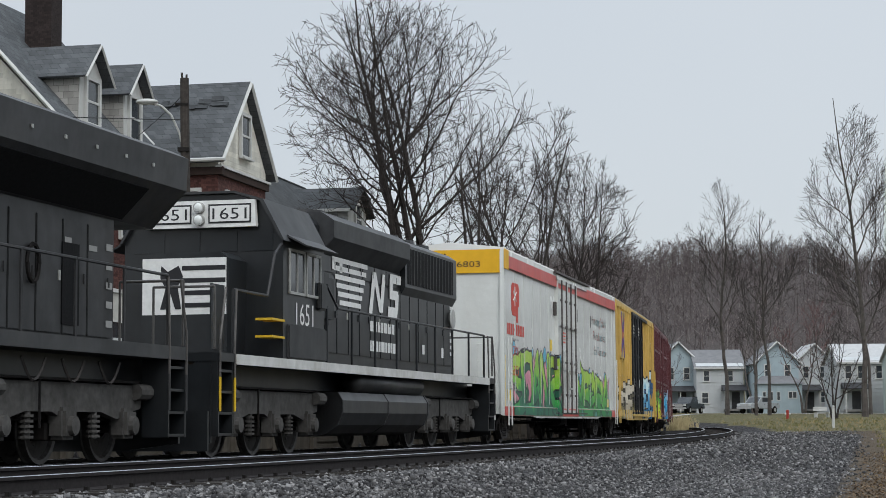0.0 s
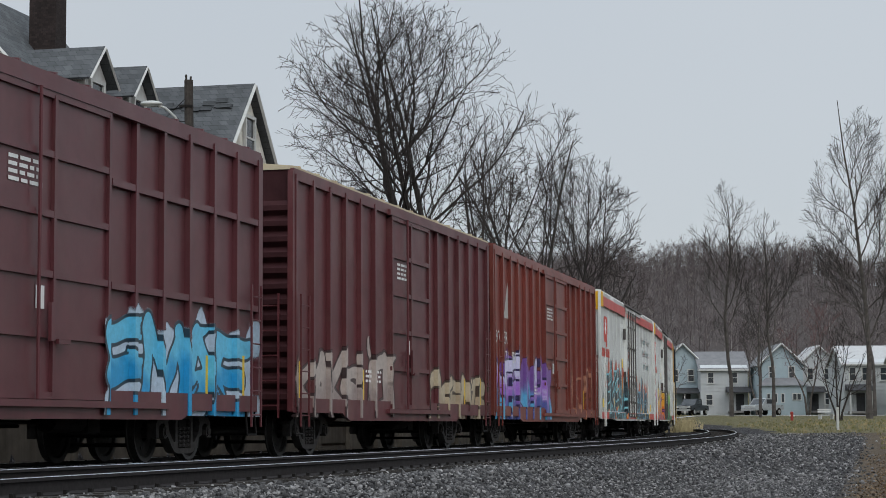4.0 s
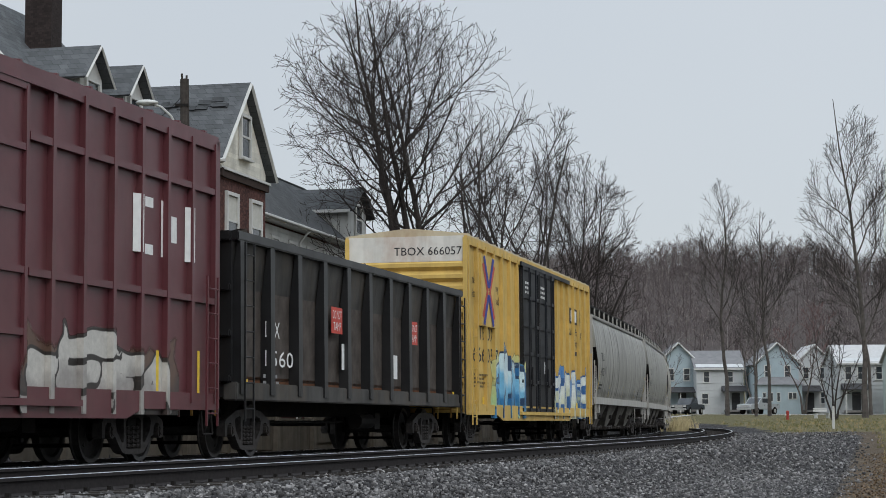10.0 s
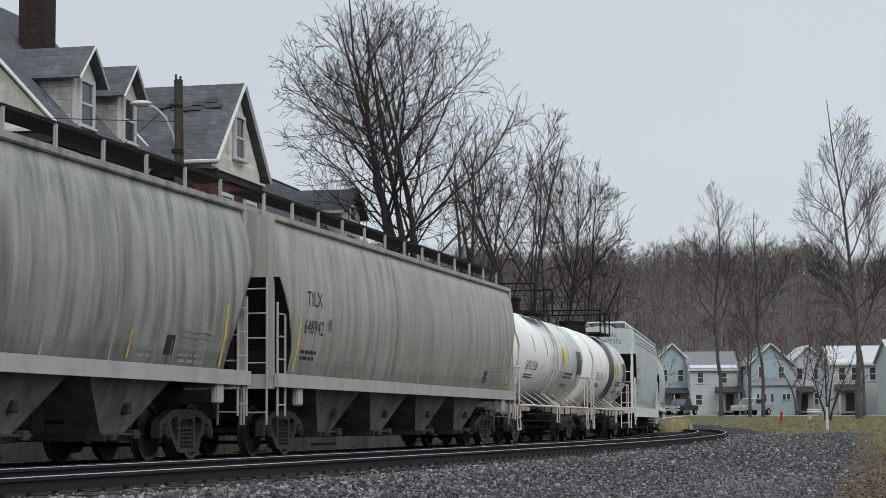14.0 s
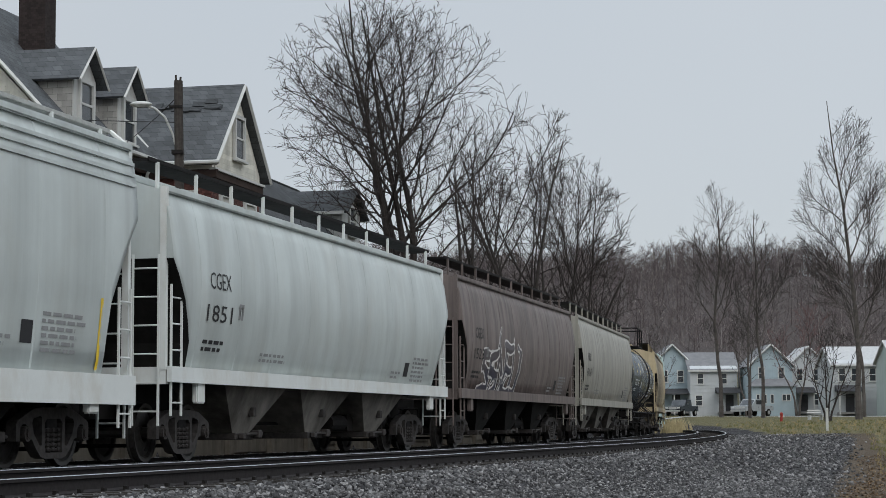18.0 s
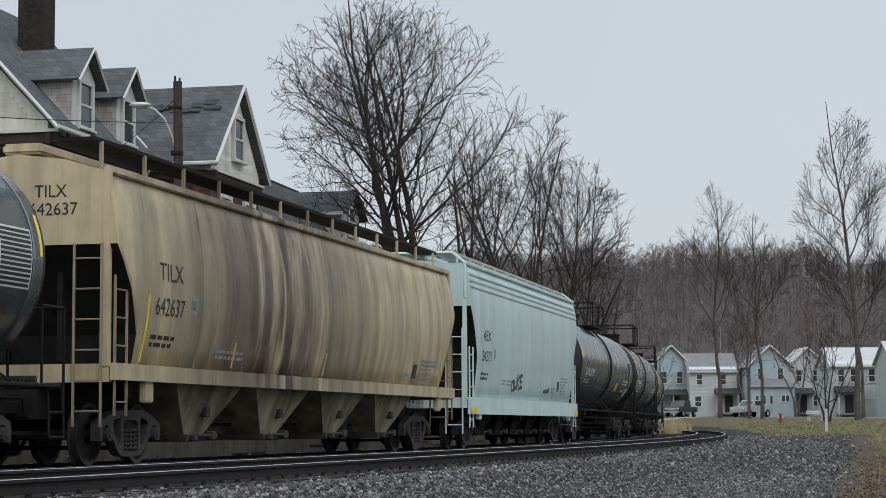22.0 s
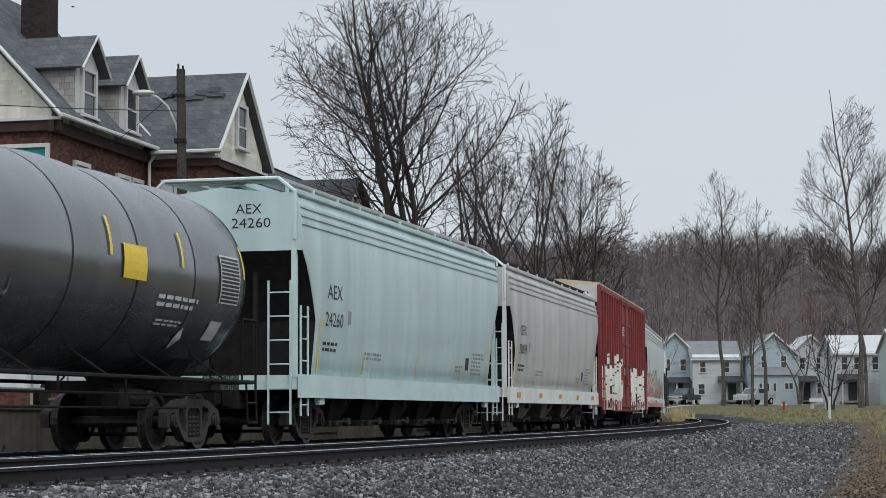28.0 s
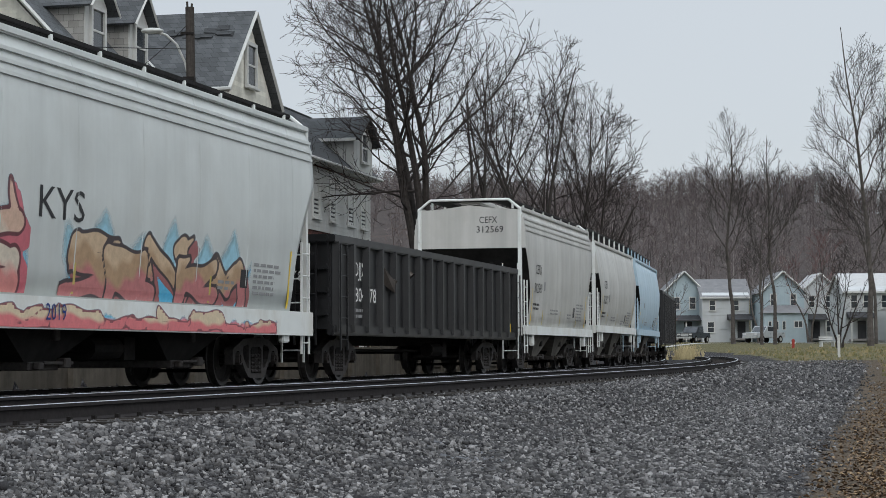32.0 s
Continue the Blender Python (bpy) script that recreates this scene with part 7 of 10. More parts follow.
def yellow_boxcar(a, b, paint, mark, number, tags, rails, end_top, logo_box=True, door=(7.0, 12.0), n_posts=18):
    car, half, Y, sf, edges = boxcar(a, b, "yellow double-door boxcar with black doors, graffiti on its lower side", paint, CREAM_ROOF, n_posts, door, rails=rails, door_paint=BLACK_DOOR, door_kind="double", end_top=end_top, ladder_paint=paint)
    L = lambda q: q - half
    k = (b - a) / 19.0
    fs = flat(Y)
    part("emblem_plate", box((L(2.4 * k), -Y - 0.048, 3.9), (1.75, 0.092, 1.8), 0.004), paint, car)
    star_mark(car, L(2.4 * k), 3.9, 1.35, flat(Y + 0.094))
    if mark:
        lettering(car, "next", L(0.85 * k), 4.02, 0.22, BLACK_PAINT, fs, 0.55)
        lettering(car, "load", L(0.85 * k), 3.68, 0.22, BLACK_PAINT, fs, 0.5)
        lettering(car, "any", L(3.55 * k), 3.98, 0.22, BLACK_PAINT, fs, 0.5)
        lettering(car, "road", L(3.55 * k), 3.64, 0.22, BLACK_PAINT, fs, 0.55)
        lettering(car, mark, L(1.6 * k), 2.66, 0.38, BLACK_PAINT, fs, 1.9)
        lettering(car, number, L(0.9 * k), 2.10, 0.38, BLACK_PAINT, fs, 3.1)
        lettering(car, mark + " " + number, 0.3, top_z(4.66), 0.20, BLACK_PAINT, fs, 1.7, end=-half - 0.062 + 0.055)
    else:
        strips(car, [(L(1.2 * k) + 0.55 * i, 2.5, 0.35, 0.35) for i in range(5)], mat("faded_dark_paint", (0.16, 0.11, 0.04)), sf)
    print_lines(car, L(1.0 * k), 1.75, 1.8, 4, mat("faded_dark_paint", (0.16, 0.11, 0.04)), sf, 0.05, 5)
    # the owner's box emblem, as plain shapes
    if logo_box:
        strips(car, [(L(15.3 * k), 3.72, 2.1 * k, 0.50)], BLACK_PAINT, sf, "emblem_box")
        strips(car, [(L(15.5 * k) + 0.62 * k * i, 3.79, 0.5 * k, 0.36) for i in range(3)], WHITE_PAINT, lambda x, z: sf(x, z) - 0.004, "emblem")
        lettering(car, "Railcar Pooling", L(15.1 * k), 3.36, 0.22, BLACK_PAINT, fs, 2.5 * k)
        lettering(car, "Experts", L(16.2 * k), 3.02, 0.22, BLACK_PAINT, fs, 1.15 * k)
        print_lines(car, L(16.2 * k), 2.72, 1.2 * k, 1, BLACK_PAINT, fs, 0.13, 8)
    else:
        strips(car, [(L(14.2 * k), 3.25, 0.34 * k, 0.95), (L(13.8 * k), 4.05, 1.2 * k, 0.16), (L(15.6 * k), 3.25, 0.3 * k, 1.0), (L(16.4 * k), 3.3, 0.3 * k, 0.9)], mat("faded_red_mark", (0.48, 0.08, 0.05), 0.6), sf, "emblem")
        lettering(car, "RAILCAR POOLING EXPERTS", L(12.4 * k), 2.95, 0.28, mat("faded_dark_paint", (0.16, 0.11, 0.04)), fs, 6.2 * k)
    dsf = flat(Y + 0.07)
    for (dx, w) in ((0.5, 1.1), (2.9, 1.1)):
        print_lines(car, L(door[0] + dx), 4.45, w, 4, WHITE_PAINT, dsf, 0.07, 11)
        strips(car, [(L(door[0] + dx + 0.5), 2.0, 0.3, 0.34)], WHITE_PAINT, dsf)
    strips(car, [(L(2.0), 0.95, 0.6, 0.28), (L(16.4 * k), 0.95, 0.6, 0.26)], YELLOW_MARK, sf, "warning_label")
    for kw in tags:
        graffiti(car, L(kw.pop("x0")), L(kw.pop("x1")), kw.pop("z0", 0.70), kw.pop("z1"), sf, edges=edges, **kw)
    return car


def top_z(z):
    return z


BLUES = [(0.05, 0.22, 0.42), (0.22, 0.50, 0.68), (0.62, 0.75, 0.78)]
yellow_boxcar(73.8, 92.95, RAIL_YELLOW, "TBOX", "660049", [
    dict(x0=0.6, x1=6.8, z1=2.1, seed=41, letters=5, fills=[(0.46, 0.42, 0.34), (0.62, 0.58, 0.50)], line=(0.05, 0.045, 0.035), back=[(0.22, 0.20, 0.10), (0.30, 0.26, 0.12)], deep=(0.12, 0.11, 0.08), line_w=0.045, stroke=0.16, rough_top=0.1, soft=0.25),
    dict(x0=12.1, x1=17.6, z1=2.5, seed=43, letters=5, fills=BLUES, line=(0.015, 0.025, 0.05), deep=(0.03, 0.10, 0.22), stroke=0.21)], (), None)
yellow_boxcar(191.75, 206.45, RAIL_YELLOW2, "", "", [
    dict(x0=0.4, x1=7.8, z1=2.25, seed=47, letters=7, fills=[(0.50, 0.52, 0.50), (0.72, 0.72, 0.70)], line=(0.02, 0.02, 0.022), deep=(0.05, 0.05, 0.055), stroke=0.15, line_w=0.05),
    dict(x0=8.1, x1=14.2, z1=2.45, seed=49, letters=4, fills=[(0.16, 0.55, 0.48), (0.10, 0.46, 0.44), (0.45, 0.72, 0.55), (0.75, 0.80, 0.76)], line=(0.015, 0.05, 0.06), back=[(0.16, 0.52, 0.46), (0.30, 0.62, 0.52)], deep=(0.06, 0.32, 0.32), rough_top=0.2, stroke=0.24, soft=0.08)],
    (2.45, 4.0), WHITE_END, logo_box=False, door=(4.6, 8.0), n_posts=14)
yellow_boxcar(240.6, 259.65, RAIL_YELLOW, "TBOX", "666057", [
    dict(x0=3.4, x1=6.9, z1=2.35, seed=53, letters=4, fills=BLUES, line=(0.03, 0.06, 0.12), back=[(0.40, 0.55, 0.30), (0.55, 0.55, 0.25)], rough_top=0.2, stroke=0.16, deep=(0.03, 0.16, 0.34)),
    dict(x0=12.2, x1=18.2, z1=2.15, seed=59, letters=5, deep=(0.05, 0.14, 0.30), stroke=0.16, fills=[(0.55, 0.58, 0.45), (0.68, 0.72, 0.68)], line=(0.04, 0.12, 0.30), back=[(0.45, 0.48, 0.30), (0.10, 0.25, 0.50)])], (), WHITE_END)


def maroon_boxcar(a, b, paint, lines, number_row, tags, door, rails, n_posts, label, end_top=None, end_number="", roof=None):
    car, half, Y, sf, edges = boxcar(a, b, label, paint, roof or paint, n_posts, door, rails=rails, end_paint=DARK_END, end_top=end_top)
    L = lambda q: q - half
    fs = flat(Y)
    bay = (b - a - 0.3) / n_posts
    for (words, k, z, h, w) in lines:
        lettering(car, words, L(0.15 + bay * k + 0.38), z, h, WHITE_PAINT, fs, min(w, bay - 0.46))
    if number_row:
        print_lines(car, L(number_row[0]), number_row[1], number_row[2], 2, WHITE_PAINT, fs, 0.22, 13)
    print_lines(car, L(door[0] - 1.6), 1.6, 1.2, 3, WHITE_PAINT, fs, 0.05, 15)
    print_lines(car, L(door[0] + 0.5), 3.9, 1.0, 4, WHITE_PAINT, flat(Y + 0.07), 0.05, 17)
    strips(car, [(L(door[0] + 1.3), 2.05, 0.25, 0.3)], WHITE_PAINT, flat(Y + 0.07))
    strips(car, [(L(b - a - 0.75), 0.95, 0.10, 0.75), (L(0.5), 0.95, 0.10, 0.75), (L(b - a - 2.4), 1.05, 0.10, 0.6), (L(4.5), 1.05, 0.10, 0.6)], YELLOW_MARK, fs, "reflector")
    if end_number:
        lettering(car, end_number, 0.2, 4.72, 0.18, BLACK_PAINT if end_top else WHITE_PAINT, fs, 1.3, end=-half - 0.066 + 0.055)
    for kw in tags:
        graffiti(car, L(kw.pop("x0")), L(kw.pop("x1")), kw.pop("z0", 0.70), kw.pop("z1"), sf, edges=edges, **kw)
    return car, L, Y, sf


maroon_boxcar(94.0, 109.75, MAROON, [("CO", 0, 2.60, 0.30, 0.5), ("ER", 1, 2.60, 0.30, 0.5), ("17", 0, 2.10, 0.30, 0.4), ("31", 1, 2.10, 0.30, 0.45), ("87", 2, 2.10, 0.30, 0.5)], None, [
    dict(x0=0.9, x1=5.6, z1=2.0, seed=61, letters=4, fills=[(0.70, 0.62, 0.06), (0.55, 0.72, 0.12), (0.10, 0.50, 0.10)], line=(0.05, 0.12, 0.05), back=[(0.72, 0.62, 0.05), (0.30, 0.62, 0.12), (0.62, 0.08, 0.10)], rough_top=0.08),
    dict(x0=9.7, x1=15.2, z1=2.1, seed=67, letters=4, fills=[(0.02, 0.30, 0.58), (0.12, 0.50, 0.72)], line=(0.02, 0.04, 0.06), back=[(0.45, 0.55, 0.65)], rough_top=0.3)],
    (5.95, 9.5), (2.5, 3.95), 15, "maroon boxcar with raised posts, bright graffiti near the rails", WHITE_END, "173187")
maroon_boxcar(111.4, 126.8, MAROON2, [], None, [
    dict(x0=0.4, x1=6.2, z1=1.9, seed=71, letters=6, fills=[(0.32, 0.26, 0.24), (0.45, 0.38, 0.34)], line=(0.05, 0.03, 0.03), stroke=0.16, back=None),
    dict(x0=9.6, x1=15.0, z1=1.8, seed=73, letters=5, fills=[(0.40, 0.32, 0.22), (0.50, 0.42, 0.30)], line=(0.06, 0.04, 0.03), stroke=0.16, back=None)],
    (6.3, 9.4), (), 15, "faded wine-red boxcar with dusty graffiti", None, "", CREAM_ROOF)
_c, _L, _Y, _sf = maroon_boxcar(127.4, 144.4, BROWN, [("171", 1, 2.2, 0.30, 0.6), ("750", 2, 2.2, 0.30, 0.6), ("BO", 0, 2.68, 0.32, 0.5), ("ER", 1, 2.68, 0.32, 0.5)], None, [
    dict(x0=0.6, x1=7.6, z1=2.3, seed=79, letters=5, fills=[(0.10, 0.12, 0.35), (0.36, 0.18, 0.55), (0.60, 0.58, 0.75)], line=(0.03, 0.02, 0.08), back=[(0.12, 0.40, 0.62), (0.18, 0.08, 0.30)], shine=(0.7, 0.7, 0.8)),
    dict(x0=11.8, x1=16.2, z1=2.4, seed=83, letters=4, fills=[(0.42, 0.20, 0.13)], line=(0.28, 0.11, 0.07), stroke=0.035, line_w=0.02, back=None, label="faint scratched spray tags")],
    (7.2, 11.0), (), 16, "rust-brown boxcar with tall posts, purple graffiti on its lower side")
part("emblem", prism([(_L(1.6), 3.35), (_L(2.6), 3.35), (_L(2.1), 4.3)], -_Y - 0.008, -_Y - 0.004, "y"), mat("grey_emblem", (0.42, 0.40, 0.38)), _c)
_c, _L, _Y, _sf = maroon_boxcar(207.6, 223.65, MAROON, [("CNA", 0, 2.62, 0.30, 0.6), ("405", 1, 2.62, 0.30, 0.5), ("588", 2, 2.62, 0.30, 0.5)], (0.75, 3.75, 2.9), [
    dict(x0=0.4, x1=6.3, z1=1.9, seed=89, letters=5, fills=[(0.30, 0.29, 0.28), (0.50, 0.50, 0.49)], line=(0.025, 0.02, 0.022), stroke=0.15, line_w=0.05, back=[(0.04, 0.03, 0.03), (0.10, 0.04, 0.04)], rough_top=0.15, soft=0.1),
    dict(x0=9.4, x1=14.2, z1=1.75, seed=97, letters=4, fills=[(0.32, 0.30, 0.28), (0.52, 0.50, 0.46)], line=(0.03, 0.025, 0.022), stroke=0.15, line_w=0.05, back=[(0.06, 0.045, 0.04), (0.12, 0.07, 0.05)], rough_top=0.2, soft=0.1)],
    (6.5, 9.2), (2.5, 4.25), 16, "maroon boxcar with raised posts and white lettering, grey graffiti below")
# the owner's worm-like emblem: bent plain bars
strips(_c, [(_L(12.75), 3.05, 0.20, 0.85), (_L(12.75), 3.75, 0.75, 0.15), (_L(12.75), 3.05, 0.75, 0.15), (_L(13.8), 3.05, 0.20, 0.85), (_L(14.75), 3.05, 0.20, 0.85), (_L(14.2), 3.3, 0.22, 0.40)], WHITE_PAINT, _sf, "emblem")
maroon_boxcar(605.4, 624.55, BRIGHT_RED, [], None, [
    dict(x0=0.8, x1=7.4, z1=2.45, seed=101, letters=6, fills=[(0.62, 0.60, 0.54), (0.72, 0.71, 0.66)], line=(0.03, 0.025, 0.022), stroke=0.21, line_w=0.04, back=[(0.66, 0.64, 0.58), (0.72, 0.70, 0.66)], rough_top=0.35, soft=0.05),
    dict(x0=11.6, x1=17.9, z1=2.2, seed=103, letters=6, fills=[(0.65, 0.63, 0.57), (0.74, 0.73, 0.68)], line=(0.03, 0.025, 0.022), stroke=0.2, line_w=0.04, back=[(0.66, 0.64, 0.58), (0.72, 0.70, 0.66)], rough_top=0.4, soft=0.05)],
    (7.7, 11.2), (), 21, "oxide-red boxcar with many posts and white graffiti below", mat("grey_white_end_panel", (0.50, 0.48, 0.45), 0.6, 0, 0.1, 3, dirt=(0.35, 0.2, 0.1), dirt_amount=0.5), "LW 470411", CREAM_ROOF)
# ---- covered hoppers ----
ROUND = ([1.30, 1.48, 2.0, 2.6, 3.2, 3.8, 4.2], [1.32, 1.40, 1.52, 1.585, 1.565, 1.48, 1.37])
SLAB = ([1.20, 1.45, 2.4, 3.2, 3.78, 4.1, 4.38], [1.40, 1.46, 1.545, 1.565, 1.555, 1.50, 1.40])
# near black, with the shade below and inside the car ends in its colour
SHADE_STEEL = mat("shade_dark_steel", (0.020, 0.019, 0.018), 0.8, 0, 0.25, 5, streak=0.2)


def hopper(a, b, label, paint, marks, style="round", bays=3, eave=4.2, ladder_paint=None, roof_paint=None, board_paint=None, under=None, tags=(), end_marks=None, mark_paint=None, stripe=True, seams=9, deep=False):
    half = (b - a) / 2
    car = thing("covered_hopper", Matrix(), label, "hopper car", CAR_GROUP)
    zs, ys = ROUND if style == "round" else SLAB
    zs = [z if z < 4.0 else eave for z in zs[:-1]] + [eave]
    if style != "round":
        zs[-2] = eave - 0.26
    peak = eave + (0.28 if style == "round" else 0.14)
    walk_up = 0.20 if style == "round" else 0.12
    z_sill = 1.46 if style == "round" else 1.28
    lp = ladder_paint or paint

    def prof(z):
        return np.interp(z, zs, ys)

    def surf(x, z):
        return -np.interp(np.broadcast_to(z, np.broadcast(x, z).shape), zs, ys)
    cut = [(0, eave - 1.05), (0.22, eave - 1.30), (0.48, eave - 1.65), (0.70, eave - 2.02), (0.86, eave - 2.30), (0.93, z_sill)]
    stations = [(-half + d, z) for d, z in cut] + [(half - d, z) for d, z in cut[::-1]]
    rings = []
    for x, zb in stations:
        side = [zb + (eave - zb) * k / 9 for k in range(10)]
        near = [(x, -float(prof(z)), z) for z in side]
        top = [(x, -0.75, peak - 0.10), (x, 0, peak), (x, 0.75, peak - 0.10)]
        far = [(x, float(prof(z)), z) for z in side[::-1]]
        rings.append(near + top + far)
    bm = loft(rings)
    # undersides of the end recesses take the second slot: shade painted as near black
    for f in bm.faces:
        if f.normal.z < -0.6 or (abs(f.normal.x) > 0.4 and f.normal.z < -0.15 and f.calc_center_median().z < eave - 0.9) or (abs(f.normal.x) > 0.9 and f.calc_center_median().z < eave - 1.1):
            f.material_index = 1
    for f in bm.faces:
        f.smooth = abs(f.normal.x) < 0.2 and abs(f.normal.z) < 0.6
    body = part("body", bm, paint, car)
    body.data.materials.append(SHADE_STEEL)
    # side sheets' weld seams follow the side
    for s in (-1,):
        for k in range(seams):
            x = -half + 1.15 + k * (2 * half - 2.3) / (seams - 1)
            pts = [(x, s * float(prof(z)), z) for z in np.linspace(z_sill + 0.02, eave - 0.06, 9)]
            bm = bmesh.new()
            rows = [[bm.verts.new((q[0] + e, q[1] + s * o, q[2])) for e, o in ((-0.03, 0.0005), (0, 0.010), (0.03, 0.0005))] for q in pts]
            for u, v in zip(rows, rows[1:]):
                for i in range(2):
                    bm.faces.new((u[i], u[i + 1], v[i + 1], v[i]))
            part("side_seam", bm, paint, car, smooth=True)
    if style == "slab":
        for s in (-1, 1):
            for zz in (eave - 0.55, eave - 0.40, eave - 0.24):
                part("side_ridge", box((0, s * (float(prof(zz)) + 0.012), zz), (2 * half - 0.1, 0.035, 0.05)), paint, car)
    # side sills, roof edges, end sills
    h = 0.24 if not deep else 0.42
    for s in (-1, 1):
        part("side_sill", prism([(s * 1.40, z_sill), (s * 1.55, z_sill), (s * 1.55, z_sill - h), (s * 1.47, z_sill - h), (s * 1.47, z_sill - 0.05), (s * 1.40, z_sill - 0.05)], -half, half), lp, car)
        part("roof_edge", box((0, s * (float(prof(eave)) + 0.025), eave + 0.02), (2 * half + 0.02, 0.09, 0.11), 0.02), roof_paint or paint, car)
        for e in (-1, 1):
            part("end_post", box((e * (half - 0.03), s * 1.40, (z_sill + eave) / 2), (0.09, 0.10, eave - z_sill + 0.1)), lp, car)
            if e * s < 0 or s < 0:
                ladder(car, e * (half - 0.30), s * 1.50, z_sill - 0.75, z_sill + 1.25, 0.42, lp, 5, name="side_ladder")
                ladder(car, e * (half + 0.05), s * 1.14, z_sill - 0.9, z_sill + 1.7, 0.42, lp, 6, along="y", name="end_ladder")
            part("jack_pad", box((e * (half - 1.35), s * 1.46, z_sill - 0.32), (0.34, 0.10, 0.46), 0.02), lp, car)
    bp_end = board_paint or BLACK_GEAR
    for e in (-1, 1):
        part("end_sill", box((e * (half - 0.06), 0, z_sill - 0.14), (0.12, 2.9, 0.26)), lp, car)
        part("end_platform", box((e * (half - 0.72), 0, z_sill - 0.10), (1.4, 2.6, 0.06)), SHADE_STEEL, car)
        part("draft_sill", boxes([((e * (half - 1.6), 0, 0.98), (3.2, 0.70, 0.62)), ((e * (half - 1.7), 0, z_sill - 0.16), (2.6, 2.5, 0.10))]), SHADE_STEEL, car)
        part("slope_brace", boxes([((e * (half - 0.35), q, (z_sill + eave - 1.0) / 2), (0.10, 0.08, eave - 1.1 - z_sill)) for q in (-0.55, 0.55)]), SHADE_STEEL, car)
        # dark plate added where the recess holds only shade
        part("end_shade_plate", box((e * (half - 1.02), 0, (z_sill + eave - 1.9) / 2 - 0.02), (0.04, 2.7, eave - 1.95 - z_sill)), SHADE_STEEL, car)
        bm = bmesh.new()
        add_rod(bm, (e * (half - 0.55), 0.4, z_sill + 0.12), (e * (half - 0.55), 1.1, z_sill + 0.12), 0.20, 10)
        part("air_reservoir", bm, SHADE_STEEL, car, smooth=True)
        if style != "round":
            part("roof_end_hoop", rods([[(e * (half + 0.02), -1.42, eave - 0.85), (e * (half + 0.02), -1.42, eave + 0.02), (e * (half + 0.02), -1.10, peak + walk_up + 0.02), (e * (half + 0.02), 1.10, peak + walk_up + 0.02), (e * (half + 0.02), 1.42, eave + 0.02), (e * (half + 0.02), 1.42, eave - 0.85)]], 0.035, 6), lp, car)
            part("end_walkway", box((e * (half - 0.22), 0, peak + walk_up - 0.01), (0.42, 2.2, 0.04)), bp_end, car)
        # running boards on brackets, and the hatches
    bp = board_paint or BLACK_GEAR
    for s in (-1, 1):
        brd = part("running_board", box((0, s * 0.86, peak + walk_up), (2 * half - 0.1, 0.50, 0.045)), bp, car)
        part("board_rim", boxes([((0, s * 1.12, peak + walk_up + 0.015), (2 * half - 0.1, 0.02, 0.06))]), bp, brd)
        n = int(2 * half / 1.45)
        for k in range(n):
            x = -half + 0.4 + k * (2 * half - 0.8) / (n - 1)
            part("roof_bracket", box((x, s * 1.13, (eave + 0.06 + peak + walk_up) / 2), (0.05, 0.05, peak + walk_up - 0.06 - eave)), lp, car)
    for k in range(5):
        x = -half + (2 * half) * (k + 0.5) / 5
        part("hatch_cover", box((x, 0, peak + 0.10), (2 * half / 5 - 0.25, 0.62, 0.16), 0.04), roof_paint or paint, car)
    # the discharge bays below; pale slab-sided cars get near-black ones, under-car shade as colour
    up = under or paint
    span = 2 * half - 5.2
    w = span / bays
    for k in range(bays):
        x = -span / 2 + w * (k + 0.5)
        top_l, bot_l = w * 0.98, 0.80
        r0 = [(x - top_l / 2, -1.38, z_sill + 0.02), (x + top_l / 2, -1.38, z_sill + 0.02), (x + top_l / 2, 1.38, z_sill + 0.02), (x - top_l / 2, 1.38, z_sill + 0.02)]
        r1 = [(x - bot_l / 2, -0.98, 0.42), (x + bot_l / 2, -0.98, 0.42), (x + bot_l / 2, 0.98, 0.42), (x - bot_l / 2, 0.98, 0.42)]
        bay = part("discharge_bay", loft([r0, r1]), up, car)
        part("outlet_gate", boxes([((x, -0.2, 0.38), (0.92, 1.72, 0.12)), ((x + 0.52, -1.10, 0.42), (0.20, 0.14, 0.14)), ((x - 0.28, -1.12, 0.38), (0.14, 0.10, 0.10)), ((x + 0.12, -1.16, 0.80), (0.16, 0.10, 0.16)), ((x + 0.3, -1.12, 0.42), (0.9, 0.05, 0.05))], 0.015), GEAR_CAST, bay)
    fs = surf
    L = lambda q: q - half
    mp = mark_paint or BLACK_PAINT
    if marks:
        lettering(car, marks[0], L(1.55), 2.74, 0.27, mp, fs, 0.95)
        lettering(car, marks[1], L(1.45), 2.22, 0.27, mp, fs, 1.15)
        print_lines(car, L(1.4), 1.86, 1.2, 2, mp, fs, 0.06, 3)
    if end_marks:
        lettering(car, marks[0], -0.28, eave - 0.36, 0.18, mp, fs, 0.5, end=-half - 0.006)
        lettering(car, marks[1], -0.20, eave - 0.62, 0.18, mp, fs, 0.75, end=-half - 0.006)
    print_lines(car, L(2 * half - 3.0), 2.0, 1.4, 6, GREY_MARK, fs, 0.05, 5)
    print_lines(car, L(2 * half - 4.6), 1.66, 0.8, 2, GREY_MARK, fs, 0.05, 6)
    print_lines(car, L(4.2), 1.75, 1.6, 2, GREY_MARK, fs, 0.05, 7)
    strips(car, [(L(2 * half - 3.6), 1.62, 0.34, 0.30)], BLACK_PAINT, fs, "data_plate")
    strips(car, [(L(2.9), 2.3, 0.22, 0.26), (L(2.94), 2.35, 0.14, 0.16)], GREY_MARK, fs, "car_symbol")
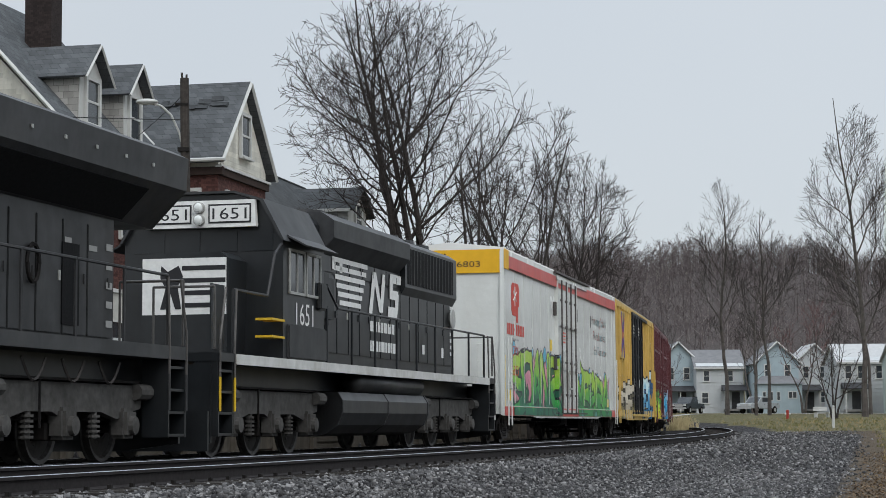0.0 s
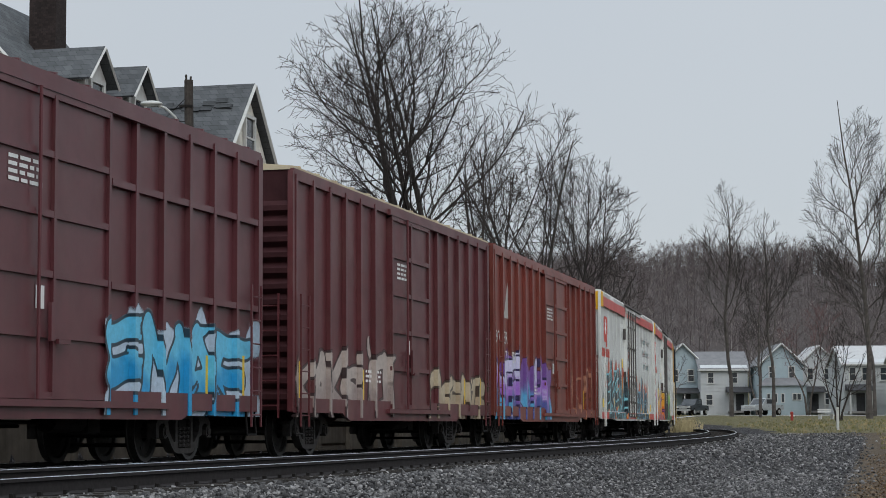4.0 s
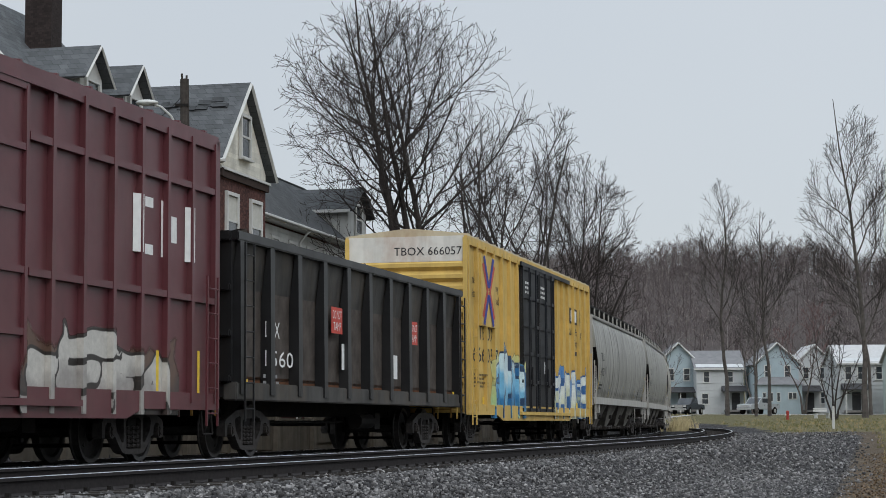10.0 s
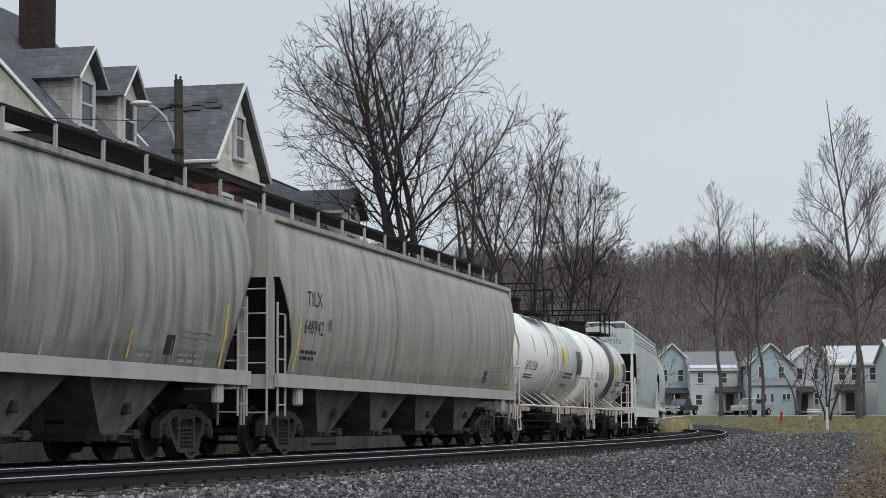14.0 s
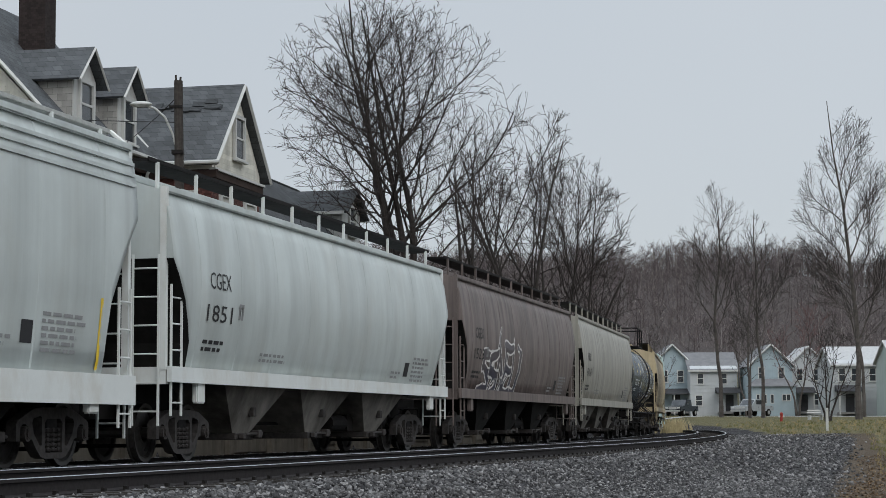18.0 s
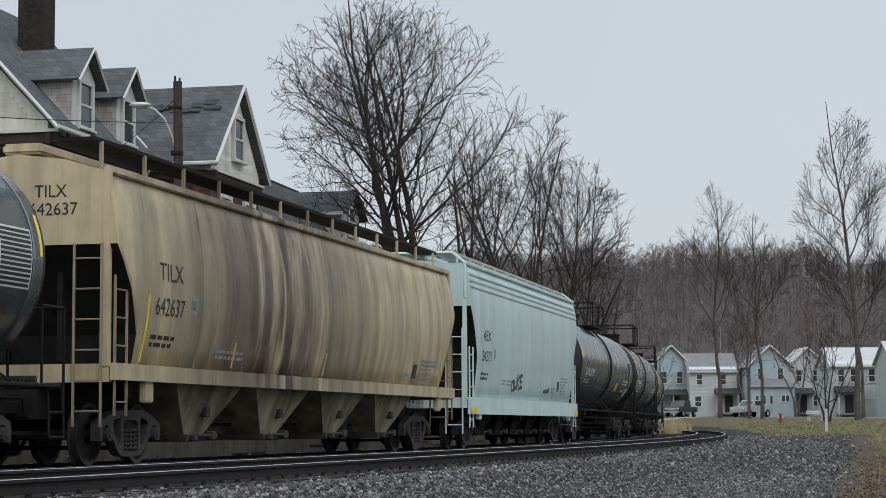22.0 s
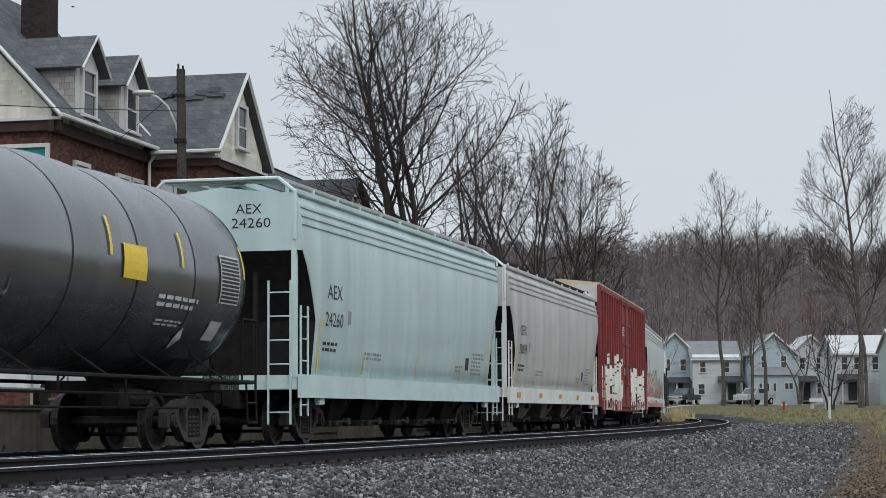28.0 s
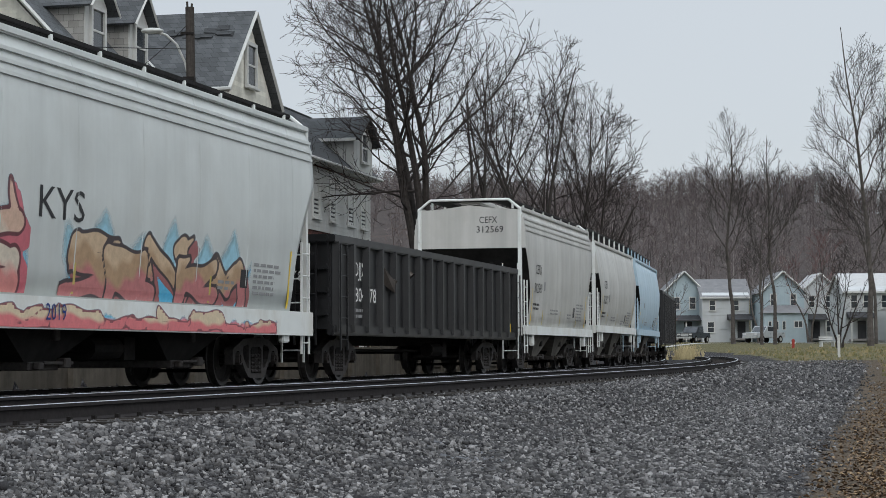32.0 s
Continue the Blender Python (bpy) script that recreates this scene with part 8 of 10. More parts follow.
    if stripe:
        strips(car, [(L(1.12), z_sill + 0.05, 0.09, 1.0), (L(2 * half - 1.22), z_sill + 0.05, 0.09, 1.0)], YELLOW_MARK, fs, "reflector")
        strips(car, [(L(q), z_sill + 0.06, 0.07, 0.42) for q in (half * 0.5, half, half * 1.5)], mat("faded_reflector", (0.50, 0.40, 0.12)), fs, "reflector")
    base = 2 * half - 3.4
    running_gear(car, half + 0.15, base)
    for kw in tags:
        kw = dict(kw)
        graffiti(car, L(kw.pop("x0")), L(kw.pop("x1")), kw.pop("z0", z_sill + 0.03), kw.pop("z1"), kw.pop("surf", surf), **kw)
    TRAIN.append((car, (a + b) / 2, base))
    return car, half, surf, L, z_sill


GREY1 = mat("streaked_grey_hopper_paint", (0.30, 0.295, 0.268), 0.45, 0, 0.06, 1.5, streak=0.6, streak_scale=2.4, dirt=(0.17, 0.16, 0.14), dirt_amount=0.5)
GREY1_LIGHT = mat("pale_grey_sill_paint", (0.40, 0.39, 0.365), 0.55, 0, 0.08, 2, streak=0.15, dirt=(0.3, 0.27, 0.22), dirt_amount=0.5)
BAY_GREY = mat("dirty_grey_bay", (0.21, 0.195, 0.175), 0.7, 0, 0.2, 4, streak=0.3, dirt=(0.04, 0.035, 0.03), dirt_amount=0.8)
WHITISH = mat("grey_white_hopper_paint", (0.50, 0.54, 0.525), 0.4, 0, 0.05, 1.5, streak=0.22, streak_scale=0.9, dirt=(0.42, 0.42, 0.38), dirt_amount=0.4)
WHITE_SILL = mat("white_sill_paint", (0.66, 0.68, 0.66), 0.5, 0, 0.05, 2, dirt=(0.42, 0.36, 0.28), dirt_amount=0.5)
BROWNISH = mat("sooty_brown_hopper_paint", (0.17, 0.138, 0.127), 0.5, 0, 0.10, 1.5, streak=0.5, streak_scale=2.4, dirt=(0.10, 0.08, 0.075), dirt_amount=0.5)
KHAKI = mat("khaki_grey_hopper_paint", (0.33, 0.315, 0.275), 0.45, 0, 0.07, 1.5, streak=0.4, streak_scale=2.4, dirt=(0.25, 0.23, 0.18), dirt_amount=0.4)
TAN = mat("streaked_tan_hopper_paint", (0.47, 0.385, 0.245), 0.5, 0, 0.1, 1.5, streak=0.42, streak_scale=1.6, dirt=(0.24, 0.21, 0.165), dirt_amount=0.6, stain=(0.90, -2.6, 7.5))
TAN_BAY = mat("dusty_tan_bay", (0.34, 0.285, 0.20), 0.7, 0, 0.2, 3, streak=0.5, dirt=(0.05, 0.045, 0.04), dirt_amount=0.85)
MINT = mat("pale_blue_green_hopper_paint", (0.45, 0.565, 0.56), 0.38, 0, 0.04, 1.5, streak=0.16, streak_scale=0.9, dirt=(0.40, 0.46, 0.43), dirt_amount=0.35)
MINT_SILL = mat("pale_blue_green_sill", (0.50, 0.62, 0.60), 0.5, 0, 0.05, 2, dirt=(0.35, 0.36, 0.32), dirt_amount=0.4)
STONE_GREY = mat("stone_grey_hopper_paint", (0.47, 0.465, 0.44), 0.42, 0, 0.05, 1.5, streak=0.25, streak_scale=0.9, dirt=(0.36, 0.34, 0.30), dirt_amount=0.4)
PALE_GREY = mat("pale_grey_graffiti_car_paint", (0.53, 0.555, 0.54), 0.42, 0, 0.05, 1.5, streak=0.10, dirt=(0.42, 0.42, 0.39), dirt_amount=0.35)
SKY_BLUE = mat("light_blue_hopper_paint", (0.40, 0.52, 0.60), 0.45, 0, 0.05, 1.5, streak=0.1)

G_LABEL = "rounded grey covered hopper with dark run-down streaks"
hopper(261.0, 280.6, G_LABEL, GREY1, ("TILX", "640523"), under=BAY_GREY, ladder_paint=GREY1_LIGHT, bays=4)
hopper(282.1, 302.0, G_LABEL, GREY1, ("TILX", "640702"), under=BAY_GREY, ladder_paint=GREY1_LIGHT, bays=4, end_marks=True)
hopper(303.4, 323.6, G_LABEL, KHAKI, ("TILX", "648942"), under=BAY_GREY, ladder_paint=GREY1_LIGHT, bays=4, end_marks=True)
hopper(354.7, 373.3, "pale grey-white slab-sided covered hopper", WHITISH, ("WFRX", "877372"), style="slab", eave=4.58, ladder_paint=WHITE_SILL, bays=5, deep=True, end_marks=True, under=SHADE_STEEL, board_paint=GALV)
hopper(374.65, 391.85, "clean white covered hopper with shallow bulging side", WHITISH, ("CGEX", "1851"), stripe=False, eave=4.15, ladder_paint=WHITE_SILL, bays=3, under=BAY_GREY)
hopper(393.3, 410.2, "sooty brown covered hopper with outlined graffiti letters", BROWNISH, ("CGEX", "1523"), stripe=False, eave=4.15, bays=3, under=SHADE_STEEL, end_marks=True,
       tags=[dict(x0=2.6, x1=7.4, z0=1.30, z1=2.75, seed=107, letters=5, fills=[(0.025, 0.025, 0.05), (0.06, 0.05, 0.06)], line=(0.62, 0.60, 0.58), stroke=0.12, line_w=0.05)])
hopper(411.8, 428.95, "khaki-grey covered hopper with rounded side", KHAKI, ("FURX", "854168"), stripe=False, eave=4.15, bays=3, under=BAY_GREY, ladder_paint=KHAKI)
hopper(448.45, 468.5, "tan covered hopper with heavy black streaks", TAN, ("TILX", "642637"), bays=4, under=TAN_BAY, end_marks=True)
_c, _half, _sf, _L, _zs = hopper(470.25, 486.75, "pale blue-green slab-sided covered hopper with black tags", MINT, ("AEX", "24273"), style="slab", eave=4.58, ladder_paint=MINT_SILL, bays=5, deep=True, under=SHADE_STEEL, board_paint=GALV, stripe=False,
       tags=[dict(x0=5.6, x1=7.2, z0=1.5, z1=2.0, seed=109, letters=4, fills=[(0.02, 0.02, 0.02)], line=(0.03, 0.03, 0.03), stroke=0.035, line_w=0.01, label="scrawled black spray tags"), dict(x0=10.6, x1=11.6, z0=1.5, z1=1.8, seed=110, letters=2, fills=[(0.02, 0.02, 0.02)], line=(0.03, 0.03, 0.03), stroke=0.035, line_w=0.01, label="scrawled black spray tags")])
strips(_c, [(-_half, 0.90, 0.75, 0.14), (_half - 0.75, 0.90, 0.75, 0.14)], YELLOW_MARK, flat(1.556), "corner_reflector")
hopper(569.95, 586.55, "pale blue-green slab-sided covered hopper, clean", MINT, ("AEX", "24260"), style="slab", eave=4.58, ladder_paint=MINT_SILL, bays=5, deep=True, under=SHADE_STEEL, board_paint=GALV, end_marks=True)
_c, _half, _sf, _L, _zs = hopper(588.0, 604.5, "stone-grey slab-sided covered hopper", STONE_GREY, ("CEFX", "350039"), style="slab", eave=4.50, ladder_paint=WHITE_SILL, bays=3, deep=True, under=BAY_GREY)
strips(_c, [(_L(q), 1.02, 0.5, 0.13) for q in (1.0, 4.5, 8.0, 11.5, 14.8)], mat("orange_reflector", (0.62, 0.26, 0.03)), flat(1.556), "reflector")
_c, _half, _sf, _L, _zs = hopper(625.6, 645.4, "pale grey covered hopper with large pink, gold and blue graffiti", PALE_GREY, ("SHPX", "463543"), style="slab", eave=4.58, ladder_paint=WHITE_SILL, bays=3, deep=True, under=SHADE_STEEL,
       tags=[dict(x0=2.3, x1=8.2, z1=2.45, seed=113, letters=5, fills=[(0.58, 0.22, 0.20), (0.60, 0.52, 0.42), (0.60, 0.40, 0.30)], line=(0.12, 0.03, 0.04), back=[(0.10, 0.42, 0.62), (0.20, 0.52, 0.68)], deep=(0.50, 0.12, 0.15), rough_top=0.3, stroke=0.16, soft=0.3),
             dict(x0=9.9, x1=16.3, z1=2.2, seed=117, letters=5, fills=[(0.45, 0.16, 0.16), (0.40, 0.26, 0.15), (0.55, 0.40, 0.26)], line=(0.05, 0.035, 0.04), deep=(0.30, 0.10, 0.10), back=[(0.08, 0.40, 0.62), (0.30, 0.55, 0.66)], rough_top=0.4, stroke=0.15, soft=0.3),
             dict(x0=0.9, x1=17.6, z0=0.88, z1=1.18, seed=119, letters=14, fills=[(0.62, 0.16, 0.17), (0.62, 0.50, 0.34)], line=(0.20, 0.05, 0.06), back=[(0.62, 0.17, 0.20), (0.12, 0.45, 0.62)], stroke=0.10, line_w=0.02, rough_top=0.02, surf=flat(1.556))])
lettering(_c, "2019", _L(8.9), 0.98, 0.22, mat("navy_letter_paint", (0.02, 0.04, 0.16), 0.6), flat(1.57), 0.6)
lettering(_c, "KYS", _L(8.75), 2.30, 0.42, BLACK_PAINT, _sf, 1.35)
hopper(664.2, 676.0, "pale stone-grey covered hopper with white sill", STONE_GREY, ("CEFX", "312569"), eave=4.45, style="slab", ladder_paint=WHITE_SILL, bays=2, under=BAY_GREY, end_marks=True)
hopper(677.6, 689.6, "pale stone-grey covered hopper with white sill", STONE_GREY, ("CEFX", "312571"), eave=4.25, ladder_paint=WHITE_SILL, bays=2, under=BAY_GREY)
hopper(690.8, 703.5, "light blue covered hopper", SKY_BLUE, None, eave=4.25, ladder_paint=SKY_BLUE, bays=2, under=BAY_GREY)

# ---- open cars ----
GON_BLACK = mat("scuffed_black_car_paint", (0.010, 0.010, 0.011), 0.42, 0, 0.25, 3, streak=0.3, dirt=(0.03, 0.028, 0.027), dirt_amount=0.5)
GON_PANEL = mat("dusty_grey_black_panel", (0.060, 0.057, 0.054), 0.55, 0, 0.3, 2.5, streak=0.45, streak_scale=2.2, dirt=(0.12, 0.09, 0.06), dirt_amount=0.5)
RUST_YELLOW = mat("rusted_yellow_end", (0.22, 0.12, 0.03), 0.8, 0, 0.4, 4, streak=0.5, dirt=(0.05, 0.025, 0.015), dirt_amount=0.9)
GON_RUST = mat("rusty_inside", (0.12, 0.055, 0.03), 0.85, 0, 0.3, 4)
SCRAP = mat("mixed_scrap", (0.10, 0.085, 0.075), 0.7, 0.3, 0.4, 3, per_object=0.4)


def gondola(a, b, label, top, ribs, number, slant=0.0, seed=1, kind="gondola", floor_z=1.15):
    half = (b - a) / 2
    car = thing(kind, Matrix(), label, "open car", CAR_GROUP)
    Y = 1.42
    for s in (-1, 1):
        if slant:
            part("side_wall", prism([(s * (Y + 0.02), top), (s * (Y - 0.24), 1.25), (s * (Y - 0.30), 1.25), (s * (Y - 0.04), top)], -half + 0.05, half - 0.05), GON_PANEL, car, "dusty sloping side panel")
        else:
            part("side_wall", box((0, s * Y, (0.95 + top) / 2), (2 * half - 0.1, 0.05, top - 0.95)), GON_BLACK, car)
        part("top_rail", box((0, s * (Y + 0.04), top), (2 * half, 0.18, 0.16), 0.02), GON_BLACK, car)
        part("side_sill", box((0, s * (Y + 0.03 - (0.05 if slant else 0)), 0.98 + (0.12 if slant else 0)), (2 * half, 0.14 + (0.1 if slant else 0), 0.20 + (0.1 if slant else 0)), 0.02), GON_PANEL if slant else GON_BLACK, car)
        for k in range(ribs):
            x = -half + 0.25 + k * (2 * half - 0.5) / (ribs - 1)
            z0 = 0.95
            if slant:
                part("side_rib", prism([(s * (Y + 0.05), top - 0.05), (s * (Y + 0.11), top - 0.05), (s * (Y + 0.13), 1.05), (s * (Y - 0.26), 1.05)], x - 0.11, x + 0.11), GON_BLACK, car)
                continue
            part("side_rib", prism([(x - 0.09, s * (Y + 0.02)), (x - 0.05, s * (Y + 0.15)), (x + 0.05, s * (Y + 0.15)), (x + 0.09, s * (Y + 0.02))], z0, top - 0.05, "z"), GON_BLACK, car)
    for e in (-1, 1):
        part("end_wall", box((e * (half - 0.05), 0, (1.0 + top) / 2), (0.08, 2 * Y, top - 1.0)), RUST_YELLOW if slant and e > 0 else GON_BLACK, car)
        for k in range(3):
            part("end_rib", box((e * (half + 0.02), 0, 1.3 + k * (top - 1.4) / 3), (0.10, 2 * Y, 0.12), 0.02), GON_BLACK, car)
        part("end_top_rail", box((e * (half - 0.02), 0, top), (0.18, 2 * Y, 0.16), 0.02), GON_BLACK, car)
        ladder(car, e * (half - 0.35), -(Y + 0.20), 0.6, top - 0.1, 0.42, GON_BLACK, name="side_ladder")
        ladder(car, e * (half + 0.12), -1.0, 0.7, top - 0.1, 0.42, mat("rusty_yellow_ladder", (0.30, 0.17, 0.05), 0.7) if slant else GON_BLACK, along="y", name="end_ladder")
    part("floor", box((0, 0, floor_z), (2 * half - 0.2, 2.7, 0.12)), GON_RUST, car)
    rng = random.Random(seed)
    for k in range(26):
        x, y = rng.uniform(-half + 0.6, half - 0.6), rng.uniform(-1.0, 1.0)
        z = top - rng.uniform(0.0, 0.55)
        bm = box((0, 0, 0), (rng.uniform(0.4, 1.6), rng.uniform(0.25, 0.9), rng.uniform(0.06, 0.35)), 0.02)
        for v in bm.verts:
            v.co += Vector((rng.gauss(0, 0.05), rng.gauss(0, 0.05), rng.gauss(0, 0.03)))
        ob = part("scrap_piece", bm, SCRAP, car)
        ob.matrix_basis = pose(x, y, z, rng.uniform(-30, 30), rng.uniform(-30, 30), rng.uniform(0, 180))
    part("load_bed", box((0, 0, (floor_z + top - 0.45) / 2), (2 * half - 0.3, 2.7, top - 0.45 - floor_z)), SCRAP, car, "heap of scrap")
    fs = post_surf(Y + 0.03, [], 0, 0)
    if number:
        lettering(car, number[0], -half + 1.6, 2.05, 0.28, WHITE_PAINT, fs, 0.75)
        lettering(car, number[1], -half + 1.6, 1.55, 0.28, WHITE_PAINT, fs, 1.5)
        lettering(car, number[1], 0.1, 1.9, 0.2, WHITE_PAINT, fs, 1.1, end=-half - 0.075)
    strips(car, [(-half + 0.55, 1.05, 0.16, 0.26), (half - 0.75, 1.05, 0.16, 0.26)], YELLOW_MARK, flat(Y + 0.035), "reflector")
    print_lines(car, -half + 1.5, 1.35, 1.0, 2, GREY_MARK, fs, 0.06, 4)
    base = 2 * half - 3.6
    running_gear(car, half, base)
    TRAIN.append((car, (a + b) / 2, base))
    return car, half


_c, _half = gondola(224.5, 240.1, "black open-top car with heavy ribs and rust at its end", 3.66, 11, ("DJJX", "1560"), slant=0.1, seed=3, kind="open_hopper", floor_z=1.3)
strips(_c, [(-_half + 5.28, 2.28, 0.7, 0.5), (-_half + 10.88, 2.28, 0.7, 0.5)], RED_PAINT, flat(1.48), "red_sticker")
for _q in (5.35, 10.95):
    lettering(_c, "DO NOT", -_half + _q, 2.56, 0.16, WHITE_PAINT, flat(1.49), 0.55)
    lettering(_c, "TAMP", -_half + _q + 0.03, 2.34, 0.16, WHITE_PAINT, flat(1.49), 0.48)
strips(_c, [(-_half + 6.0, 1.6, 0.2, 0.5), (-_half + 9.6, 1.5, 0.4, 0.5)], WHITE_PAINT, flat(1.46), "sticker")
gondola(646.7, 663.2, "black ribbed gondola heaped with scrap metal", 2.70, 17, ("DJJX", "804678"), seed=5)
gondola(706.5, 723.0, "black ribbed gondola near the end of the train", 3.4, 15, None, seed=7)
# ---- tank cars ----
TANK_WHITE = mat("glossy_white_tank_paint", (0.72, 0.72, 0.69), 0.3, 0, 0.03, 1.5, streak=0.05, dirt=(0.50, 0.40, 0.28), dirt_amount=0.35)
TANK_BLACK = mat("glossy_black_tank_paint", (0.046, 0.052, 0.058), 0.24, 0, 0.2, 1.5, streak=0.3, dirt=(0.075, 0.078, 0.082), dirt_amount=0.45, ior=2.4, bands=0.25)
TANK_SLATE = mat("slate_grey_tank_paint", (0.055, 0.070, 0.078), 0.24, 0, 0.2, 1.5, streak=0.3, dirt=(0.11, 0.12, 0.125), dirt_amount=0.4, ior=2.4, bands=0.3)
# darker and duller than the black shells
HEAD_BLACK = mat("dark_tank_head", (0.022, 0.024, 0.026), 0.5, 0, 0.3, 2, streak=0.3)
BAND_NAVY = mat("dark_navy_band", (0.014, 0.016, 0.026), 0.35, 0, 0.2, 2)
FADED_WHITE = mat("faded_white_stencil", (0.55, 0.55, 0.53), 0.6, 0, 0.12, 9)


def tank_car(a, b, label, paint, r, zc, mark, band=None, rings=0, bright=False, ladder_at=0.5, trim=None, placards=(), tags=(), mark_x=1.55, swell=0.010):
    half = (b - a) / 2
    car = thing("tank_car", Matrix(), label, "tank car", CAR_GROUP)
    tp = trim or BLACK_GEAR
    n = 48
    hl = half - 0.25
    prof = []
    for k in range(8):
        an = math.pi / 2 * k / 7
        prof.append((-hl + 0.62 * (1 - math.cos(an)), max(0.02, r * math.sin(an))))
    body = [(x, q) for x, q in prof]
    if rings:
        for k in range(rings):
            c = -hl + 0.62 + (2 * hl - 1.24) * (k + 0.5) / rings
            w = (2 * hl - 1.24) / rings
            body += [(c + w * (q / 10 - 0.5), r + swell * (1 - (2 * q / 10 - 1) ** 2) - 0.004) for q in range(10)]
    body += [(-x, q) for x, q in prof[::-1]]
    body.sort(key=lambda q: q[0])
    around = lambda x, q: [(x, -q * math.sin(6.28319 * i / n), zc + q * math.cos(6.28319 * i / n)) for i in range(n)]
    part("tank", loft([around(x, q) for x, q in body[7:-7]]), paint, car, smooth=True)
    for ends in (body[:8], body[-8:]):
        part("tank_head", loft([around(x, q) for x, q in ends]), paint if bright else HEAD_BLACK, car, smooth=True)

    def hoop(x, w, rr, material, name):
        bm = loft([[(xx, -q * math.sin(6.28319 * i / n), zc + q * math.cos(6.28319 * i / n)) for i in range(n)] for xx, q in ((x - w / 2, rr), (x - w / 2, rr + 0.012), (x + w / 2, rr + 0.012), (x + w / 2, rr))], cap=False)
        return part(name, bm, material, car, smooth=False)
    if band:
        hoop(band[0] - half, band[1], r + 0.001, BAND_NAVY, "dark_band")
    for k in range(rings + 1 if rings else 0):
        hoop(-hl + 0.62 + (2 * hl - 1.24) * k / rings, 0.045, r - 0.008, HEAD_BLACK, "jacket_seam")
    if not rings:
        for k in range(6):
            hoop(-hl + 0.9 + k * (2 * hl - 1.8) / 5, 0.05, r - 0.004, paint, "weld_seam")

    def surf(x, z):
        rr = np.full(np.shape(x), float(r))
        if rings:
            u = ((np.asarray(x) + hl - 0.62) * rings / (2 * hl - 1.24)) % 1.0
            rr = r + np.where(np.abs(x) < hl - 0.62, swell * (1 - (2 * u - 1) ** 2), 0.0)
        return -np.sqrt(np.clip(rr * rr - (np.asarray(z) - zc) ** 2, 0.0, None)) - 0.012
    # underframe: stub sills, saddles, side rails and their struts
    for e in (-1, 1):
        part("saddle", prism([(-1.15, zc - r * 0.62), (-0.55, 0.98), (0.55, 0.98), (1.15, zc - r * 0.62), (0.7, zc - r * 0.82), (0, zc - r * 0.93), (-0.7, zc - r * 0.82)], e * (half - 2.0) - 0.35, e * (half - 2.0) + 0.35), tp, car)
        part("end_platform", box((e * (half - 0.35), 0, 1.10), (0.75, 2.7, 0.06)), tp, car)
        part("bolster_web", prism([(-1.45, 1.12), (-1.45, 0.95), (-0.3, 0.80), (0.3, 0.80), (1.45, 0.95), (1.45, 1.12)], e * (half - 2.0) - 0.2, e * (half - 2.0) + 0.2), tp, car)
        part("end_railing", rods([[(e * (half - 0.05), -1.42, 0.7), (e * (half - 0.05), -1.42, 2.15), (e * (half - 0.72), -1.42, 2.15), (e * (half - 0.72), -1.42, 1.1)], [(e * (half - 0.05), -1.42, 2.15), (e * (half - 0.05), 1.42, 2.15), (e * (half - 0.05), 1.42, 0.7)], [(e * (half - 0.05), -0.6, 1.1), (e * (half - 0.05), -0.6, 2.15)]], 0.022, 6), tp, car)
        part("sill_step", rods([[(e * (half - 0.15), -1.45, 1.1), (e * (half - 0.15), -1.48, 0.42), (e * (half - 0.6), -1.48, 0.42), (e * (half - 0.6), -1.45, 1.1)], [(e * (half - 0.15), -1.47, 0.75), (e * (half - 0.6), -1.47, 0.75)]], 0.02, 5), tp, car)
    for s in (-1, 1):
        part("side_rail", rods([[(-half + 0.3, s * 1.48, 1.10), (half - 0.3, s * 1.48, 1.10)]], 0.032, 6), tp, car)
        for k in range(8):
            x = -half + 1.6 + k * (2 * half - 3.2) / 7
            z = 1.55
            y = math.sqrt(max(0.01, r * r - (z - zc) ** 2))
            part("rail_strut", rods([[(x, s * 1.48, 1.10), (x - 0.35, s * (y - 0.02), z)]], 0.018, 5), tp, car)
    # top fittings: dome, walkway and guard rails, ladder down the near side
    xl = -half + 2 * half * ladder_at
    zt = zc + r
    dome = bmesh.new()
    bmesh.ops.create_cone(dome, cap_ends=True, segments=20, radius1=0.52, radius2=0.49, depth=0.42, matrix=Matrix.Translation((xl - 0.9, 0, zt + 0.16)))
    bmesh.ops.create_cone(dome, cap_ends=True, segments=20, radius1=0.55, radius2=0.55, depth=0.07, matrix=Matrix.Translation((xl - 0.9, 0, zt + 0.39)))
    part("dome", dome, BLACK_GEAR, car)
    part("top_platform", boxes([((xl - 0.6, -0.95, zt - 0.06), (3.2, 0.55, 0.05)), ((xl - 0.6, 0.95, zt - 0.06), (3.2, 0.55, 0.05)), ((xl + 0.75, 0, zt - 0.02), (0.5, 2.4, 0.05))]), BLACK_GEAR, car)
    hr = []
    for s in (-1, 1):
        hr += [[(xl - 2.2, s * 1.2, zt - 0.1), (xl - 2.2, s * 1.2, zt + 0.78), (xl + 1.0, s * 1.2, zt + 0.78), (xl + 1.0, s * 1.2, zt - 0.1)], [(xl - 0.6, s * 1.2, zt - 0.05), (xl - 0.6, s * 1.2, zt + 0.78)], [(xl - 2.2, s * 1.2, zt + 0.38), (xl + 1.0, s * 1.2, zt + 0.38)]]
    hr += [[(xl - 2.2, -1.2, zt + 0.78), (xl - 2.2, 1.2, zt + 0.78)], [(xl + 1.0, -1.2, zt + 0.78), (xl + 1.0, 1.2, zt + 0.78)]]
